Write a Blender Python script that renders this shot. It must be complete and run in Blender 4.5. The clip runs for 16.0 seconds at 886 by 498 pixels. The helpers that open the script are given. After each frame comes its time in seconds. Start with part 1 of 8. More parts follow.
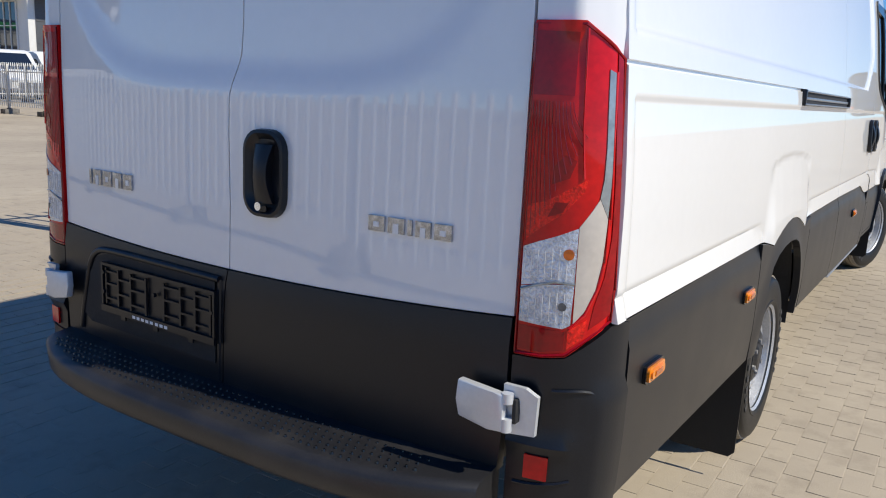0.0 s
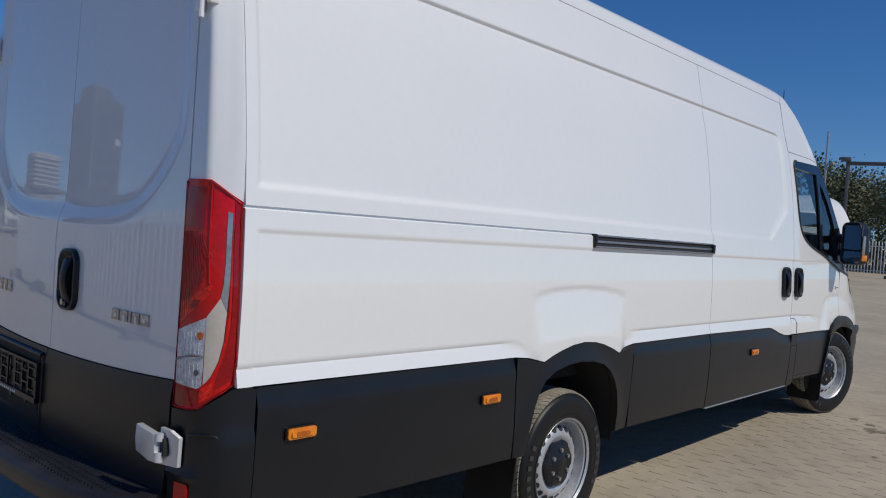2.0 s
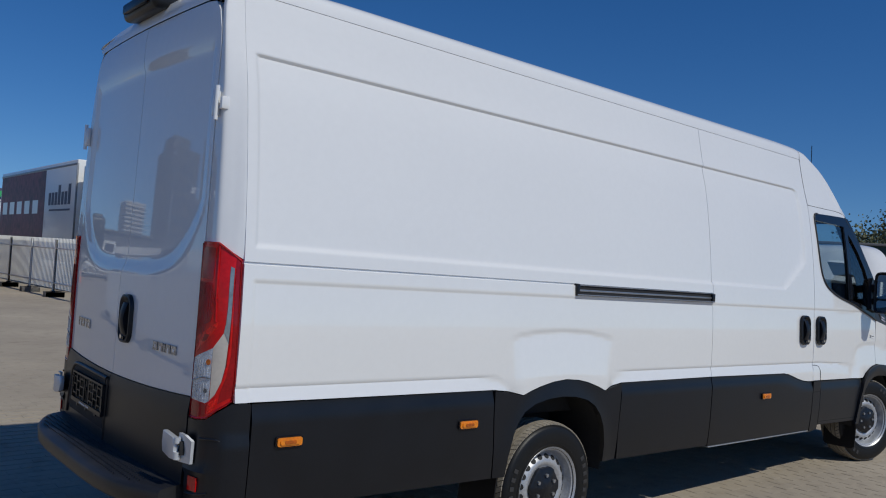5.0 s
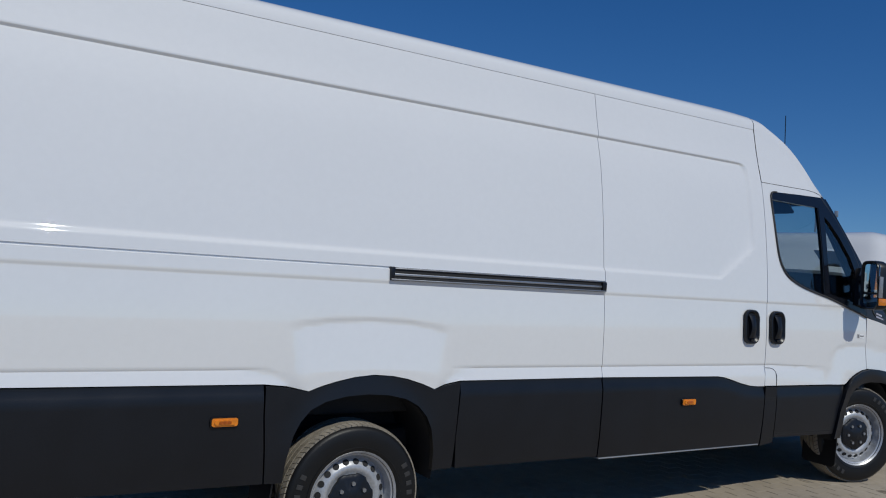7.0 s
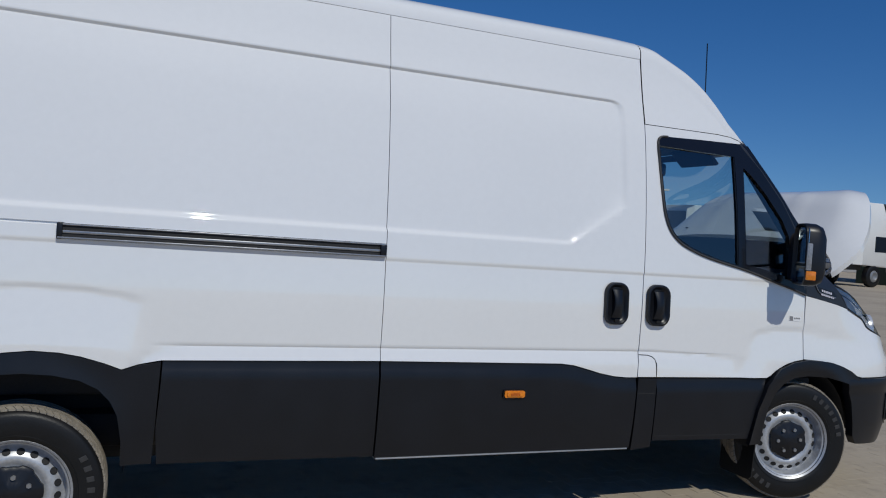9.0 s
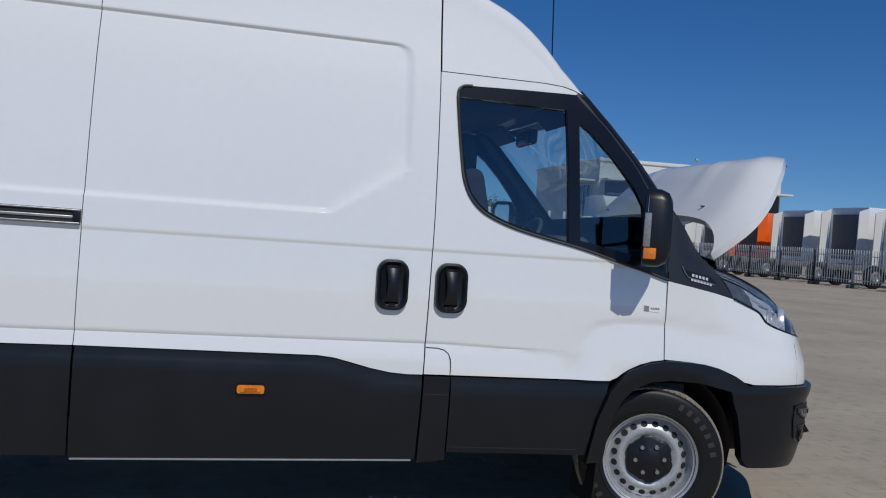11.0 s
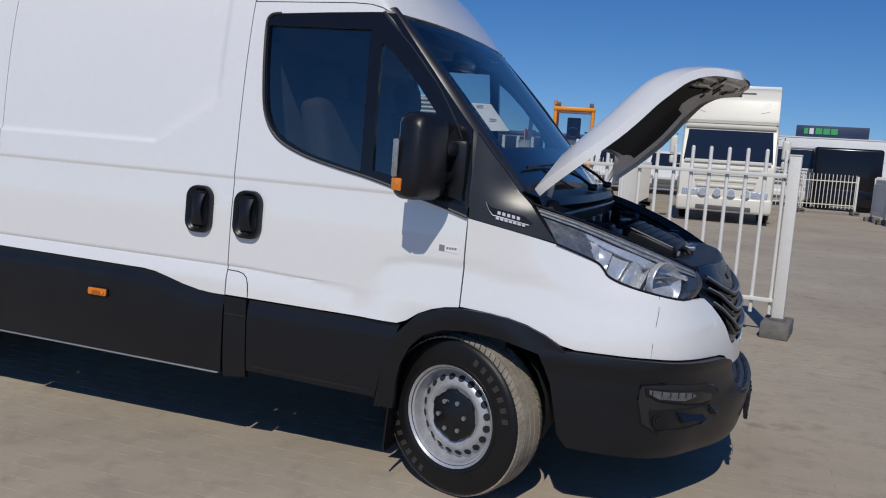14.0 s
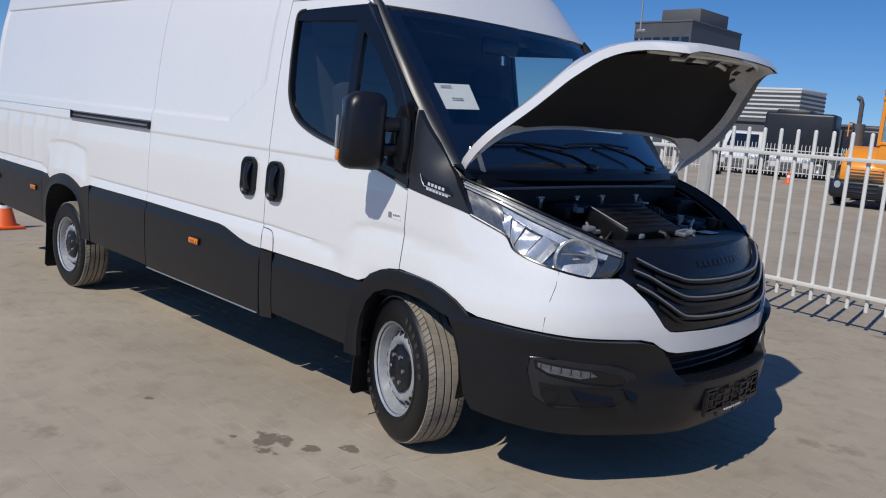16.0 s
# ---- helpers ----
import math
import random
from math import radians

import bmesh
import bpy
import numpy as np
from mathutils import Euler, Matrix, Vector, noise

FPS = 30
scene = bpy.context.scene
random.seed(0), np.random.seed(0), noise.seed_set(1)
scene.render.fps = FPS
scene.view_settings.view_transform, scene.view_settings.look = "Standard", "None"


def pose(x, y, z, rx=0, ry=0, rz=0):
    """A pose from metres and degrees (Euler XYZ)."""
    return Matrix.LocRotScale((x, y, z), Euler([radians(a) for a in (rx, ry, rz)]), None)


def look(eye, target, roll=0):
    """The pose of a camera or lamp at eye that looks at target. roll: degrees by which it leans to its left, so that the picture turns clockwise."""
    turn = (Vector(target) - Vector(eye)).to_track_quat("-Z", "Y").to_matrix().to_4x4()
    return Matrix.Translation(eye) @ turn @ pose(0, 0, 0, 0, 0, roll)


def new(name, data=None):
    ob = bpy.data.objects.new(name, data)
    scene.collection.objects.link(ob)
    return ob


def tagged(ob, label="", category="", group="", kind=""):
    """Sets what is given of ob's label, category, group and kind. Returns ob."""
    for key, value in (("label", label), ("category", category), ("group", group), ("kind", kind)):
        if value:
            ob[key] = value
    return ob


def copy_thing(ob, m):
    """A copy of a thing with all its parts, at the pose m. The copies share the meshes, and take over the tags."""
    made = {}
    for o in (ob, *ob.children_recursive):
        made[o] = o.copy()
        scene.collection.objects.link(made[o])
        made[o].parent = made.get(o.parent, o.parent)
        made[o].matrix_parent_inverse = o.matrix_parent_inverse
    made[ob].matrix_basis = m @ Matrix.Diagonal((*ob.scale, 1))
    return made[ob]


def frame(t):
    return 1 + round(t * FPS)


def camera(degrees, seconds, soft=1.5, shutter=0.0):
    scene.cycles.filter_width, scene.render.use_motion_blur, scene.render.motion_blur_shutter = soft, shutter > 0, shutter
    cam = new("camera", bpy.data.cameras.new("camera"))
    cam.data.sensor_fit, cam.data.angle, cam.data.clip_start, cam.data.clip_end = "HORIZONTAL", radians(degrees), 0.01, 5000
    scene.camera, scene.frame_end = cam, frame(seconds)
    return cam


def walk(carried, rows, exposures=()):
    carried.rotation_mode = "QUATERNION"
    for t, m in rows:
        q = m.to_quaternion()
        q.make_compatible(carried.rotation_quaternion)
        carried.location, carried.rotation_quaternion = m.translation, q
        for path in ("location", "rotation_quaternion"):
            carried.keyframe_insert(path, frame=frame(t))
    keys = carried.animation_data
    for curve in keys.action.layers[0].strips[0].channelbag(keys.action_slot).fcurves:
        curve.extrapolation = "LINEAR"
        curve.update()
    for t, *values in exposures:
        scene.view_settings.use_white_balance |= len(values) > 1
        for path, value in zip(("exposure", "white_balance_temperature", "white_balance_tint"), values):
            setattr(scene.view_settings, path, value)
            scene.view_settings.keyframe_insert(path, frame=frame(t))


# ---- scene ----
cam = camera(58.0, 16.0, soft=1.1)
# The van stands a little nose-down on its springs: the walk and the van are given in the van's own axes
# (x ahead from the rear doors, y to its left, z up) and turned together into the world.
BODY = Matrix.Translation((6.078, 0, 0.345)) @ pose(0, 0, 0, 0, 0.61, 0) @ Matrix.Translation((-6.078, 0, -0.345))
PATH = [
    (0, (-1.443, -1.572, 1.255), (0.208, -0.509, 0.873), 2.7),
    (0.5, (-1.401, -1.978, 1.25), (0.152, -0.767, 0.898), 3.4),
    (1, (-1.366, -2.382, 1.265), (0.16, -1.104, 1.065), 3.6),
    (1.5, (-1.361, -2.725, 1.303), (0.142, -1.408, 1.223), 3.8),
    (2, (-1.248, -3.006, 1.304), (0.241, -1.673, 1.258), 4.0),
    (2.5, (-1.252, -3.242, 1.352), (0.122, -1.79, 1.312), 4.2),
    (3, (-1.38, -3.383, 1.388), (-0.037, -1.902, 1.358), 4.3),
    (3.5, (-1.553, -3.496, 1.396), (-0.216, -2.008, 1.389), 4.3),
    (6, (-0.61, -4.247, 1.381), (0.515, -2.595, 1.434), 4.2),
    (6.5, (-0.181, -4.299, 1.337), (0.912, -2.625, 1.393), 4.0),
    (7, (0.291, -4.382, 1.354), (1.335, -2.676, 1.399), 3.9),
    (7.5, (0.758, -4.505, 1.382), (1.744, -2.765, 1.41), 3.8),
    (8, (1.233, -4.496, 1.357), (2.184, -2.737, 1.387), 3.8),
    (10.5, (3.65, -4.451, 1.331), (4.174, -2.521, 1.329), 3.9),
    (11, (4.164, -4.44, 1.338), (4.615, -2.492, 1.301), 4.0),
    (11.5, (4.699, -4.434, 1.421), (5.029, -2.464, 1.309), 3.8),
    (12, (5.197, -4.353, 1.455), (5.419, -2.371, 1.313), 3.9),
    (12.5, (5.679, -4.344, 1.478), (5.624, -2.352, 1.306), 3.7),
    (13, (6.141, -4.289, 1.469), (5.765, -2.336, 1.262), 3.6),
    (13.5, (6.642, -4.202, 1.46), (6.122, -2.284, 1.234), 4.0),
    (14, (7.085, -4.137, 1.476), (6.42, -2.268, 1.223), 4.3),
    (14.5, (7.557, -3.983, 1.499), (6.713, -2.192, 1.219), 4.2),
    (15, (8.003, -3.892, 1.499), (6.862, -2.277, 1.199), 4.2),
    (15.5, (8.374, -3.698, 1.494), (7.113, -2.179, 1.176), 4.4),
    (16, (8.721, -3.461, 1.529), (7.345, -2.048, 1.2), 4.6),
]
EXPOSURES = [(0, 0.64, 6900, 7), (0.5, 0.46, 6850, 7), (1, 0.22, 6800, 7), (1.5, -0.08, 6700, 7), (2, -0.16, 6650, 7), (3, -0.20, 6550, 7), (7, -0.40, 6250, 6), (10.5, -0.31, 6300, 7),
             (13, -0.24, 6450, 9), (14.5, -0.12, 6500, 10), (16, 0.02, 6500, 10)]
ROWS = [(t, BODY @ look(eye, target, roll)) for t, eye, target, roll in PATH]
ROWS += [(3.7, look((-1.574, -3.555, 1.475), (-0.241, -2.064, 1.486), 3.7)), (5.8, look((-0.768, -4.145, 1.424), (0.431, -2.545, 1.475), 3.7)),
         (8.2, look((1.445, -4.526, 1.449), (2.375, -2.755, 1.448), 3.4)), (10.3, look((3.531, -4.505, 1.455), (4.046, -2.573, 1.397), 3.5))]
walk(cam, sorted(ROWS, key=lambda row: row[0]), EXPOSURES)

# ---- light ----
world = bpy.data.worlds.new("sky")
world.use_nodes = True
scene.world = world
SUN = Vector((0.10, -0.66, 0.745)).normalized()
nt = world.node_tree
sky = nt.nodes.new("ShaderNodeTexSky")
sky.sky_type = "NISHITA"
sky.sun_disc = False
sky.sun_elevation = math.asin(SUN.z)
sky.sun_rotation = math.atan2(SUN.x, SUN.y)
sky.air_density, sky.dust_density, sky.ozone_density = 0.9, 0.05, 6.0
# a clear dry day: the sky keeps its blue down to the horizon
co = nt.nodes.new("ShaderNodeTexCoord")
lift, unit = nt.nodes.new("ShaderNodeVectorMath"), nt.nodes.new("ShaderNodeVectorMath")
lift.operation, unit.operation = "MULTIPLY_ADD", "NORMALIZE"
lift.inputs[1].default_value, lift.inputs[2].default_value = (1, 1, 0.94), (0, 0, 0.06)
nt.links.new(co.outputs["Generated"], lift.inputs[0])
nt.links.new(lift.outputs[0], unit.inputs[0])
nt.links.new(unit.outputs[0], sky.inputs["Vector"])
bg = nt.nodes["Background"]
bg.inputs["Strength"].default_value = 0.092
hue = nt.nodes.new("ShaderNodeHueSaturation")
hue.inputs["Hue"].default_value = 0.508
hue.inputs["Saturation"].default_value = 1.24
nt.links.new(sky.outputs["Color"], hue.inputs["Color"])
nt.links.new(hue.outputs["Color"], bg.inputs["Color"])
lamp = bpy.data.lights.new("sun", "SUN")
lamp.energy, lamp.angle, lamp.color = 3.2, radians(0.53), (1.0, 0.945, 0.845)
sun = new("sun", lamp)
sun.matrix_world = look(SUN * 60, (0, 0, 0))

# ---- materials ----
def material(name, color, rough=0.5, metal=0.0, coat=0.0, vary=0.06, scale=6.0, fine=90.0, bump=0.0, emit=None, dust=0.0, dust_color=(0.36, 0.31, 0.25), spec=0.5, coat_ior=1.5, ribs=0.0):
    """A node material with colour variation at two scales, uneven roughness, fine relief and dust on faces that look up."""
    m = bpy.data.materials.new(name)
    m.use_nodes = True
    n, li = m.node_tree.nodes, m.node_tree.links
    b = n["Principled BSDF"]
    co = n.new("ShaderNodeTexCoord")
    big, small = n.new("ShaderNodeTexNoise"), n.new("ShaderNodeTexNoise")
    big.inputs["Scale"].default_value, big.inputs["Detail"].default_value = scale, 5
    small.inputs["Scale"].default_value, small.inputs["Detail"].default_value = fine, 3
    for t in (big, small):
        li.new(co.outputs["Object"], t.inputs["Vector"])
    both = n.new("ShaderNodeMath")
    both.operation = "ADD"
    li.new(big.outputs["Fac"], both.inputs[0])
    li.new(small.outputs["Fac"], both.inputs[1])
    ramp = n.new("ShaderNodeMapRange")
    ramp.inputs["From Min"].default_value, ramp.inputs["From Max"].default_value = 0.75, 1.25
    li.new(both.outputs[0], ramp.inputs["Value"])
    mix = n.new("ShaderNodeMix")
    mix.data_type = "RGBA"
    mix.inputs["A"].default_value = (*[c * (1 - vary) for c in color], 1)
    mix.inputs["B"].default_value = (*[min(1, c * (1 + vary)) for c in color], 1)
    li.new(ramp.outputs[0], mix.inputs["Factor"])
    out = mix.outputs["Result"]
    if dust:
        d = n.new("ShaderNodeMix")
        d.data_type = "RGBA"
        d.inputs["B"].default_value = (*dust_color, 1)
        k = n.new("ShaderNodeMapRange")
        k.inputs["From Min"].default_value, k.inputs["From Max"].default_value = 0.45, 0.75
        k.inputs["To Max"].default_value = dust
        li.new(big.outputs["Fac"], k.inputs["Value"])
        li.new(k.outputs[0], d.inputs["Factor"])
        li.new(out, d.inputs["A"])
        out = d.outputs["Result"]
    li.new(out, b.inputs["Base Color"])
    r = n.new("ShaderNodeMapRange")
    r.inputs["To Min"].default_value, r.inputs["To Max"].default_value = max(0.02, rough * 0.85), min(1, rough * 1.15)
    li.new(big.outputs["Fac"], r.inputs["Value"])
    li.new(r.outputs[0], b.inputs["Roughness"])
    b.inputs["Metallic"].default_value = metal
    b.inputs["Coat Weight"].default_value = coat
    b.inputs["Coat Roughness"].default_value = 0.03
    b.inputs["Coat IOR"].default_value = coat_ior
    b.inputs["Specular IOR Level"].default_value = spec
    if bump:
        u = n.new("ShaderNodeBump")
        u.inputs["Strength"].default_value, u.inputs["Distance"].default_value = bump, 0.004
        li.new(small.outputs["Fac"], u.inputs["Height"])
        li.new(u.outputs["Normal"], b.inputs["Normal"])
    if ribs:
        wave, u = n.new("ShaderNodeTexWave"), n.new("ShaderNodeBump")
        wave.bands_direction = "Z"
        wave.inputs["Scale"].default_value, wave.inputs["Distortion"].default_value = ribs, 0.6
        u.inputs["Strength"].default_value, u.inputs["Distance"].default_value = 0.07, 0.004
        li.new(co.outputs["Object"], wave.inputs["Vector"])
        li.new(wave.outputs["Fac"], u.inputs["Height"])
        li.new(u.outputs["Normal"], b.inputs["Normal"])
    if emit:
        b.inputs["Emission Color"].default_value, b.inputs["Emission Strength"].default_value = (*color, 1), emit
    return m


def glass(name, tint, face=0.06):
    """Thin tinted glass: clear through, mirroring more at a slant; face: the share mirrored straight on."""
    m = bpy.data.materials.new(name)
    m.use_nodes = True
    n, li = m.node_tree.nodes, m.node_tree.links
    n.remove(n["Principled BSDF"])
    t, g, w, x = n.new("ShaderNodeBsdfTransparent"), n.new("ShaderNodeBsdfGlossy"), n.new("ShaderNodeLayerWeight"), n.new("ShaderNodeMixShader")
    t.inputs["Color"].default_value = (*tint, 1)
    g.inputs["Roughness"].default_value = 0.0
    w.inputs["Blend"].default_value = 0.5
    p, k = n.new("ShaderNodeMath"), n.new("ShaderNodeMath")
    p.operation, k.operation = "POWER", "MULTIPLY_ADD"
    p.inputs[1].default_value = 5.0
    k.inputs[1].default_value, k.inputs[2].default_value = 1 - face, face
    li.new(w.outputs["Facing"], p.inputs[0])
    li.new(p.outputs[0], k.inputs[0])
    li.new(k.outputs[0], x.inputs[0])
    li.new(t.outputs[0], x.inputs[1])
    li.new(g.outputs[0], x.inputs[2])
    li.new(x.outputs[0], n["Material Output"].inputs["Surface"])
    return m


WHITE = material("white_paint", (0.80, 0.80, 0.795), 0.5, coat=1.0, spec=0.1, coat_ior=1.85, vary=0.012, scale=1.3, fine=30)
BLACK = material("black_plastic", (0.0070, 0.0080, 0.0112), 0.35, spec=0.42, vary=0.18, scale=5, fine=220, bump=0.05)
PILLAR = material("pillar_paint", (0.012, 0.012, 0.014), 0.40, spec=0.8, vary=0.1, scale=3, fine=160)
LIP = material("bar_lip_grey", (0.20, 0.21, 0.235), 0.32, spec=0.5, vary=0.08)
GRILLEBLACK = material("grille_black", (0.008, 0.009, 0.013), 0.24, spec=0.4, vary=0.15, scale=5)
GLOSSBLACK = material("gloss_black", (0.007, 0.007, 0.009), 0.2, coat=0.2, spec=0.35, vary=0.1)
DARK = material("dark_underside", (0.014, 0.014, 0.015), 0.75, vary=0.25, scale=7, bump=0.1)
ENGINE = material("engine_black", (0.007, 0.007, 0.008), 0.42, spec=0.25, vary=0.3, scale=14, fine=140, bump=0.2)
RUBBER = material("tyre_rubber", (0.0068, 0.0068, 0.0072), 0.46, spec=0.35, vary=0.2, scale=9, fine=160, bump=0.15)
TREAD = material("dusty_tread", (0.265, 0.232, 0.185), 0.9, vary=0.28, scale=14, fine=200, bump=0.3)
STEEL = material("silver_wheel", (0.48, 0.49, 0.51), 0.4, metal=0.45, vary=0.12, scale=20)
CHROME = material("chrome", (0.85, 0.86, 0.88), 0.08, metal=1.0, vary=0.03)
SILVER = material("grey_trim", (0.34, 0.35, 0.37), 0.3, metal=0.7, vary=0.05)
ALU = material("aluminium_rail", (0.42, 0.42, 0.43), 0.35, metal=0.85, vary=0.12, scale=12)
EMBLEM = material("emblem_chrome", (0.42, 0.43, 0.46), 0.18, metal=0.95, vary=0.3, scale=60)
REDLENS = material("red_lens", (0.56, 0.006, 0.007), 0.3, coat=1.0, coat_ior=1.4, spec=0.05, vary=0.14, scale=14, fine=60)
GLOWRED = material("bright_red_facets", (0.80, 0.014, 0.008), 0.2, coat=1.0, coat_ior=1.4, spec=0.1, vary=0.45, scale=45, fine=160, bump=0.5)
LENSLINE = material("lens_line", (0.15, 0.003, 0.005), 0.25, coat=0.5, vary=0.2)
BARLILAC = material("badge_bar", (0.60, 0.58, 0.66), 0.4, vary=0.05)
HINGE = material("hinge_silver", (0.62, 0.64, 0.67), 0.35, metal=0.35, vary=0.04)
# the step's brown blotches paint in warm light bounced off the dusty ground
STEPBLACK = material("dusty_step_plastic", (0.016, 0.016, 0.018), 0.45, spec=0.5, vary=0.2, scale=6, fine=160, bump=0.06, dust=0.05)
SEAL = material("window_seal", (0.035, 0.034, 0.034), 0.55, vary=0.15)
DEEPRED = material("deep_red_lens", (0.29, 0.003, 0.006), 0.2, coat=1.0, coat_ior=1.4, spec=0.1, vary=0.2, scale=9)
CLEARLENS = material("clear_lens", (0.60, 0.64, 0.70), 0.16, metal=0.45, coat=0.8, vary=0.3, scale=30, fine=170, bump=0.9)
DEEPAMBER = material("deep_amber", (0.5, 0.11, 0.006), 0.15, coat=0.6, vary=0.3, scale=60)
AMBER = material("amber_lens", (0.78, 0.23, 0.012), 0.18, coat=0.6, vary=0.15, scale=30)
BEIGE = material("beige_reflector", (0.62, 0.56, 0.49), 0.3, metal=0.15, coat=0.8, vary=0.06, scale=16, fine=70)
GREYSILVER = material("grey_reflector", (0.34, 0.36, 0.36), 0.25, metal=0.5, coat=0.8, vary=0.2, scale=16, fine=70)
LAMPGREY = material("lamp_housing", (0.085, 0.09, 0.10), 0.3, coat=0.5, vary=0.35, scale=30)
SMOKED = material("smoked_plastic", (0.24, 0.25, 0.27), 0.16, coat=0.6, vary=0.2, scale=18)
FOGLENS = material("grey_indicator_lens", (0.10, 0.105, 0.115), 0.2, coat=0.5, vary=0.3, scale=40)
LENSGREY = material("smoked_lens_border", (0.27, 0.275, 0.29), 0.3, coat=0.6, vary=0.35, scale=30, fine=90)
REFLECTOR = material("silvered_reflector", (0.70, 0.71, 0.73), 0.27, metal=0.55, vary=0.10, scale=18, fine=60, bump=0.08)
DEEPBLUE = material("lamp_end_cover", (0.045, 0.055, 0.075), 0.2, coat=0.7, vary=0.2)
MIRROR = material("mirror", (0.9, 0.9, 0.92), 0.02, metal=1.0, vary=0.01)
HOODFRAME = material("bonnet_frame", (0.68, 0.68, 0.67), 0.42, vary=0.15, scale=9, coat=0.2, dust=0.3)
INSUL = material("insulation_mat", (0.012, 0.012, 0.013), 0.95, vary=0.3, scale=14, bump=0.4)
PAPER = material("paper", (0.8, 0.8, 0.8), 0.7, vary=0.02)
INK = material("ink", (0.22, 0.22, 0.23), 0.8, vary=0.05)
SEAT = material("seat_cloth", (0.013, 0.014, 0.017), 0.9, vary=0.25, bump=0.3)
DASH = material("dash_plastic", (0.035, 0.036, 0.04), 0.7, vary=0.15)
BULKGREY = material("bulkhead_grey", (0.04, 0.04, 0.043), 0.8, vary=0.06)
WINDOW = glass("window_glass", (0.80, 0.87, 0.86), 0.13)
SCREEN = glass("windscreen_glass", (0.80, 0.87, 0.88), 0.2)
LAMPGLASS = glass("lamp_glass", (0.93, 0.94, 0.95), 0.07)
FENCEWHITE = material("fence_white", (0.74, 0.73, 0.69), 0.55, vary=0.06, scale=3, dust=0.12)
FENCEGREY = material("fence_grey", (0.55, 0.55, 0.53), 0.5, metal=0.2, vary=0.1)
BLOCK = material("concrete_foot", (0.16, 0.15, 0.14), 0.9, vary=0.25, scale=9, bump=0.5)
REDORANGE = material("red_orange_paint", (0.86, 0.13, 0.006), 0.4, coat=0.4, vary=0.06, scale=2)
ORANGE = material("orange_paint", (0.88, 0.31, 0.012), 0.4, coat=0.4, vary=0.06, scale=2)
CONE = material("cone_orange", (0.85, 0.13, 0.02), 0.5, vary=0.08)
TRUCKWHITE = material("truck_white", (0.76, 0.76, 0.74), 0.35, coat=0.4, vary=0.03, scale=1.5)
CREAM = material("truck_cream", (0.72, 0.69, 0.60), 0.35, coat=0.4, vary=0.03, scale=1.5)
TRUCKGREY = material("truck_grey", (0.10, 0.10, 0.105), 0.6, vary=0.15)
TRUCKSILVER = material("truck_silver", (0.25, 0.255, 0.265), 0.4, metal=0.4, vary=0.08)
DARKGLASS = material("dark_glass", (0.012, 0.017, 0.028), 0.05, coat=0.5, vary=0.1)
CLADWHITE = material("cladding_white", (0.70, 0.69, 0.66), 0.6, vary=0.03, scale=0.6, fine=9)
CLADGREY = material("cladding_grey", (0.08, 0.085, 0.095), 0.6, vary=0.12, scale=0.4, fine=8)
CLADBLUE = material("cladding_blue", (0.035, 0.055, 0.11), 0.5, vary=0.1, scale=0.4)
GREEN = material("green_container", (0.014, 0.035, 0.026), 0.6, vary=0.15, scale=0.8)
BARGREEN = material("sign_green", (0.05, 0.42, 0.13), 0.6, vary=0.05)
BARGREY = material("sign_grey", (0.10, 0.11, 0.15), 0.6, vary=0.05)
MAROON = material("maroon_print", (0.16, 0.05, 0.06), 0.5, vary=0.5, scale=0.9, fine=4)
POLE = material("galvanised_pole", (0.4, 0.41, 0.42), 0.45, metal=0.6, vary=0.1)
BARK = material("bark", (0.10, 0.075, 0.055), 0.9, vary=0.3, bump=0.6)
TRUCKDARK = material("truck_dark", (0.016, 0.018, 0.024), 0.4, vary=0.15)
LEAF = material("spring_leaves", (0.115, 0.125, 0.06), 0.7, vary=0.45, scale=1.2, fine=8)


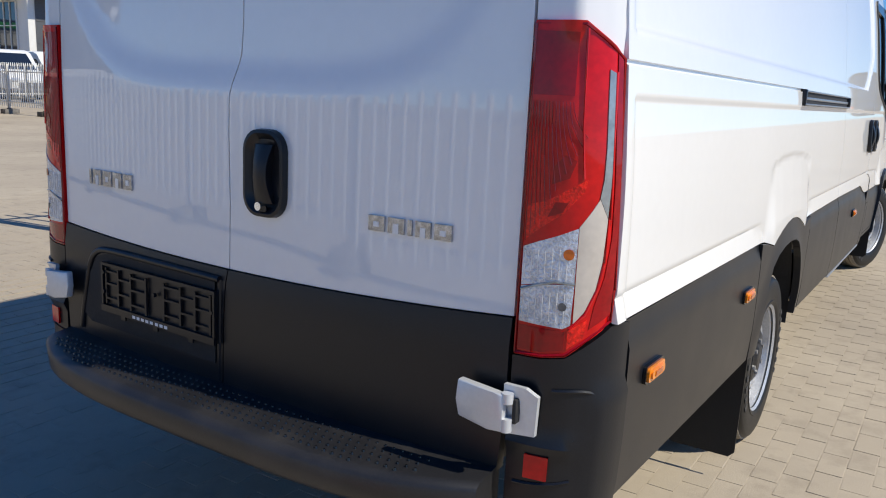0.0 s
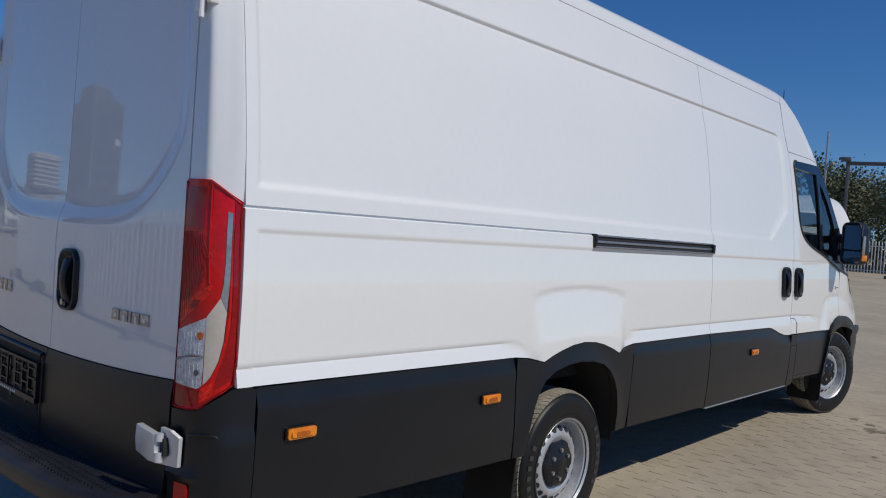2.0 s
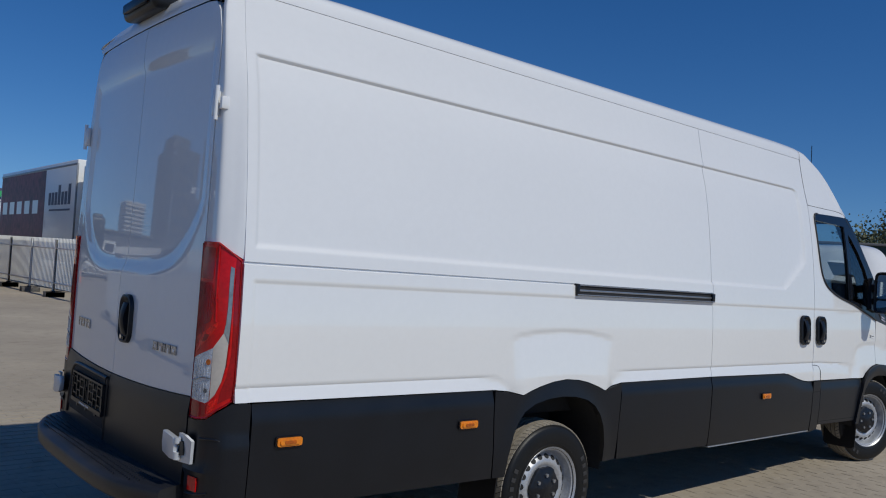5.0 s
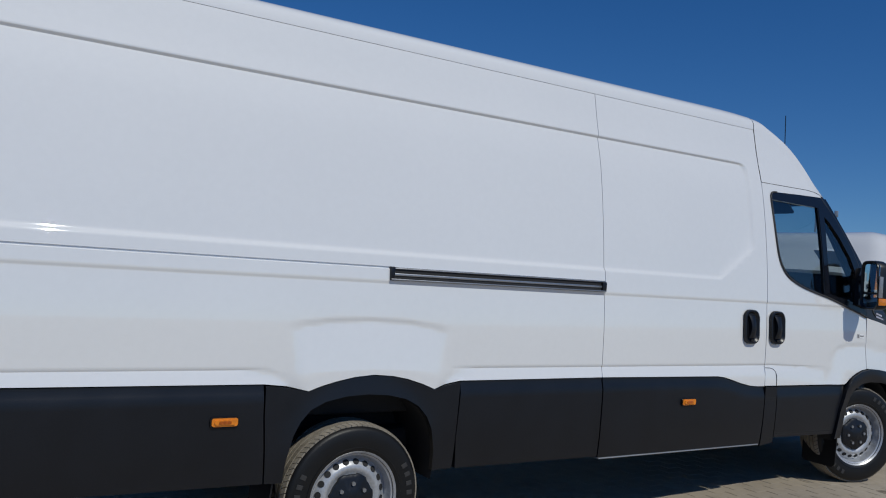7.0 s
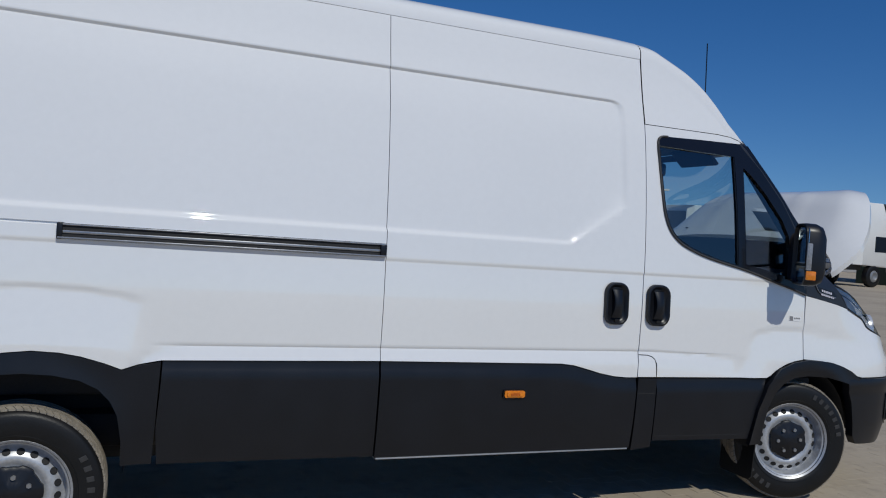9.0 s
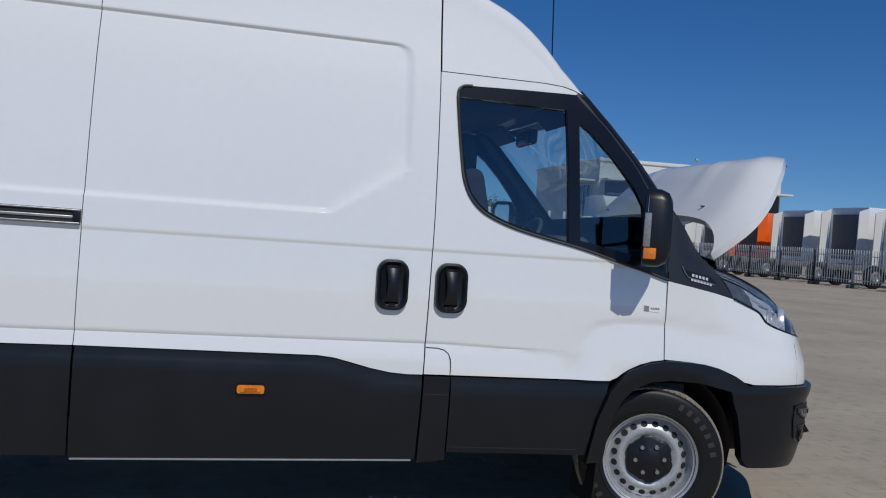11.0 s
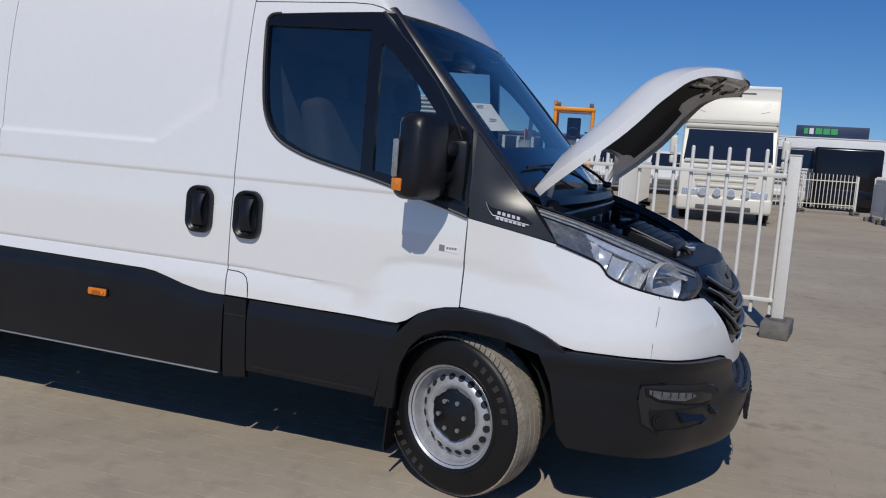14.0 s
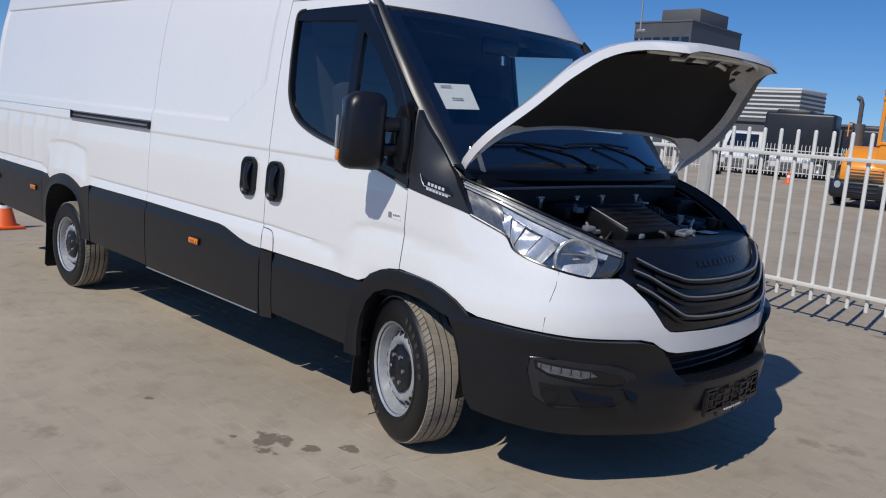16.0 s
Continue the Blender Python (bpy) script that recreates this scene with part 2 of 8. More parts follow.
def ground_material(name, piece):
    """Dusty pavers: sand blown over grey-brown concrete, with oil stains; piece: colour by paver."""
    m = bpy.data.materials.new(name)
    m.use_nodes = True
    n, li = m.node_tree.nodes, m.node_tree.links
    b = n["Principled BSDF"]
    geo = n.new("ShaderNodeNewGeometry")

    def noisy(scale, lo, hi, detail=6, rough=0.6):
        t, r = n.new("ShaderNodeTexNoise"), n.new("ShaderNodeMapRange")
        t.inputs["Scale"].default_value, t.inputs["Detail"].default_value, t.inputs["Roughness"].default_value = scale, detail, rough
        li.new(geo.outputs["Position"], t.inputs["Vector"])
        r.inputs["From Min"].default_value, r.inputs["From Max"].default_value = lo, hi
        li.new(t.outputs["Fac"], r.inputs["Value"])
        return r.outputs[0], t.outputs["Fac"]

    def blend(fac, a, bb):
        x = n.new("ShaderNodeMix")
        x.data_type = "RGBA"
        li.new(fac, x.inputs["Factor"])
        for key, v in (("A", a), ("B", bb)):
            if isinstance(v, tuple):
                x.inputs[key].default_value = (*v, 1)
            else:
                li.new(v, x.inputs[key])
        return x.outputs["Result"]

    grain, grain_raw = noisy(160, 0.3, 0.7, 3)
    patch, _ = noisy(0.45, 0.36, 0.64, 8)
    streak, _ = noisy(2.6, 0.35, 0.7, 8, 0.7)
    sand = blend(patch, (0.325, 0.277, 0.219), (0.505, 0.436, 0.34))
    sand = blend(streak, sand, (0.42, 0.358, 0.277))
    if piece:
        rnd = n.new("ShaderNodeObjectInfo").outputs["Random"] if piece == "object" else geo.outputs["Random Per Island"]
        k = n.new("ShaderNodeMapRange")
        k.inputs["To Max"].default_value = 0.2
        li.new(rnd, k.inputs["Value"])
        sand = blend(k.outputs[0], sand, (0.32, 0.275, 0.22))
    sand = blend(grain, blend(grain, sand, (0.295, 0.255, 0.203)), sand)
    oil, _ = noisy(1.7, 0.65, 0.78, 5, 0.6)
    sand = blend(oil, sand, (0.13, 0.108, 0.082))
    worn, _ = noisy(5.5, 0.52, 0.78, 7, 0.65)
    half = n.new("ShaderNodeMath")
    half.operation = "MULTIPLY"
    half.inputs[1].default_value = 0.66
    li.new(worn, half.inputs[0])
    sand = blend(half.outputs[0], sand, (0.24, 0.203, 0.16))
    # wet-looking drips by the front wheel
    flat = n.new("ShaderNodeVectorMath")
    flat.operation = "MULTIPLY"
    flat.inputs[1].default_value = (1, 1, 0)
    li.new(geo.outputs["Position"], flat.inputs[0])
    ragged, _ = noisy(11, 0.3, 0.7, 5, 0.6)
    for x, y, r in ((5.75, -1.46, 0.15), (5.92, -1.34, 0.07), (6.02, -1.2, 0.085), (4.88, -1.63, 0.05), (5.58, -1.55, 0.035), (6.9, -1.75, 0.05)):
        d, k = n.new("ShaderNodeVectorMath"), n.new("ShaderNodeMath")
        d.operation = "DISTANCE"
        d.inputs[1].default_value = (x, y, 0)
        li.new(flat.outputs[0], d.inputs[0])
        k.operation = "MULTIPLY_ADD"
        k.inputs[1].default_value = r * 1.15
        li.new(ragged, k.inputs[0])
        li.new(d.outputs["Value"], k.inputs[2])
        q = n.new("ShaderNodeMapRange")
        q.inputs["From Min"].default_value, q.inputs["From Max"].default_value = r * 1.0, r * 1.2
        q.inputs["To Min"].default_value, q.inputs["To Max"].default_value = 0.75, 0.0
        li.new(k.outputs[0], q.inputs["Value"])
        sand = blend(q.outputs[0], sand, (0.115, 0.092, 0.068))
    li.new(sand, b.inputs["Base Color"])
    b.inputs["Roughness"].default_value = 0.92
    b.inputs["Specular IOR Level"].default_value = 0.25
    u = n.new("ShaderNodeBump")
    u.inputs["Strength"].default_value, u.inputs["Distance"].default_value = 0.5, 0.004
    li.new(grain_raw, u.inputs["Height"])
    li.new(u.outputs["Normal"], b.inputs["Normal"])
    return m


SAND = ground_material("dusty_ground", "")
PAVER = ground_material("dusty_paver", "object")
PAVERS = ground_material("dusty_pavers", "island")

# ---- builders ----
def thing(name, label, category, group="", m=None):
    ob = new(name)
    ob.empty_display_size = 0.1
    if m is not None:
        ob.matrix_world = m
    return tagged(ob, label, category, group)


def part(name, bm, mat, parent=None, label="", smooth=35):
    """Links a bmesh as one mesh object under a thing or part."""
    me = bpy.data.meshes.new(name)
    bmesh.ops.recalc_face_normals(bm, faces=bm.faces)
    bm.to_mesh(me)
    bm.free()
    for mm in (mat if isinstance(mat, (list, tuple)) else (mat,)):
        me.materials.append(mm)
    if smooth:
        me.polygons.foreach_set("use_smooth", [True] * len(me.polygons))
        me.set_sharp_from_angle(angle=radians(smooth))
    ob = new(name, me)
    if parent is not None:
        ob.parent = parent
    if label:
        ob["label"] = label
    return ob


def again(ob, parent, m, name=None):
    """Another part on the same mesh."""
    o = new(name or ob.name.split(".")[0], ob.data)
    o.parent = parent
    o.matrix_basis = m
    return o


def start():
    return bmesh.new()


def box(bm, c, size, bevel=0.0, rot=None, seg=2):
    """A box with rounded edges."""
    m = Matrix.Translation(c) @ (rot or Matrix()) @ Matrix.Diagonal((*size, 1))
    r = bmesh.ops.create_cube(bm, size=1, matrix=m)
    if bevel:
        es = list({e for v in r["verts"] for e in v.link_edges})
        bmesh.ops.bevel(bm, geom=es, offset=min(bevel, min(size) * 0.45), segments=seg, affect="EDGES", profile=0.5)
    return bm


def rod(bm, a, b, r, seg=10, r2=None):
    """A round bar from a to b."""
    a, b = Vector(a), Vector(b)
    d = b - a
    q = d.to_track_quat("Z", "Y").to_matrix().to_4x4()
    bmesh.ops.create_cone(bm, cap_ends=True, segments=seg, radius1=r, radius2=r if r2 is None else r2, depth=d.length, matrix=Matrix.Translation((a + b) / 2) @ q)
    return bm


def tube(bm, pts, r, seg=8):
    """A bent bar through points."""
    pts = [Vector(p) for p in pts]
    rings, up = [], Vector((0, 0, 1))
    for i, p in enumerate(pts):
        d = (pts[min(i + 1, len(pts) - 1)] - pts[max(i - 1, 0)]).normalized()
        s = d.cross(up)
        s = s.normalized() if s.length > 0.05 else d.cross(Vector((1, 0, 0))).normalized()
        t = s.cross(d)
        rings.append([bm.verts.new(p + r * (math.cos(a) * s + math.sin(a) * t)) for a in (2 * math.pi * k / seg for k in range(seg))])
    for q, w in zip(rings, rings[1:]):
        for k in range(seg):
            bm.faces.new((q[k], q[(k + 1) % seg], w[(k + 1) % seg], w[k]))
    bm.faces.new(rings[0][::-1])
    bm.faces.new(rings[-1])
    return bm


def lathe(bm, prof, seg=48, arc=(0, 360)):
    """Turns a profile of (radius, y) about the y axis."""
    full = arc[1] - arc[0] >= 360
    n = seg if full else seg + 1
    rings = []
    for k in range(n):
        a = radians(arc[0] + (arc[1] - arc[0]) * k / seg)
        rings.append([bm.verts.new((r * math.cos(a), y, r * math.sin(a))) for r, y in prof])
    for k in range(seg):
        p, q = rings[k], rings[(k + 1) % n]
        for i in range(len(prof) - 1):
            if prof[i][0] < 1e-6 and prof[i + 1][0] < 1e-6:
                continue
            bm.faces.new((p[i], p[i + 1], q[i + 1], q[i]))
    bmesh.ops.remove_doubles(bm, verts=bm.verts, dist=1e-5)
    return bm


def slab(bm, outline, place, t, inward=None):
    """A plate: the outline (u, v) set into space by place(u, v, depth), t deep."""
    a = [bm.verts.new(place(u, v, 0)) for u, v in outline]
    b = [bm.verts.new(place(u, v, t)) for u, v in outline]
    bm.faces.new(a)
    bm.faces.new(b[::-1])
    for i in range(len(a)):
        j = (i + 1) % len(a)
        bm.faces.new((a[i], b[i], b[j], a[j]))
    return bm


def sheet(outline, place, us=(), vs=(), cuts=(), rim=0.014, relief=None):
    """A pressed panel: an outline in (u, v), cut along lines of u and v, set into space by place(u, v, depth), its rim folded inwards."""
    bm = bmesh.new()
    bm.faces.new([bm.verts.new((u, v, 0)) for u, v in outline])
    lines = [((u, 0, 0), (1, 0, 0)) for u in us] + [((0, v, 0), (0, 1, 0)) for v in vs] + [((x, y, 0), (nx, ny, 0)) for x, y, nx, ny in cuts]
    for co, no in lines:
        bmesh.ops.bisect_plane(bm, geom=bm.verts[:] + bm.edges[:] + bm.faces[:], plane_co=co, plane_no=no, dist=1e-5)
    edge = [e for e in bm.edges if e.is_boundary]
    ext = bmesh.ops.extrude_edge_only(bm, edges=edge)["geom"]
    low = {v for v in ext if isinstance(v, bmesh.types.BMVert)}
    for v in bm.verts:
        u, w = v.co.x, v.co.y
        d = relief(u, w) if relief else 0.0
        v.co = place(u, w, rim - d if v in low else -d)
    return bm


def spread(a, b, step):
    n = max(1, int(math.ceil((b - a) / step)))
    return [a + (b - a) * k / n for k in range(1, n)]


def curve_through(pts, n=8):
    """A smooth line through points (Catmull-Rom)."""
    p = [Vector(q) for q in pts]
    out = []
    for i in range(len(p) - 1):
        a, b, c, d = p[max(i - 1, 0)], p[i], p[i + 1], p[min(i + 2, len(p) - 1)]
        for k in range(n):
            t = k / n
            out.append(0.5 * ((2 * b) + (c - a) * t + (2 * a - 5 * b + 4 * c - d) * t * t + (3 * b - a - 3 * c + d) * t ** 3))
    return out + [p[-1]]


def smooth_pts(pts, n=6):
    return [tuple(q) for q in curve_through([(*p, 0) if len(p) == 2 else p for p in pts], n)]


def xy(pts):
    return [(p[0], p[1]) for p in pts]


def rounded(x0, x1, y0, y1, r, seg=4):
    out = []
    for cx, cy, a0 in ((x1 - r, y1 - r, 0), (x0 + r, y1 - r, 90), (x0 + r, y0 + r, 180), (x1 - r, y0 + r, 270)):
        out += [(cx + r * math.cos(radians(a0 + 90 * k / seg)), cy + r * math.sin(radians(a0 + 90 * k / seg))) for k in range(seg + 1)]
    return out


def mirrored(ob, parent, name=None):
    """The same part on the other side (y turned round)."""
    me = ob.data.copy()
    me.transform(Matrix.Diagonal((1, -1, 1, 1)))
    me.flip_normals()
    o = new(name or ob.name.split(".")[0], me)
    o.parent = parent
    if "label" in ob:
        o["label"] = ob["label"]
    return o


def step01(t):
    t = min(1.0, max(0.0, t))
    return t * t * (3 - 2 * t)

# ---- the van: its surfaces ----
SIDE_Z = [0.2, 0.3, 0.42, 0.52, 0.64, 0.79, 1.0, 1.1, 1.31, 1.45, 1.6, 1.8, 2.0, 2.1, 2.19, 2.3, 2.45, 2.6]
SIDE_Y = [0.955, 0.985, 0.998, 1.003, 1.005, 1.005, 1.003, 1.0, 0.984, 0.972, 0.957, 0.931, 0.898, 0.873, 0.847, 0.82, 0.79, 0.74]


def half_width(z):
    return float(np.interp(z, SIDE_Z, SIDE_Y))


def on_side(u, v, d):
    """The right flank: u ahead, v up, d inwards."""
    w = sum(half_width(v + k) for k in (-0.05, 0, 0.05)) / 3
    return Vector((u, -(w - d), v))


def rear_x(y, z):
    x = 0.03 * (y / 0.82) ** 2
    if z > 1.2:
        x += 0.015 * (z - 1.2) * step01((z - 1.2) / 0.15)
    if z > 2.3:
        x += 0.8 * (z - 2.3) ** 2
    return x


def on_rear(u, v, d):
    """The rear doors: u to the left, v up, d inwards."""
    return Vector((rear_x(u, v) + d, u, v))


CORNER = curve_through([(0.03, 0.0, 0), (0.034, 0.06, 0), (0.05, 0.115, 0), (0.085, 0.155, 0), (0.13, 0.175, 0), (0.19, 0.183, 0), (0.30, 0.185, 0)], 8)
CORNER_S = [0.0]
for _a, _b in zip(CORNER, CORNER[1:]):
    CORNER_S.append(CORNER_S[-1] + (_b - _a).length)


CORNER_UP = [Vector(c) for c in ((0.03, 0.0, 0), (0.0305, 0.03, 0), (0.0315, 0.06, 0), (0.0325, 0.085, 0), (0.0335, 0.096, 0), (0.036, 0.105, 0), (0.0405, 0.113, 0), (0.047, 0.120, 0), (0.06, 0.132, 0), (0.08, 0.149, 0), (0.10, 0.168, 0), (0.115, 0.180, 0), (0.13, 0.1845, 0), (0.19, 0.185, 0), (0.30, 0.185, 0))]
UP_S = [0.0]
for _a, _b in zip(CORNER_UP, CORNER_UP[1:]):
    UP_S.append(UP_S[-1] + (_b - _a).length)
UP_K = float(np.interp(0.122, [c.x for c in CORNER_UP], UP_S)) / float(np.interp(0.122, [c.x for c in CORNER], CORNER_S))


def door_edge(z):
    return min(float(np.interp(z, [1.38, 1.5, 2.0, 2.4], [0.815, 0.812, 0.80, 0.79])), half_width(z) - 0.04)


def on_corner(u, v, d):
    """The rear right corner: u from the door's edge round to the flank, v up, d inwards; squarer above the lamp."""
    f = step01((v - 1.36) / 0.06)

    def at(u):
        p = [float(np.interp(u, CORNER_S, [c[k] for c in CORNER])) for k in (0, 1)]
        q = [float(np.interp(u * UP_K, UP_S, [c[k] for c in CORNER_UP])) for k in (0, 1)]
        return Vector((p[0] + (q[0] - p[0]) * f, p[1] + (q[1] - p[1]) * f, 0))

    x, y, _ = at(u)
    t = (at(u + 0.01) - at(u - 0.01)).normalized()
    inn = Vector((t.y, -t.x))
    lean = rear_x(0.82, v) - 0.03
    e = 0.82 if v < 1.38 else door_edge(v) + 0.005
    base = Vector((x + lean, -(e + y * (half_width(v) - e) / 0.185), v))
    return base + Vector((inn.x, -inn.y, 0)) * d


PLAN = curve_through([(5.9, 1.003, 0), (6.1, 1.005, 0), (6.3, 1.005, 0), (6.5, 1.0, 0), (6.66, 0.987, 0), (6.79, 0.96, 0), (6.905, 0.90, 0), (7.0, 0.80, 0),
                      (7.078, 0.66, 0), (7.138, 0.51, 0), (7.175, 0.36, 0), (7.195, 0.18, 0), (7.202, 0.0, 0)], 10)
PLAN_S = [0.0]
for _a, _b in zip(PLAN, PLAN[1:]):
    PLAN_S.append(PLAN_S[-1] + (_b - _a).length)
NOSE = PLAN_S[-1]


def plan_at(u):
    if u <= NOSE:
        return Vector((float(np.interp(u, PLAN_S, [c.x for c in PLAN])), -float(np.interp(u, PLAN_S, [c.y for c in PLAN])), 0))
    p = plan_at(2 * NOSE - u)
    return Vector((p.x, -p.y, 0))


def by_x(x):
    return float(np.interp(x, [c.x for c in PLAN], PLAN_S))


def by_y(y):
    """The place along the nose at the distance y right of the middle (left: minus)."""
    s = float(np.interp(abs(y), [c.y for c in PLAN[::-1]][0:85], PLAN_S[::-1][0:85]))
    return s if y >= 0 else 2 * NOSE - s


def on_nose(u, v, d):
    """Wings and nose: u along the plan from the door round to the other side, v up, d inwards."""
    a, b = plan_at(u - 0.01), plan_at(u + 0.01)
    t = (b - a).normalized()
    inn = Vector((-t.y, t.x, 0))
    p = plan_at(u)
    w = 0.03 + 0.97 * step01((p.x - 6.25) / 0.72)
    off = float(np.interp(v, [0.2, 0.3, 0.42, 0.55, 0.72, 0.8, 0.93, 1.05, 1.2, 1.35], [0.09, 0.04, 0.012, 0.0, 0.0, 0.008, 0.052, 0.118, 0.23, 0.37]))
    return Vector((p.x, p.y, v)) + inn * (off * w + d)


# relief pressed into the flanks
CREASE = [(0, 0.861), (1.50, 0.861), (1.695, 0.757), (2.355, 0.753), (2.51, 0.861), (5.0, 0.861), (5.50, 0.842), (5.73, 0.777), (6.2, 0.70)]


def flank_relief(u, v):
    r = 0.0
    cu, cv = max(0.0, u - 4.72), max(0.0, v - 2.107)
    d = min(v - 1.392, (0.08 - math.hypot(cu, cv)) * 1.4 if cu * cv > 0 else min((2.187 - v) * 1.6, 4.80 - u), u - 0.163, ((4.46 - u) * 0.2 + (v - 1.392) * 0.30) / 0.36)
    r -= 0.013 * step01(d / 0.024)
    d = min(1.272 - v, u - 0.163)
    r -= 0.005 * step01(d / 0.016)
    c = float(np.interp(u, [p[0] for p in CREASE], [p[1] for p in CREASE]))
    r += -0.0075 * step01((c - v) / 0.011) + 0.0175 * min(1, max(0, (c - v) / 0.075))
    top = float(np.interp(u, [1.6, 1.68, 1.8, 2.0, 2.2, 2.32, 2.42], [1.05, 1.068, 1.084, 1.09, 1.084, 1.068, 1.05]))
    r += (-0.008 * step01((top - v) / 0.014) + 0.027 * min(1, max(0, (top - v) / 0.24))) * step01(min(u - 1.58, 2.45 - u) / 0.09)
    top = float(np.interp(u, [5.6, 5.66, 5.73, 5.85, 6.07, 6.3, 6.56, 6.8], [0.86, 0.935, 0.985, 0.997, 1.0, 0.978, 0.935, 0.86]))
    r += (-0.007 * step01((top - v) / 0.013) + 0.022 * min(1, max(0, (top - v) / 0.2))) * step01((u - 5.58) / 0.15)
    if u < 2.1 and abs(v - 1.334) < 0.0045:
        r -= 0.007
    return r


FLANK_V = [0.80, 0.82, 0.84, 0.845, 0.85, 0.855, 0.861, 0.87, 0.9, 0.93, 0.95, 0.97, 0.985, 1.0, 1.02, 1.04, 1.055, 1.07, 1.08, 1.09, 1.1, 1.15, 1.2, 1.252, 1.256, 1.26, 1.266, 1.272, 1.28,
           1.3, 1.328, 1.33, 1.338, 1.34, 1.36, 1.385, 1.392, 1.398, 1.404, 1.41, 1.416, 1.425, 1.46, 1.5, 1.55, 1.6, 1.7, 1.8, 1.9, 2.0, 2.05, 2.1, 2.14, 2.163, 2.167, 2.172, 2.178, 2.183, 2.187, 2.195, 2.25, 2.3, 2.36, 2.4]
REAR_U = [0.145, 0.163, 0.17, 0.176, 0.182, 0.19, 0.22] + spread(0.25, 1.5, 0.06) + spread(1.5, 2.5, 0.022) + spread(2.5, 3.47, 0.06)
DOOR_U = spread(3.5, 4.4, 0.06) + spread(4.4, 4.9, 0.016)
CAB_U = spread(4.95, 5.5, 0.05) + spread(5.5, 6.06, 0.02)

van = thing("delivery_van", "white high-roof panel van with black lower cladding and raised bonnet", "van", m=BODY)

ARCH_TOP = [(1.695, 0.757), (1.75, 0.777), (1.82, 0.797), (1.92, 0.818), (2.02, 0.827), (2.12, 0.82), (2.2, 0.805), (2.29, 0.778), (2.355, 0.753)]
quarter = [(0.115, 0.797), (1.49, 0.79), (1.60, 0.778)] + ARCH_TOP + [(2.42, 0.772), (2.51, 0.79), (3.4678, 0.793), (3.4678, 2.44), (0.128, 2.44), (0.125, 1.9), (0.125, 1.36)]
side_panel = part("side_panel", sheet(quarter, on_side, REAR_U, FLANK_V, relief=flank_relief), WHITE, van)
left = [(0.115, 0.797), (4.9, 0.79), (4.9, 2.44), (0.128, 2.44), (0.125, 1.9), (0.125, 1.36)]
_tmp = part("left_side_panel", sheet(left, on_side, spread(0.2, 4.9, 0.12), FLANK_V, relief=lambda u, v: flank_relief(u, v) if u > 2.6 else 0.0), WHITE, van)
mirrored(_tmp, van)
bpy.data.objects.remove(_tmp)

slider = [(3.4712, 0.793), (4.44, 0.786), (4.51, 0.778), (4.585, 0.76), (4.67, 0.738), (4.76, 0.721), (4.84, 0.715), (4.905, 0.715), (4.918, 1.4), (4.92, 2.06), (4.92, 2.44), (3.4712, 2.44)]
sliding_door = part("sliding_door", sheet(slider, on_side, DOOR_U, FLANK_V + [0.74, 0.76, 0.78], cuts=[(4.46, 1.392, 0.55, -0.83), (4.478, 1.42, 0.55, -0.83)], relief=flank_relief), WHITE, van)

WINDOW_LOW = [(6.062, 1.195), (5.95, 1.228), (5.81, 1.264), (5.70, 1.295), (5.581, 1.324), (5.44, 1.352), (5.318, 1.38), (5.23, 1.408), (5.154, 1.442), (5.105, 1.48), (5.071, 1.525), (5.048, 1.58),
              (5.035, 1.64), (5.02, 1.76), (5.008, 1.89), (5.003, 1.967), (5.008, 2.0), (5.03, 2.018), (5.07, 2.022)]
FRONT_ARCH = [(5.789, 0.712), (5.83, 0.728), (5.883, 0.766), (5.94, 0.792), (6.0, 0.809), (6.062, 0.817)]
cab = [(4.911, 0.717), (5.6, 0.713)] + FRONT_ARCH + WINDOW_LOW + [(5.3, 2.03), (5.521, 2.035), (5.598, 2.036), (5.57, 2.052), (5.51, 2.067), (5.42, 2.073), (4.9245, 2.073), (4.9225, 1.4)]
cab_door = part("cab_door", sheet(cab, on_side, CAB_U, FLANK_V, relief=flank_relief), WHITE, van)
mirrored(cab_door, van)
bm = start()
tube(bm, [on_side(u, v, -0.0005 - flank_relief(u, v)) for u, v in ((5.03, 0.716), (5.03, 0.75), (5.027, 0.785), (5.017, 0.81), (4.998, 0.825), (4.97, 0.832), (4.914, 0.834))], 0.0022, 5)
part("fuel_flap_seam", bm, DARK, van)


def pierced(outer, holes, place, t, step=0.05):
    """A plate with holes, its outlines folded inwards by t."""
    bm = bmesh.new()

    def ring(pts):
        dense = []
        for (a, b), (c, d) in zip(pts, pts[1:] + pts[:1]):
            n = max(1, int(math.hypot(c - a, d - b) / step))
            dense += [(a + (c - a) * k / n, b + (d - b) * k / n) for k in range(n)]
        vs = [bm.verts.new((u, v, 0)) for u, v in dense]
        return [bm.edges.new((p, q)) for p, q in zip(vs, vs[1:] + vs[:1])]

    edges = ring(outer)
    for h in holes:
        edges += ring(h)
    bmesh.ops.triangle_fill(bm, use_beauty=True, edges=edges)
    edge = [e for e in bm.edges if e.is_boundary]
    ext = bmesh.ops.extrude_edge_only(bm, edges=edge)["geom"]
    low = {v for v in ext if isinstance(v, bmesh.types.BMVert)}
    for v in bm.verts:
        v.co = place(v.co.x, v.co.y, t if v in low else 0.0)
    return bm


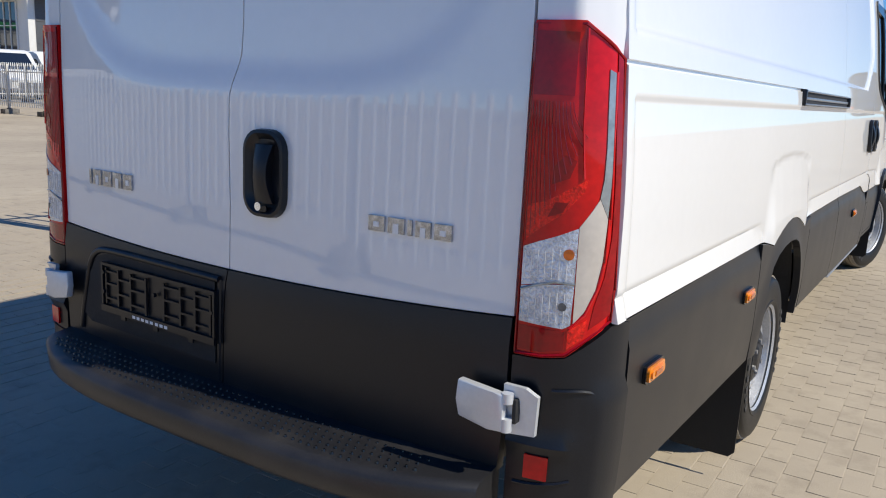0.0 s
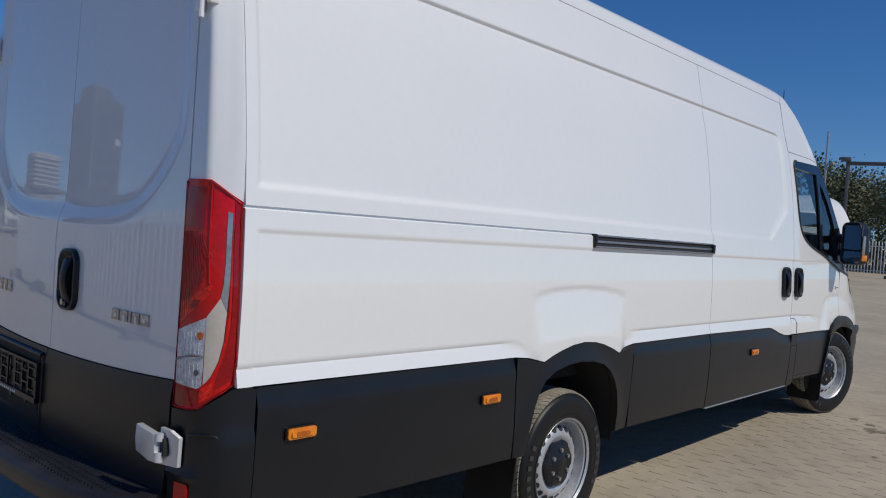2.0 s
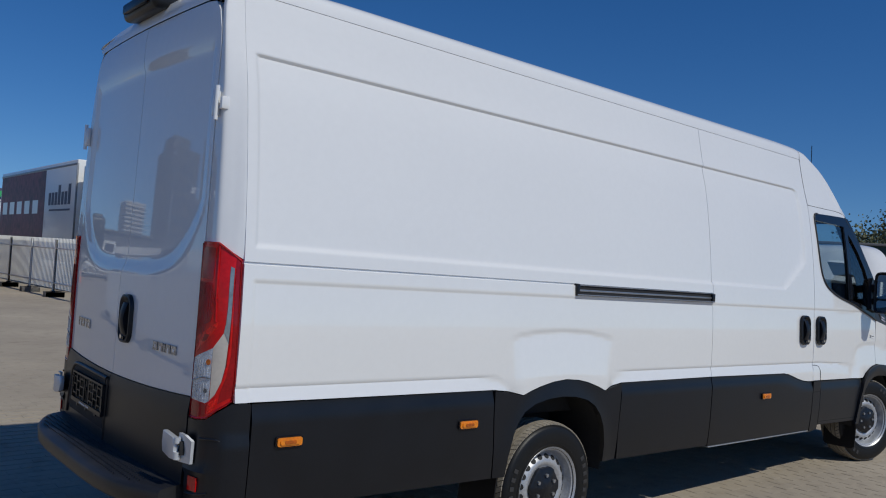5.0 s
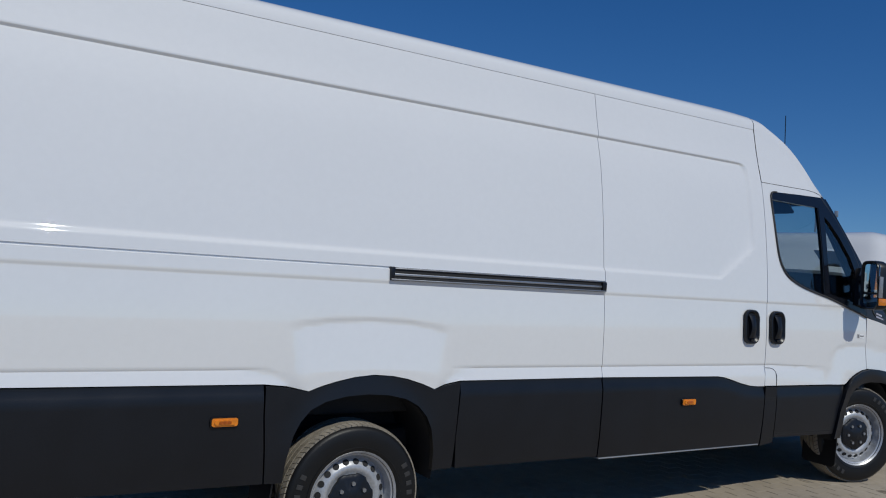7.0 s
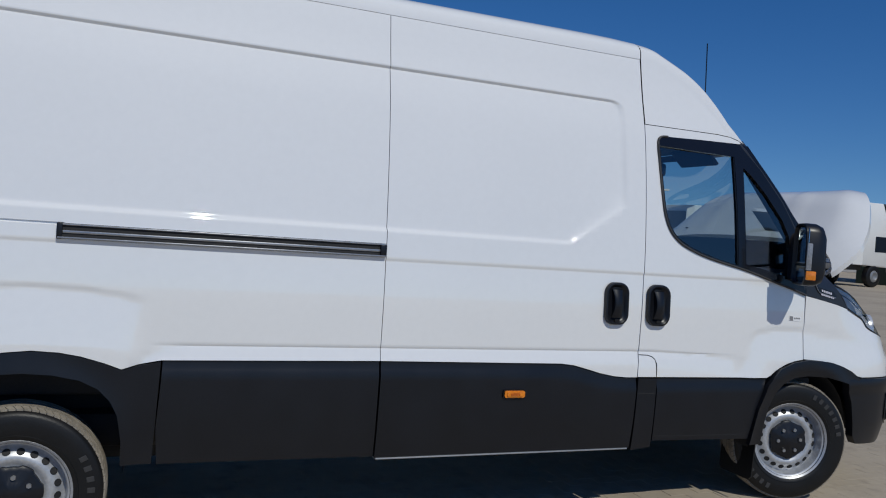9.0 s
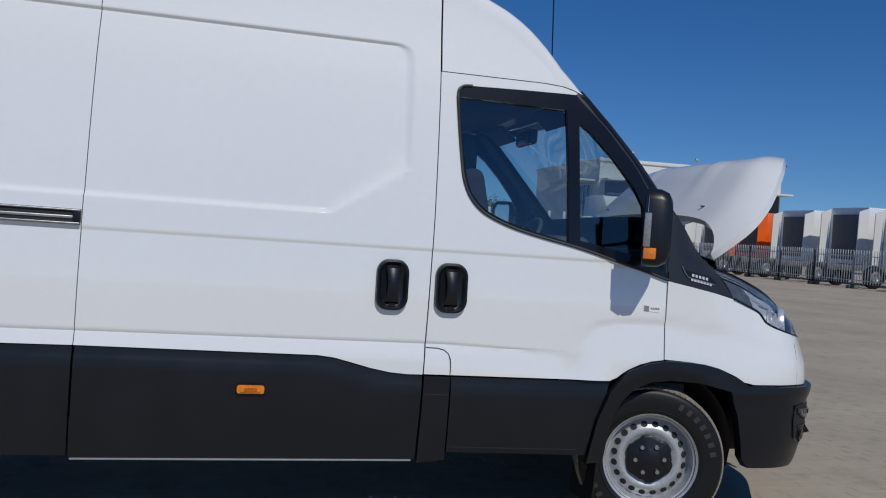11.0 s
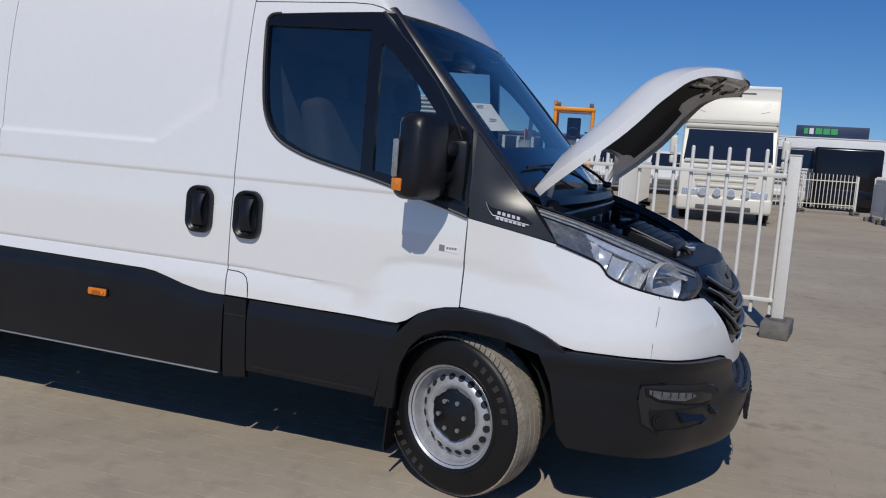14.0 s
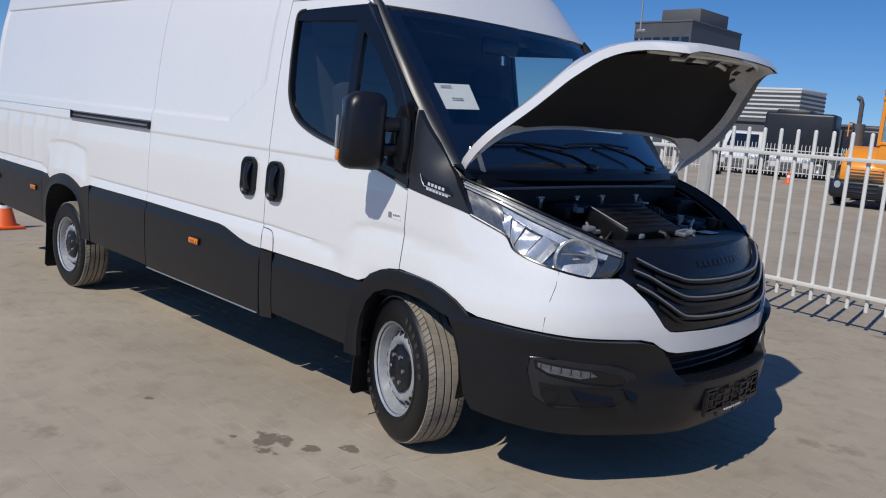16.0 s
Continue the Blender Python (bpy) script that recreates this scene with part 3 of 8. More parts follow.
# black window surround, door glass and quarter glass
PANE1 = [(5.016, 1.966), (5.53, 1.957), (5.545, 1.65), (5.556, 1.342), (5.446, 1.365), (5.325, 1.393), (5.238, 1.421), (5.164, 1.454), (5.117, 1.49), (5.084, 1.532), (5.062, 1.584), (5.049, 1.642), (5.034, 1.76), (5.022, 1.89)]
PANE2 = [(5.592, 1.90), (5.65, 1.86), (5.76, 1.755), (5.875, 1.62), (5.925, 1.53), (5.935, 1.42), (5.925, 1.293), (5.78, 1.322), (5.612, 1.352), (5.60, 1.6)]
surround = WINDOW_LOW + [(5.3, 2.028), (5.521, 2.033), (5.635, 2.03), (5.84, 1.795), (6.045, 1.555), (6.062, 1.38)]
for name, bm in (("window_surround", pierced(surround, [PANE1, PANE2], lambda u, v, d: on_side(u, v, d - 0.002), 0.03)),):
    trim = part(name, bm, GLOSSBLACK, cab_door, "gloss black window surround", smooth=30)
bm = start()
tube(bm, [on_side(u, v, -0.004) for u, v, _ in smooth_pts([(u, v) for u, v in WINDOW_LOW], 3)], 0.0065, 6)
part("window_seal", bm, SEAL, cab_door, "dark grey rubber seal round the window")
bm = start()
tube(bm, [on_side(u, v, 0.006) for u, v in ((5.534, 1.956), (5.549, 1.65), (5.56, 1.342))], 0.008, 6)
part("window_guide", bm, BLACK, cab_door)
for pane in (PANE1, PANE2):
    g = part("door_window" if pane is PANE1 else "quarter_window", sheet([(u, v) for u, v in pane], lambda u, v, d: on_side(u, v, d + 0.012), (), [1.5, 1.65, 1.8], rim=0.003), WINDOW, cab_door)
    g.visible_shadow = False
    g2 = mirrored(g, [o for o in van.children if o.name.startswith("cab_door")][-1])
    g2.visible_shadow = False
mirrored(trim, [o for o in van.children if o.name.startswith("cab_door")][-1])


# ---- roof and cab cap ----
def top_z(x):
    return float(np.interp(x, [0.05, 0.12, 0.25, 0.6, 4.6, 4.87, 4.995, 5.105, 5.24, 5.735, 5.9], [2.47, 2.535, 2.572, 2.59, 2.605, 2.60, 2.582, 2.535, 2.44, 2.035, 1.9]))


def cap_z(x):
    return float(np.interp(x, [4.87, 4.995, 5.05, 5.105, 5.17, 5.24, 5.30, 5.36, 5.42, 5.48, 5.55, 5.612], [2.60, 2.582, 2.562, 2.533, 2.498, 2.458, 2.414, 2.362, 2.298, 2.223, 2.132, 2.037]))


def roof_grid(x0, x1, step, base, bowing, power=2, top_z=top_z, square=lambda x: 0.62, lip=0.0):
    """A roof skin from x0 to x1: sides up to the gutter, then a squarish arch; its front may bow forward and end in a lip."""
    bm = bmesh.new()
    rows = []
    xs = [x0] + spread(x0, x1, step) + [x1]
    for x in xs:
        zt, low = top_z(x), base(x)
        z1 = max(low, min(2.44, zt - 0.13))
        zt = max(zt, z1)
        y1 = half_width(z1)
        pts = []
        if low < 2.3:
            for k in range(6):
                z = low + (z1 - low) * k / 6
                pts.append((half_width(z), z))
        for k in range(13):
            a = radians(90 * k / 12)
            c, s = math.cos(a) ** square(x), math.sin(a) ** square(x)
            pts.append((y1 * c, z1 + (zt - z1) * s))
        half = [(-y, z) for y, z in pts]
        row = []
        for y, z in half + [(-y, z) for y, z in half[-2::-1]]:
            bow = bowing(x) * (1 - min(1, abs(y / 0.889)) ** power)
            row.append(bm.verts.new((x + bow, y, z)))
        rows.append(row)
    for p, q in zip(rows, rows[1:]):
        for k in range(len(p) - 1):
            bm.faces.new((p[k], p[k + 1], q[k + 1], q[k]))
    if lip:
        under = [bm.verts.new(v.co + Vector((-lip, 0, -0.004))) for v in rows[-1]]
        for k in range(len(under) - 1):
            bm.faces.new((rows[-1][k], rows[-1][k + 1], under[k + 1], under[k]))
    bmesh.ops.remove_doubles(bm, verts=bm.verts, dist=1e-5)
    return bm


bm = roof_grid(0.05, 4.922, 0.15, lambda x: 2.4415, lambda x: 0.0)
part("roof", bm, WHITE, van, smooth=50)
bm = roof_grid(4.928, 5.612, 0.024, lambda x: float(np.interp(x, [5.42, 5.51, 5.57, 5.6075], [2.077, 2.071, 2.056, 2.0375])), lambda x: 0.129 * step01((x - 5.02) / 0.82) / step01(0.5875 / 0.82), 2.75, cap_z, lambda x: 0.62 - 0.17 * step01((x - 4.95) / 0.4), lip=0.03)
part("roof_cap", bm, WHITE, van, smooth=50)
for s in (-1, 1):
    bm = start()
    tube(bm, [(x, s * (half_width(z) - 0.014), z) for x, z in ((4.93, 2.075), (5.2, 2.075), (5.42, 2.075), (5.51, 2.069), (5.565, 2.054), (5.59, 2.042))], 0.008, 6)
    part("cap_seal", bm, SEAL, van)
bm = start()
tube(bm, [(5.56, -0.60, 2.13), (5.55, -0.60, 2.2), (5.53, -0.60, 2.66)], 0.0035, 6)
box(bm, (5.565, -0.60, 2.13), (0.05, 0.035, 0.03), 0.01)
part("aerial", bm, GLOSSBLACK, van)


# ---- windscreen, pillars, cowl ----
def screen(u, v):
    """u from -1 (right) to 1, v from 0 (foot) to 1 (top)."""
    y = u * (0.93 + (0.865 - 0.93) * v)
    b = 1 - min(1, abs(u)) ** 2.75
    foot, top = 6.2876 + 0.0926 * b, 5.6075 + 0.129 * b
    x = foot + (top - foot) * v + 0.005 * math.sin(math.pi * v)
    z = 1.30 + (2.0357 + 0.0024 * b - 1.30) * v
    return Vector((x, y, z))


bm = bmesh.new()
rows = [[bm.verts.new(screen(-1 + 2 * i / 24, j / 12)) for i in range(25)] for j in range(13)]
for p, q in zip(rows, rows[1:]):
    for k in range(24):
        bm.faces.new((p[k], p[k + 1], q[k + 1], q[k]))
ws = part("windscreen", bm, SCREEN, van, smooth=60)
ws.visible_shadow = False
# black printed border along the screen's edges
bm = bmesh.new()


def strip(bm, f, a, b, n, t=0.004):
    """A strip between two edges given by f(k, 0) and f(k, 1)."""
    rows = [[bm.verts.new(f(a + (b - a) * k / n, s)) for s in (0, 1)] for k in range(n + 1)]
    for p, q in zip(rows, rows[1:]):
        bm.faces.new((p[0], p[1], q[1], q[0]))


strip(bm, lambda u, s: screen(u, 1 - 0.05 * s) + Vector((-0.004, 0, -0.004)), -0.96, 0.96, 20)
strip(bm, lambda u, s: screen(u, (0.26 + 0.03 * (1 - u * u)) * s) + Vector((-0.004, 0, -0.004)), -0.96, 0.96, 20)
for s in (-1, 1):
    strip(bm, lambda v, k: screen(s * (0.965 - 0.085 * k), v) + Vector((-0.004, 0, -0.004)), 0.25, 0.965, 12)
part("screen_border", bm, GLOSSBLACK, ws)
def on_wing(u, v, d):
    """The black panel between door and bonnet, leaning in towards its top."""
    w = half_width(v) - 0.06 * step01((v - 1.215) / 0.16) * step01((u - 6.08) / 0.25) - 0.03 * step01((u - 6.12) / 0.3)
    return Vector((u, -(w - d), v))


for s in (-1, 1):
    bm = bmesh.new()
    rows = []
    for t in [j / 20 for j in range(-2, 21)]:
        a = screen(s * 1.0, t)
        edge_x = float(np.interp(a.z, [1.22, 1.30, 1.40, 1.48, 1.555, 1.63, 1.70, 1.74, 1.80, 1.885, 1.917, 2.02, 2.07], [6.055, 6.045, 6.032, 6.018, 5.985, 5.94, 5.895, 5.865, 5.81, 5.735, 5.70, 5.592, 5.54]))
        o = on_wing(edge_x, a.z, -0.003)
        o.y = -s * o.y
        i = screen(s * 0.955, t) + Vector((0.003, 0, 0.004))
        row = [o + Vector((-0.05, -s * 0.03, -0.02)), o]
        ahead, out = Vector((0.757, -s * 0.128, 0.641)), Vector((0.018, s * 0.984, 0.176))
        c = o + ahead * ((i - o).dot(ahead) * 0.6 + 0.05) - out * 0.014
        for k in range(1, 14):
            f = k / 14
            row.append(o * (1 - f) ** 2 + c * 2 * f * (1 - f) + i * f * f)
        row += [i, i + Vector((-0.06, 0, -0.03))]
        rows.append([bm.verts.new(p) for p in row])
    for p, q in zip(rows, rows[1:]):
        for k in range(len(p) - 1):
            bm.faces.new((p[k], p[k + 1], q[k + 1], q[k]))
    part("windscreen_pillar", bm, PILLAR, van, "satin black windscreen pillar", smooth=50)
# cowl under the screen, with its grille, and the wing panel with the badge
bm = bmesh.new()
rows = []
for i in range(21):
    u = -1 + i / 10
    a, y = screen(u, 0.03), 0
    b = a + Vector((0.075, 0, -0.022))
    c = a + Vector((0.09, 0, -0.055))
    d = a + Vector((0.05, 0, -0.085))
    rows.append([bm.verts.new(p) for p in (a, b, c, d)])
for p, q in zip(rows, rows[1:]):
    for k in range(3):
        bm.faces.new((p[k], p[k + 1], q[k + 1], q[k]))
cowl = part("cowl", bm, BLACK, van, smooth=40)
for u0, u1, v1, ua, ub in ((-0.08, -0.52, 0.155, -0.84, -0.16), (0.56, 0.16, 0.175, -0.16, 0.50)):
    off = Vector((0.022, 0, 0.016))
    pts = [screen(u0, 0.02) + Vector((0.05, 0, 0.015)), screen(u0 + 0.25 * (u1 - u0), 0.03 + 0.3 * v1) + off * 1.4, screen(u1, v1) + off]
    bm = start()
    tube(bm, pts, 0.008, 6)
    box(bm, pts[0], (0.05, 0.05, 0.035), 0.012)
    tube(bm, [screen(ua + (ub - ua) * k / 6, v1 + 0.02 * math.sin(math.pi * k / 6) - 0.012) + off * 0.6 for k in range(7)], 0.007, 6)
    part("wiper", bm, GLOSSBLACK, van)
wing = [(6.068, 1.193), (6.2, 1.17), (6.33, 1.146), (6.437, 1.126), (6.40, 1.17), (6.355, 1.225), (6.318, 1.268), (6.262, 1.315), (6.20, 1.39), (6.13, 1.472), (6.068, 1.545)]


badge_panel = part("wing_panel", sheet(wing, on_wing, spread(6.07, 6.43, 0.03), spread(1.13, 1.54, 0.025), rim=0.03), PILLAR, van, "satin black panel between door and bonnet")
mirrored(badge_panel, van)
bm = start()
slab(bm, [(6.137, 1.264), (6.165, 1.246), (6.30, 1.222), (6.335, 1.196), (6.322, 1.186), (6.17, 1.214)], lambda u, v, d: on_wing(u, v, d - 0.004), 0.004)
bdg = part("badge", bm, BLACK, badge_panel, "gloss black badge with two rows of grey bars")
for k, (u, v, l) in enumerate([(6.19 + 0.02 * k, 1.233 - 0.0036 * k, 0.013) for k in range(5)] + [(6.185 + 0.018 * k, 1.2125 - 0.0031 * k, 0.014) for k in range(7)]):
    bm = start()
    slab(bm, [(u, v), (u + l, v - 0.0026), (u + l, v - 0.0156), (u, v - 0.013)], lambda u, v, d: on_wing(u, v, d - 0.0055), 0.002)
    part("badge_bar", bm, BARLILAC, bdg, smooth=0)
bm = start()
tube(bm, [on_wing(u, v, -0.005) for u, v in ((6.137, 1.264), (6.152, 1.235), (6.17, 1.214), (6.25, 1.2), (6.322, 1.186))], 0.0025, 5)
part("badge_rim", bm, SILVER, bdg)

# ---- white wings and nose ----
def nose_u_for(x, z):
    """The place along the nose whose point at height z lies at x."""
    a, b = by_x(6.0), by_y(0.4)
    for _ in range(24):
        m = (a + b) / 2
        a, b = (m, b) if on_nose(m, z, 0).x < x else (a, m)
    return a


LAMP_LOW = [(6.44, 1.119), (6.53, 1.087), (6.605, 1.058), (6.635, 1.03), (6.66, 1.004), (6.74, 0.974), (6.85, 0.947), (6.945, 0.928)]
wing_top = [(nose_u_for(x, z), z) for x, z in [(6.068, 1.190), (6.2, 1.167), (6.33, 1.143)] + LAMP_LOW]
GRILLE_EDGE = [(0.685, 0.93), (0.64, 0.90), (0.58, 0.845), (0.53, 0.785), (0.49, 0.735), (0.455, 0.712), (0.40, 0.704), (0.2, 0.697), (0.0, 0.694)]
CHIN_LOW = [(0.0, 0.606), (0.2, 0.609), (0.40, 0.618), (0.455, 0.628), (0.50, 0.65), (0.54, 0.675), (0.6, 0.688)]
right_half = [(by_x(6.068), 0.82)] + wing_top + [(by_y(y), z) for y, z in GRILLE_EDGE]
low = [(by_y(y), z) for y, z in CHIN_LOW] + [(by_x(x), z) for x, z in [(6.95, 0.698), (6.85, 0.705), (6.7, 0.708), (6.56, 0.71), (6.50, 0.722), (6.44, 0.755), (6.36, 0.785), (6.28, 0.803), (6.18, 0.813)]]
mid_s = 2 * NOSE
outline = right_half + [(mid_s - u, z) for u, z in right_half[-2::-1]] + [(mid_s - u, z) for u, z in low[:0:-1]] + low
nose_u = [u for u in spread(by_x(6.07), mid_s - by_x(6.07), 0.045)]


def nose_relief(u, v):
    p = plan_at(min(u, mid_s - u))
    return flank_relief(p.x, v) * (1 - step01((p.x - 6.45) / 0.4)) if p.x < 6.85 else 0.0


nose = part("nose_panel", sheet(outline, on_nose, nose_u, spread(0.6, 1.19, 0.03), relief=nose_relief), WHITE, van, smooth=50)


def seam_line(pts, place, parent, r=0.0035, name="seam"):
    bm = start()
    tube(bm, [place(u, v, 0.0) for u, v in pts], r, 5)
    return part(name, bm, DARK, parent)


for s in (1, -1):
    pts = [(6.885, 0.945), (6.88, 0.89), (6.865, 0.83), (6.855, 0.76), (6.852, 0.706)]
    seam_line([(by_x(x) if s > 0 else mid_s - by_x(x), z) for x, z in pts], lambda u, v, d: on_nose(u, v, 0.001), nose, 0.0016)

# ---- front bumper ----
btop = [(by_x(x), z) for x, z in [(6.41, 0.70), (6.56, 0.704), (6.7, 0.702), (6.85, 0.699), (6.95, 0.692)]] + [(by_y(y), z) for y, z in [(0.62, 0.684), (0.55, 0.668), (0.50, 0.64), (0.46, 0.60), (0.42, 0.54), (0.38, 0.50), (0.2, 0.49), (0.0, 0.488)]]
blow = [(by_y(0), 0.262), (by_y(0.3), 0.262), (by_y(0.6), 0.266)] + [(by_x(x), z) for x, z in [(6.95, 0.275), (6.8, 0.285), (6.66, 0.292), (6.56, 0.30), (6.52, 0.35), (6.50, 0.45), (6.475, 0.56)]]
outline = btop + [(mid_s - u, z) for u, z in btop[-2::-1]] + [(mid_s - u, z) for u, z in blow[:0:-1]] + blow


def bumper_out(u, v):
    p = plan_at(min(u, mid_s - u))
    c = step01((0.75 - abs(p.y)) / 0.5) if p.x > 6.9 else 0.0
    return 0.016 + 0.016 * step01((v - 0.615) / 0.05) * step01((0.712 - v) / 0.02) + 0.055 * c * step01((0.56 - v) / 0.08)


bumper = part("front_bumper", sheet(outline, on_nose, spread(by_x(6.45), mid_s - by_x(6.45), 0.04), spread(0.27, 0.70, 0.028), rim=0.05, relief=bumper_out), BLACK, van, "black plastic front bumper", smooth=45)
bm = bmesh.new()
slab(bm, [(by_y(y), z) for y, z in [(0.56, 0.69), (0.2, 0.66), (-0.2, 0.66), (-0.56, 0.69), (-0.5, 0.45), (0.5, 0.45)]], lambda u, v, d: on_nose(u, v, d + 0.07), 0.02)
part("lower_grille", bm, DARK, bumper)
bm = start()
for k in range(4):
    tube(bm, [on_nose(by_y(0.45 - 0.9 * i / 12), 0.52 + 0.032 * k, 0.05) for i in range(13)], 0.006, 6)
part("grille_mesh", bm, BLACK, bumper)
# tread on the bumper's step
bm = start()
for r in range(3):
    for k in range(30):
        p = on_nose(by_y(0.36 - 0.72 * k / 29), 0.496, 0.035 * r - 0.045)
        box(bm, (p.x, p.y, 0.494), (0.014, 0.012, 0.01))
tagged(part("step_tread", bm, BLACK, bumper, smooth=0), kind="stuff")
bm = bmesh.new()
slab(bm, [(by_y(0.4), 0.492), (by_y(0.2), 0.488), (by_y(0), 0.487), (by_y(-0.2), 0.488), (by_y(-0.4), 0.492)] + [(by_y(-0.4), 0.49)], lambda u, v, d: on_nose(u, v, d * 10 - 0.07), 0.014)
part("bumper_step", bm, BLACK, bumper)


def plate_holder(parent, place, w, h, name="plate_holder"):
    """A black number-plate frame with clips and ribs; place(u, v, d) about its middle."""
    bm = start()
    slab(bm, rounded(-w / 2, w / 2, -h / 2, h / 2, 0.008), place, -0.006)
    def bar(a, b, c, d, e=0.007):
        slab(bm, [(a, c), (b, c), (b, d), (a, d)], lambda u, v, t: place(u, v, t - 0.006), -e)
    bar(-w / 2, w / 2, h / 2 - 0.008, h / 2, 0.010)
    bar(-w / 2, w / 2, -h / 2, -h / 2 + 0.020, 0.012)
    bar(-w / 2, -w / 2 + 0.008, -h / 2 + 0.02, h / 2 - 0.008, 0.010)
    bar(w / 2 - 0.008, w / 2, -h / 2 + 0.02, h / 2 - 0.008, 0.010)
    cells = [-0.46, -0.34, -0.22, -0.08, 0.08, 0.22, 0.34, 0.46]
    for k, f in enumerate(cells):
        bar(f * w - 0.0035, f * w + 0.0035, -h * 0.34, h * 0.40)
        bar(f * w + 0.006, f * w + 0.010, -h * 0.30, h * 0.06, 0.004)
        if k < len(cells) - 1 and k != 3:
            g = cells[k + 1]
            for v in ((-0.22, 0.08, 0.33), (-0.08, 0.22))[k % 2]:
                bar(f * w, g * w, v * h - 0.003, v * h + 0.003)
    for f in (-0.30, 0.0, 0.30):
        bar(f * w - 0.010, f * w + 0.010, -h / 2 - 0.014, -h / 2, 0.006)
    for f, v in ((-0.478, 0.1), (0.478, 0.3), (0.478, -0.1), (0.0, 0.12)):
        c = place(f * w, v * h, -0.014)
        n = (place(f * w, v * h, -0.1) - c).normalized()
        rod(bm, c - n * 0.006, c + n * 0.004, 0.006, 8)
    o = part(name, bm, BLACK, parent, "empty black number-plate holder", smooth=0)
    bm = start()
    for k in range(2):
        for i in range(5 if k else 3):
            u = -0.06 + 0.021 * i + (0.066 * k)
            slab(bm, [(u, -h / 2 + 0.004), (u + 0.014, -h / 2 + 0.004), (u + 0.014, -h / 2 + 0.013), (u, -h / 2 + 0.013)], lambda a, b, t: place(a, b, t - 0.0145), -0.001)
    part("printed_bar", bm, PAPER, o, "small white bars on the holder's lower edge", smooth=0)
    return o


plate_holder(bumper, lambda u, v, d: Vector((7.262 + d * -1 - 0.06 * (u / 0.26) ** 2 * 0.3, -u, 0.39 + v)), 0.52, 0.12)
# fog lamp pockets
for s in (1, -1):
    def P(u, v, d, s=s):
        q = on_nose(u, v, d - 0.016)
        return Vector((q.x, q.y * s, q.z))
    def lay(name, outline, e, mat, parent, label="", thick=0.02):
        lo, hi = min(u for u, v in outline), max(u for u, v in outline)
        return part(name, sheet(outline, lambda u, v, d: P(u, v, d - e), spread(lo, hi, 0.025), spread(0.42, 0.61, 0.03), rim=thick), mat, parent, label, smooth=45)
    fog = lay("fog_lamp_pocket", [(by_x(6.82), 0.60), (by_x(6.90), 0.607), (by_y(0.70), 0.585), (by_y(0.62), 0.555), (by_y(0.58), 0.50), (by_y(0.60), 0.44), (by_y(0.70), 0.405), (by_x(6.90), 0.40), (by_x(6.84), 0.44), (by_x(6.815), 0.54)], 0.003, DARK, bumper, "black fog lamp pocket")
    strip_o = [(by_x(6.835), 0.592), (by_x(6.90), 0.585), (by_y(0.76), 0.565), (by_y(0.67), 0.538), (by_y(0.665), 0.512), (by_y(0.72), 0.508), (by_y(0.82), 0.520), (by_x(6.885), 0.542), (by_x(6.84), 0.566)]
    lens = lay("indicator_lens", strip_o, 0.009, GLOSSBLACK, fog, "clear ribbed indicator lens")
    clear = lay("clear_section", [(by_x(6.85), 0.585), (by_x(6.90), 0.578), (by_y(0.80), 0.565), (by_y(0.775), 0.545), (by_y(0.83), 0.533), (by_x(6.885), 0.549), (by_x(6.852), 0.568)], 0.0108, FOGLENS, lens, "clear section of the indicator")
    for k in range(6):
        u = by_x(6.862) + (by_y(0.80) - by_x(6.862)) * k / 5
        z = 0.571 - 0.018 * k / 5
        bm = start()
        tube(bm, [P(u, z + 0.011, -0.0115), P(u, z, -0.012), P(u, z - 0.011, -0.0115)], 0.002, 4)
        part("lens_rib", bm, GLOSSBLACK, lens)
    lay("fog_surround", [(by_x(6.86), 0.50), (by_x(6.92), 0.498), (by_y(0.74), 0.492), (by_y(0.65), 0.478), (by_y(0.66), 0.44), (by_y(0.74), 0.418), (by_x(6.91), 0.416), (by_x(6.87), 0.445)], 0.007, BLACK, fog)
    for a, b, c in ((0.86, 0.70, 0.02), (0.67, 0.60, 0.0)):
        bm = start()
        top = [P(by_y(a), 0.492 + c * 0.3, -0.004), P(by_y(b), 0.474 - c, -0.004)]
        foot = [P(by_y(b + 0.01), 0.435, -0.034), P(by_y(a - 0.03), 0.45, -0.034)]
        under = [P(by_y(b + 0.01), 0.422, -0.004), P(by_y(a - 0.03), 0.436, -0.004)]
        v = [bm.verts.new(q) for q in top + foot + under]
        for f in ((0, 1, 2, 3), (3, 2, 4, 5), (0, 3, 5), (1, 4, 2)):
            bm.faces.new([v[k] for k in f])
        part("pocket_facet", bm, BLACK, fog, smooth=20)
    bm = start()
    n = (P(by_x(6.90), 0.456, -0.1) - P(by_x(6.90), 0.456, 0)).normalized()
    c = P(by_x(6.90), 0.456, -0.008)
    rod(bm, c - n * 0.004, c + n * 0.004, 0.033, 20)
    lampf = part("fog_lamp", bm, GLOSSBLACK, fog, "round fog lamp")
    bm = start()
    rod(bm, c + n * 0.003, c + n * 0.007, 0.021, 16)
    part("fog_lens", bm, GLOSSBLACK, lampf)
    bm = start()
    rim = [(by_x(6.82), 0.60), (by_x(6.90), 0.607), (by_y(0.70), 0.585), (by_y(0.62), 0.555), (by_y(0.58), 0.50), (by_y(0.60), 0.44), (by_y(0.70), 0.405), (by_x(6.90), 0.40), (by_x(6.84), 0.44), (by_x(6.815), 0.54)]
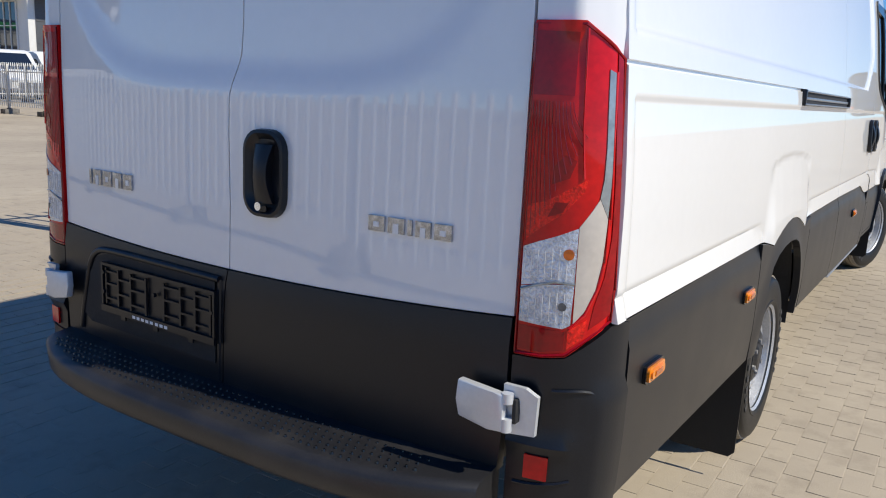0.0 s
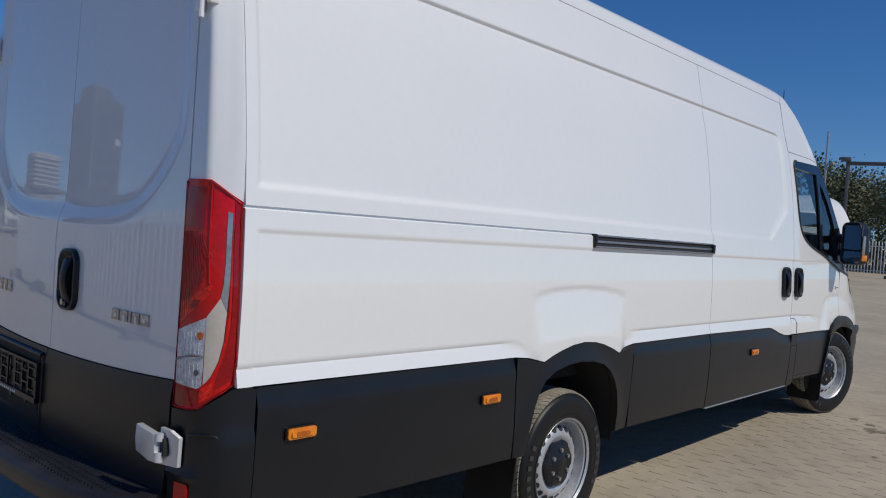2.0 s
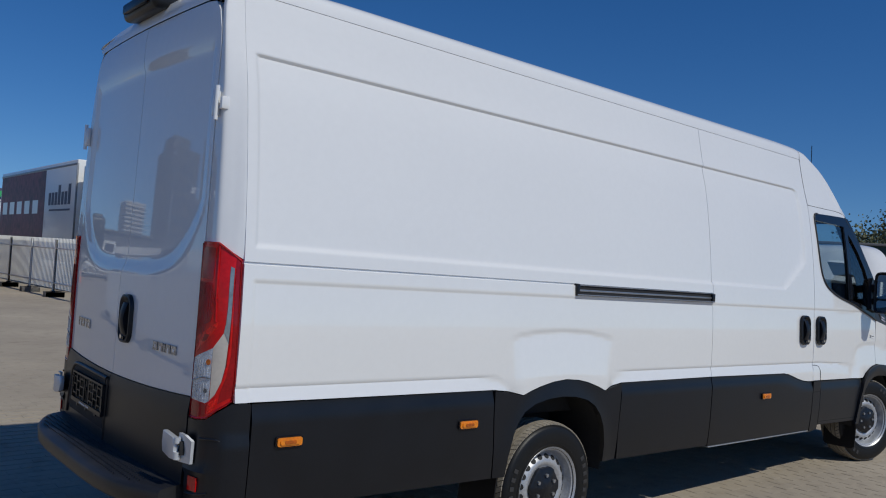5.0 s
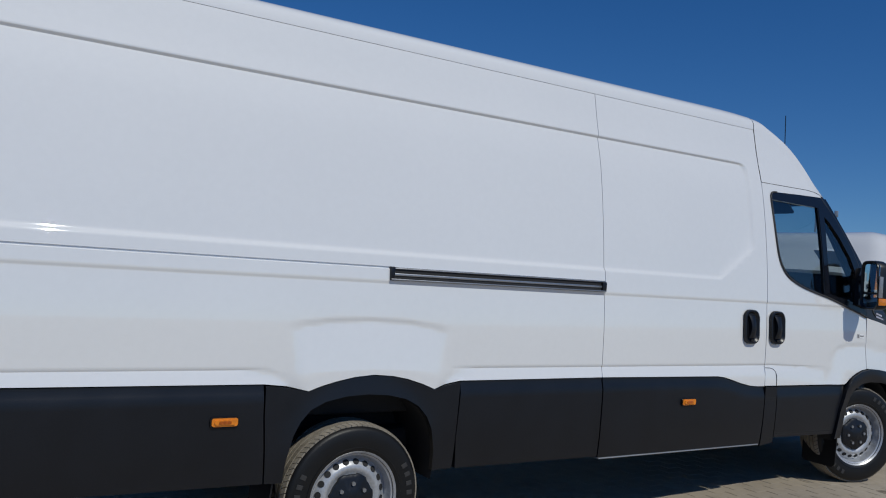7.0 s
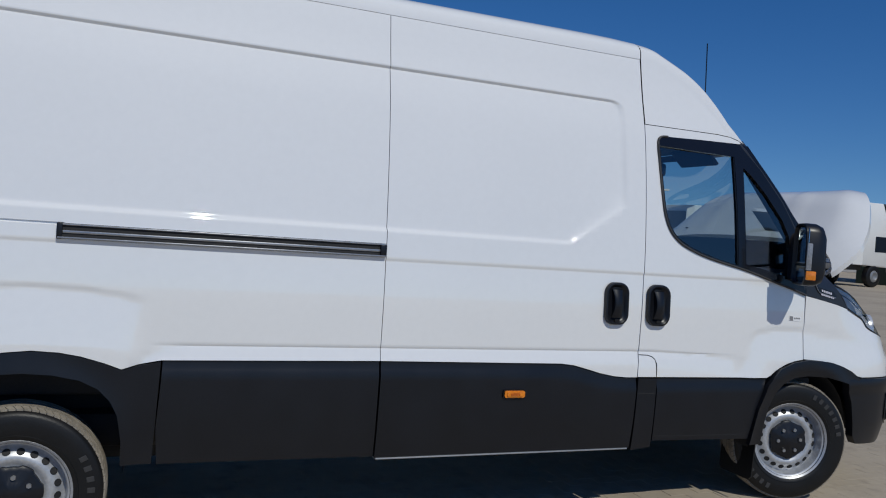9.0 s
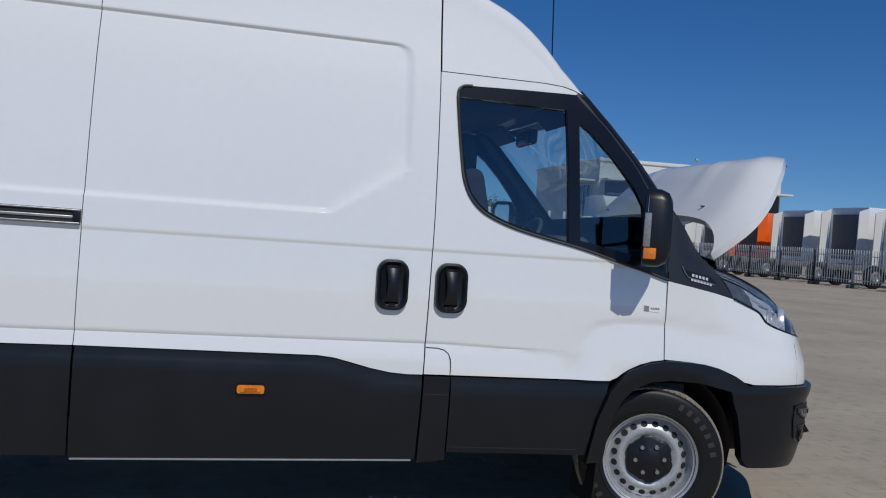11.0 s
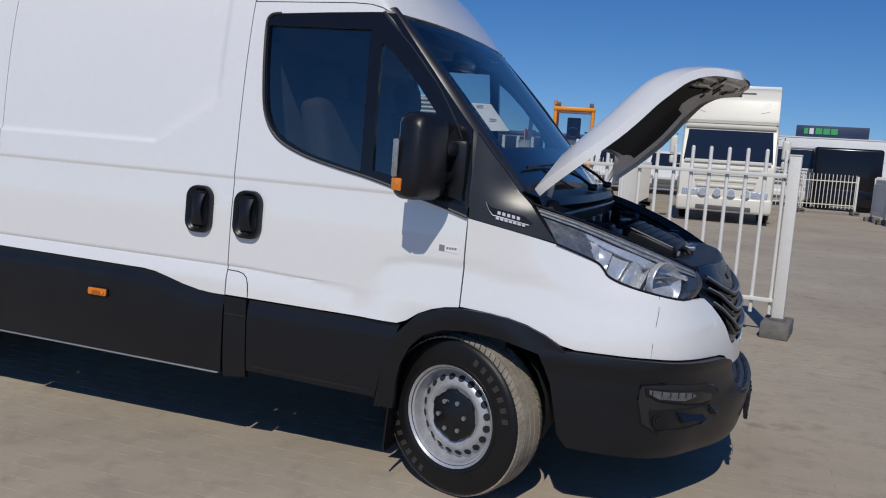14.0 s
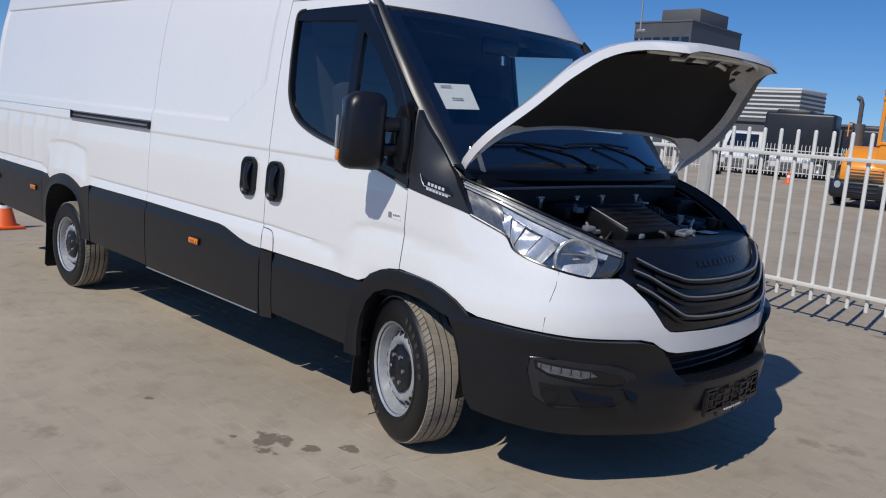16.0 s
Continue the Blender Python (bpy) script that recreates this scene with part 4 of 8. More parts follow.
    tube(bm, [P(u, v, -0.004) for u, v in rim + rim[:1]], 0.003, 5)
    part("pocket_rim", bm, GLOSSBLACK, fog)

# ---- grille ----
grille_o = [(by_y(y), z) for y, z in [(0.60, 1.045), (0.655, 0.985), (0.685, 0.94), (0.65, 0.905), (0.585, 0.845), (0.535, 0.785), (0.495, 0.737), (0.455, 0.715), (0.40, 0.708), (0.2, 0.70), (0, 0.697)]]
gtop = [(by_y(0), 1.03), (by_y(0.2), 1.035), (by_y(0.42), 1.045)]
outline = gtop + grille_o + [(mid_s - u, z) for u, z in grille_o[-2::-1]] + [(mid_s - u, z) for u, z in gtop[:0:-1]]
grille = part("grille", sheet(outline, lambda u, v, d: on_nose(u, v, d + 0.02), spread(by_y(0.6), mid_s - by_y(0.6), 0.06), spread(0.7, 1.03, 0.04), rim=0.04), GRILLEBLACK, van, "black grille with grey bars", smooth=45)
for z0, z1, y1 in ((0.905, 1.005, 0.60), (0.835, 0.962, 0.625), (0.755, 0.905, 0.62)):
    line = [(0.0, z0), (0.18, z0 + 0.003), (0.33, z0 + 0.012), (0.40, z0 + 0.028), (0.48, z0 + (z1 - z0) * 0.5), (0.55, z0 + (z1 - z0) * 0.78), (y1, z1)]
    line = [(y, z) for y, z, _ in smooth_pts([(y, z) for y, z in line], 4)]
    pts = [(by_y(y), z) for y, z in line[::-1]] + [(by_y(-y), z) for y, z in line[1:]]
    bm = start()
    for off, dep in ((0.0, 0.0),):
        rows = []
        for u, z in pts:
            rows.append([bm.verts.new(on_nose(u, z + dz, dd)) for dz, dd in ((-0.009, 0.012), (-0.007, -0.004), (0.004, -0.008), (0.009, 0.0), (0.01, 0.014))])
        for p, q in zip(rows, rows[1:]):
            for k in range(4):
                bm.faces.new((p[k], p[k + 1], q[k + 1], q[k]))
    bar = part("grille_bar", bm, BLACK, grille, "gloss black grille bar with a thin grey lip", smooth=40)
    bm = start()
    tube(bm, [on_nose(u, z + 0.006, -0.007) for u, z in pts], 0.004, 6)
    part("bar_lip", bm, LIP, bar)
    bm = start()
    rows = []
    for u, z in pts[6:-6]:
        rows.append([bm.verts.new(on_nose(u, z + dz, dd)) for dz, dd in ((-0.036, 0.018), (-0.034, 0.006), (-0.02, 0.003), (-0.017, 0.018))])
    for p, q in zip(rows, rows[1:]):
        for k in range(3):
            bm.faces.new((p[k], p[k + 1], q[k + 1], q[k]))
    part("grille_slat", bm, BLACK, grille, smooth=40)
# band above the grille where the lettering sits, as plain bars
for k in range(9):
    bm = start()
    y = 0.19 - 0.044 * k
    slab(bm, [(by_y(y), 0.962), (by_y(y - 0.032), 0.962), (by_y(y - 0.032), 0.986), (by_y(y), 0.986)], lambda u, v, d: on_nose(u, v, d + 0.014), 0.006)
    part("emblem_bar", bm, GRILLEBLACK, grille, smooth=0)

# ---- headlamps ----
LAMP_TOP = [Vector(c) for c in curve_through([(6.325, -0.926, 1.27), (6.50, -0.882, 1.224), (6.70, -0.798, 1.158), (6.86, -0.69, 1.092), (6.972, -0.594, 1.036)], 8)]
LAMP_BOTTOM = [Vector(c) for c in curve_through([on_nose(nose_u_for(x, z), z + 0.004, 0.0) for x, z in LAMP_LOW] + [Vector((6.978, -0.69, 0.926))], 6)]


def lamp_point(k, j, d, s=1):
    """On the right headlamp's glass: k from rear to front, j from top to bottom, d inwards."""
    def on(line, k):
        x = min(max(k, 0), 1) * (len(line) - 1)
        i = min(int(x), len(line) - 2)
        return line[i].lerp(line[i + 1], x - i)
    a, b = on(LAMP_TOP, k), on(LAMP_BOTTOM, k)
    q = a.lerp(b, j)
    out = Vector((0.42 + 0.3 * k, -0.80 + 0.25 * k, 0.42)).normalized()
    front = Vector((0.022, 0.004, 0)) * math.sin(math.pi * j) * max(0, (k - 0.85) / 0.15)
    q = q + front + out * (0.020 * math.sin(math.pi * min(max(j, 0), 1)) * math.sin(math.pi * min(1, 0.25 + 0.5 * k)) - d)
    return Vector((q.x, q.y * s, q.z))


def lamp_patch(k0, k1, j0, j1, d, s, nk=12, nj=4, sides=0.0, rise=None):
    """A patch of the lamp at depth d, with side walls if given."""
    bm = bmesh.new()
    rows = [[bm.verts.new(lamp_point(k0 + (k1 - k0) * a / nk, j0 + (j1 - j0) * b / nj, d + (rise(a / nk, b / nj) if rise else 0), s)) for b in range(nj + 1)] for a in range(nk + 1)]
    for p, q in zip(rows, rows[1:]):
        for b in range(nj):
            bm.faces.new((p[b], p[b + 1], q[b + 1], q[b]))
    if sides:
        rim = [(k0, j0 + (j1 - j0) * b / nj) for b in range(nj)] + [(k0 + (k1 - k0) * a / nk, j1) for a in range(nk)] + [(k1, j1 - (j1 - j0) * b / nj) for b in range(nj)] + [(k1 - (k1 - k0) * a / nk, j0) for a in range(nk)]
        hi = [bm.verts.new(lamp_point(k, j, d, s)) for k, j in rim]
        lo = [bm.verts.new(lamp_point(k, j, d + sides, s)) for k, j in rim]
        for a in range(len(rim)):
            b = (a + 1) % len(rim)
            bm.faces.new((hi[a], hi[b], lo[b], lo[a]))
    bmesh.ops.remove_doubles(bm, verts=bm.verts, dist=1e-5)
    return bm


for s in (1, -1):
    housing = part("headlamp", lamp_patch(0, 1, 0, 1, 0.085, s, 20, 6, sides=-0.083), LAMPGREY, van, "clear headlamp with dark housing", smooth=50)
    lens = part("lens", lamp_patch(0, 1, 0, 1, 0.0, s, 24, 8), LAMPGLASS, housing, smooth=70)
    lens.visible_shadow = False
    bm = start()
    tube(bm, [lamp_point(k / 24, 1, 0.0, s) for k in range(25)], 0.005, 6)
    tube(bm, [lamp_point(k / 24, 0, 0.0, s) for k in range(25)], 0.006, 6)
    part("lamp_gasket", bm, GLOSSBLACK, housing)
    part("lens_border", lamp_patch(0.015, 0.985, 0.015, 0.25, 0.008, s, 24, 3, rise=lambda a, b: 0.012 * b), LENSGREY, housing, "grey textured upper border of the lens", smooth=50)
    for j, r in ((0.06, 0.003), (0.15, 0.004), (0.24, 0.0025)):
        bm = start()
        tube(bm, [lamp_point(0.02 + 0.95 * k / 24, j, 0.006 + 0.04 * j, s) for k in range(25)], r, 5)
        part("lens_ridge", bm, GREYSILVER, housing)
    part("rear_cover", lamp_patch(0.03, 0.27, 0.27, 0.96, 0.024, s, 8, 5, rise=lambda a, b: 0.004 * math.sin(14 * a) * math.sin(11 * b)), LAMPGREY, housing, "grey patterned rear cover", smooth=30)
    part("daylight_strip", lamp_patch(0.255, 0.90, 0.27, 0.43, 0.024, s, 18, 3, sides=0.035, rise=lambda a, b: 0.006 * math.sin(9 * a) + 0.014 * b), REFLECTOR, housing, "silvered daytime light strip", smooth=40)
    for k0, k1, j0, j1, deep, twist in ((0.25, 0.34, 0.40, 0.93, 0.030, 0.026), (0.35, 0.455, 0.43, 0.945, 0.036, -0.022), (0.465, 0.57, 0.46, 0.95, 0.040, 0.022)):
        part("reflector_plate", lamp_patch(k0, k1, j0, j1, deep, s, 5, 5, sides=0.02, rise=lambda a, b: twist * (a - 0.5) * (b - 0.2) + 0.005 * math.sin(7 * b + 4 * a)), REFLECTOR, housing, smooth=30)
    part("reflector_wall", lamp_patch(0.58, 0.675, 0.44, 0.95, 0.020, s, 6, 5, sides=0.05, rise=lambda a, b: 0.045 * a * a), REFLECTOR, housing, "bright side wall of the main reflector", smooth=50)
    part("end_cover", lamp_patch(0.90, 0.985, 0.27, 0.97, 0.022, s, 3, 6, sides=0.05), DEEPBLUE, housing, "dark blue-black end cover", smooth=40)
    part("reflector_plate", lamp_patch(0.24, 0.91, 0.30, 0.96, 0.072, s, 16, 6, rise=lambda a, b: 0.006 * math.sin(17 * a + 3 * b) * b), REFLECTOR, housing, smooth=40)
    bm = start()
    r = 0.088
    lathe(bm, [(0.001, 0.075), (r * 0.25, 0.072), (r * 0.5, 0.060), (r * 0.75, 0.036), (r * 0.92, 0.012), (r, 0.0), (r * 1.04, 0.004), (r * 1.05, 0.03)], 32)
    c = lamp_point(0.79, 0.66, 0.030, s)
    bm.transform(Matrix.Translation(c) @ Vector((-0.80, 0.58 * s, -0.10)).normalized().to_track_quat("Y", "Z").to_matrix().to_4x4())
    bowl = part("reflector_bowl", bm, REFLECTOR, housing, "round silvered main reflector", smooth=50)
    bm = start()
    box(bm, (0, 0, 0), (0.02, 0.13, 0.007), 0.003)
    bm.transform(Matrix.Translation(c + Vector((-0.02, 0.012 * s, 0.026))) @ pose(0, 0, 0, 0, 0, -36 * s))
    part("bulb_shield", bm, GREYSILVER, bowl)

# ---- front arch lips, cladding ----
def out_side(e):
    return lambda u, v, d: on_side(u, v, d - e)


def clad(name, outline, us, label="", extra=None, e=0.012):
    return part(name, sheet(outline, out_side(e), us, spread(0.3, 0.8, 0.025), rim=0.03, relief=extra), BLACK, van, label)


edge_round = lambda top: (lambda u, v: -0.013 * min(1, max(0, (v - top + 0.062) / 0.05)))
slope_top = lambda u: float(np.interp(u, [3.475, 4.44, 4.51, 4.585, 4.67, 4.76, 4.84], [0.789, 0.782, 0.774, 0.756, 0.734, 0.717, 0.711]))
clads = [clad("rear_cladding", [(0.19, 0.37), (1.515, 0.352), (1.506, 0.5), (1.493, 0.65), (1.489, 0.786), (0.19, 0.79)], spread(0.2, 1.5, 0.1), extra=edge_round(0.789)),
         clad("middle_cladding", [(2.515, 0.35), (3.466, 0.345), (3.466, 0.789), (2.515, 0.786), (2.512, 0.7), (2.502, 0.5)], spread(2.55, 3.45, 0.1), extra=edge_round(0.788)),
         clad("door_cladding", [(3.475, 0.34), (4.893, 0.334), (4.90, 0.5), (4.905, 0.711), (4.84, 0.711), (4.76, 0.717), (4.67, 0.734), (4.585, 0.756), (4.51, 0.774), (4.44, 0.782), (3.475, 0.789)], spread(3.5, 4.88, 0.07), extra=lambda u, v: edge_round(slope_top(u))(u, v)),
         clad("sill_cladding", [(4.907, 0.32), (5.03, 0.335), (5.03, 0.708), (4.912, 0.71)], ()),
         clad("cab_cladding", [(5.037, 0.37), (5.70, 0.36), (5.735, 0.53), (5.785, 0.66), (5.80, 0.705), (5.4, 0.706), (5.037, 0.708)], spread(5.05, 5.75, 0.07), extra=edge_round(0.707))]
inner = [(2.372, 0.352), (2.37, 0.45), (2.35, 0.56), (2.32, 0.62), (2.27, 0.672), (2.2, 0.708), (2.1, 0.73), (1.99, 0.737), (1.88, 0.73), (1.78, 0.708), (1.71, 0.672), (1.665, 0.62), (1.635, 0.56), (1.608, 0.45), (1.60, 0.352)]
outer_r = [(1.522, 0.352), (1.513, 0.5), (1.50, 0.65), (1.496, 0.784), (1.60, 0.772)] + [(x, z - 0.004) for x, z in ARCH_TOP] + [(2.42, 0.768), (2.507, 0.784), (2.503, 0.65), (2.494, 0.352)]
rear_arch = clad("rear_arch", outer_r + inner, spread(1.5, 2.5, 0.05), extra=lambda u, v: 0.012 * step01(1 - abs(math.hypot(u - 1.985, v - 0.33) - 0.40) / 0.09))
outer_f = [(5.705, 0.325), (5.74, 0.53), (5.795, 0.668), (5.885, 0.763), (5.98, 0.80), (6.083, 0.815), (6.2, 0.812), (6.293, 0.8), (6.38, 0.777), (6.448, 0.75), (6.5, 0.72), (6.53, 0.70)]
inner_f = [(6.46, 0.66), (6.43, 0.675), (6.37, 0.69), (6.25, 0.715), (6.1, 0.722), (6.0, 0.712), (5.92, 0.68), (5.86, 0.62), (5.82, 0.54), (5.80, 0.45), (5.79, 0.325)]
front_arch = clad("front_arch", outer_f + inner_f, spread(5.7, 6.5, 0.04), e=0.02, extra=lambda u, v: 0.014 * step01(1 - abs(math.hypot(u - 6.1, v - 0.36) - 0.42) / 0.08))
for o in clads + [rear_arch, front_arch]:
    mirrored(o, van)
bm = start()
box(bm, (4.18, -0.982, 0.333), (1.40, 0.05, 0.007), 0.002)
part("sill_edge", bm, POLE, van, "bare metal lower edge of the sliding door")
bm = start()
slab(bm, [(4.915, 0.627), (5.028, 0.627), (5.028, 0.632), (4.915, 0.632)], out_side(0.0125), 0.004)
slab(bm, [(5.05, 0.392), (5.66, 0.384), (5.66, 0.389), (5.05, 0.397)], out_side(0.0125), 0.004)
part("cladding_joint", bm, DARK, van)

# side marker lamps
for x in (0.356, 1.322, 4.173):
    bm = start()
    slab(bm, rounded(x - 0.062, x + 0.062, 0.613, 0.658, 0.012), out_side(0.012), -0.009)
    marker = part("side_marker_lamp", bm, GLOSSBLACK, van, "amber side marker lamp in a black frame")
    bm = start()
    slab(bm, rounded(x - 0.056, x + 0.056, 0.618, 0.653, 0.01), out_side(0.021), -0.006)
    slab(bm, rounded(x - 0.044, x + 0.044, 0.625, 0.646, 0.008), out_side(0.027), -0.005)
    part("amber_lens", bm, AMBER, marker)
    bm = start()
    slab(bm, rounded(x - 0.026, x + 0.026, 0.629, 0.642, 0.004), out_side(0.032), -0.002)
    part("reflex_insert", bm, DEEPAMBER, marker)

# rail of the sliding door
bm = start()
box(bm, (2.775, -0.978, 1.332), (1.38, 0.03, 0.006), 0.002)
box(bm, (2.775, -0.985, 1.279), (1.38, 0.035, 0.007), 0.002)
box(bm, (2.775, -0.982, 1.303), (1.38, 0.02, 0.012), 0.003)
rail = part("door_rail", bm, ALU, van, "dark aluminium sliding-door rail")
bm = start()
slab(bm, [(2.09, 1.274), (3.466, 1.274), (3.466, 1.337), (2.09, 1.337)], out_side(-0.004), -0.006)
part("rail_channel", bm, DARK, rail)
bm = start()
box(bm, (2.093, -0.985, 1.306), (0.022, 0.03, 0.066), 0.004)
part("rail_end", bm, BLACK, rail)
bm = start()
box(bm, (3.452, -0.985, 1.306), (0.03, 0.034, 0.05), 0.004)
part("rail_end", bm, BLACK, rail)


def grip(parent, place, w, h, name="door_handle", lock=None):
    """A black pull handle: an oval plate with a sunk bowl and an upright grip."""
    bm = start()
    o = rounded(-w / 2, w / 2, -h / 2, h / 2, w * 0.36, 6)
    o = [(u * (1 - 0.12 * abs(v) / h), v) for u, v in o]
    rings = []
    for k, (sc, d) in enumerate(((1.0, 0.0), (0.97, -0.017), (0.86, -0.019), (0.76, -0.012), (0.66, -0.004))):
        rings.append([bm.verts.new(place(u * sc, v * (1 - (1 - sc) * w / h), d)) for u, v in o])
    for p, q in zip(rings, rings[1:]):
        for k in range(len(o)):
            bm.faces.new((p[k], p[(k + 1) % len(o)], q[(k + 1) % len(o)], q[k]))
    bm.faces.new(rings[-1])
    hnd = part(name, bm, BLACK, parent, "black pull handle", smooth=45)
    bm = start()
    rows = []
    for k in range(9):
        v = -h * 0.33 + h * 0.66 * k / 8
        d = -0.018 - 0.016 * math.sin(math.pi * k / 8)
        g = w * (0.15 + 0.06 * (abs(k - 4) / 4) ** 2)
        rows.append([bm.verts.new(place(u, v, dd)) for u, dd in ((-g, 0.0), (-g, d + 0.006), (-g * 0.7, d + 0.001), (0, d), (g * 0.7, d + 0.001), (g, d + 0.006), (g, 0.0))])
    for p, q in zip(rows, rows[1:]):
        for k in range(6):
            bm.faces.new((p[k], p[k + 1], q[k + 1], q[k]))
    part("grip", bm, BLACK, hnd, smooth=45)
    bm = start()
    slab(bm, rounded(-w * 0.1, w * 0.1, -h * 0.43, -h * 0.36, 0.005), lambda u, v, d: place(u, v, d - 0.013), -0.005)
    part("key_cover", bm, GLOSSBLACK, hnd)
    if lock:
        bm = start()
        c = place(lock[0], lock[1], -0.016)
        n = (place(lock[0], lock[1], -0.1) - c).normalized()
        rod(bm, c, c + n * 0.006, 0.011, 14)
        part("lock", bm, CHROME, hnd, "bright key lock")
    return hnd


grip(sliding_door, lambda u, v, d: on_side(4.745 + u, 1.103 + v, d - 0.001), 0.148, 0.222)
grip(cab_door, lambda u, v, d: on_side(5.010 + u, 1.101 + v, d - 0.001), 0.152, 0.222)
bm = start()
slab(bm, [(5.947, 1.073), (6.035, 1.066), (6.035, 1.038), (5.947, 1.045)], lambda u, v, d: on_side(u, v, d - 0.0008 - flank_relief(u, v)), -0.001)
stk = part("sticker", bm, PAPER, cab_door, "small white dealer sticker")
bm = start()
slab(bm, [(5.95, 1.07), (5.975, 1.068), (5.975, 1.043), (5.95, 1.045)], lambda u, v, d: on_side(u, v, d - 0.0022 - flank_relief(u, v)), -0.0006)
for k in range(4):
    slab(bm, [(5.983 + 0.012 * k, 1.062), (5.992 + 0.012 * k, 1.061), (5.992 + 0.012 * k, 1.052), (5.983 + 0.012 * k, 1.053)], lambda u, v, d: on_side(u, v, d - 0.0022 - flank_relief(u, v)), -0.0006)
part("sticker_bar", bm, INK, stk, smooth=0)

# ---- mirrors ----
for s in (1, -1):
    arm = start()
    box(arm, (5.965, -1.03, 1.468), (0.075, 0.20, 0.065), 0.02, pose(0, 0, 0, 0, 0, -14))
    box(arm, (5.955, -1.03, 1.355), (0.065, 0.20, 0.055), 0.02, pose(0, 0, 0, 0, 0, -14))
    slab(arm, [(5.92, 1.285), (6.04, 1.26), (6.026, 1.42), (6.01, 1.485), (5.975, 1.555), (5.94, 1.50)], lambda u, v, d: on_side(u, v, d - 0.024), 0.03)
    box(arm, (6.0, -0.985, 1.40), (0.09, 0.05, 0.22), 0.02)
    arm_o = part("mirror_arm", arm, BLACK, van, "black mirror arm")
    bm = start()
    o = rounded(-0.108, 0.108, -0.175, 0.175, 0.05, 5)
    o = [(u + (0.036 * step01((v - 0.02) / 0.16) + 0.012 * step01((-0.06 - v) / 0.12)) * step01((0.06 - u) / 0.14), v) for u, v in o]
    rings = []
    for d, sc in ((-0.030, 0.88), (-0.048, 0.93), (-0.045, 0.985), (-0.03, 1.0), (0.02, 0.99), (0.055, 0.9), (0.072, 0.7)):
        rings.append([bm.verts.new((d, u * sc, v * sc)) for u, v in o])
    for p, q in zip(rings, rings[1:]):
        for k in range(len(o)):
            bm.faces.new((p[k], p[(k + 1) % len(o)], q[(k + 1) % len(o)], q[k]))
    bm.faces.new(rings[0])
    bm.faces.new(rings[-1])
    at = Matrix.Translation((5.895, -1.145, 1.432)) @ pose(0, 0, 0, 0, 0, -26)
    bm.transform(at)
    shell = part("mirror_shell", bm, BLACK, arm_o, "large black door mirror", smooth=50)
    bm = start()
    for z0, z1 in ((-0.05, 0.15), (-0.155, -0.065)):
        slab(bm, rounded(-0.086, 0.086, z0, z1, 0.02), lambda u, v, d: at @ Vector((-0.0325 + d, u, v)), -0.002)
    part("mirror_glass", bm, MIRROR, shell)
    bm = start()
    box(bm, (0, 0, 0), (0.055, 0.012, 0.05), 0.012)
    bm.transform(at @ Matrix.Translation((-0.016, -0.102, -0.115)))
    part("mirror_indicator", bm, AMBER, shell, "amber mirror indicator")
    bm = start()
    box(bm, (0, 0, 0), (0.03, 0.01, 0.15), 0.008)
    bm.transform(at @ Matrix.Translation((-0.032, -0.104, -0.012)))
    part("side_lens", bm, SMOKED, shell)
    if s < 0:
        for o in (arm_o, shell, *shell.children):
            o.data.transform(Matrix.Diagonal((1, -1, 1, 1)))
            o.data.flip_normals()


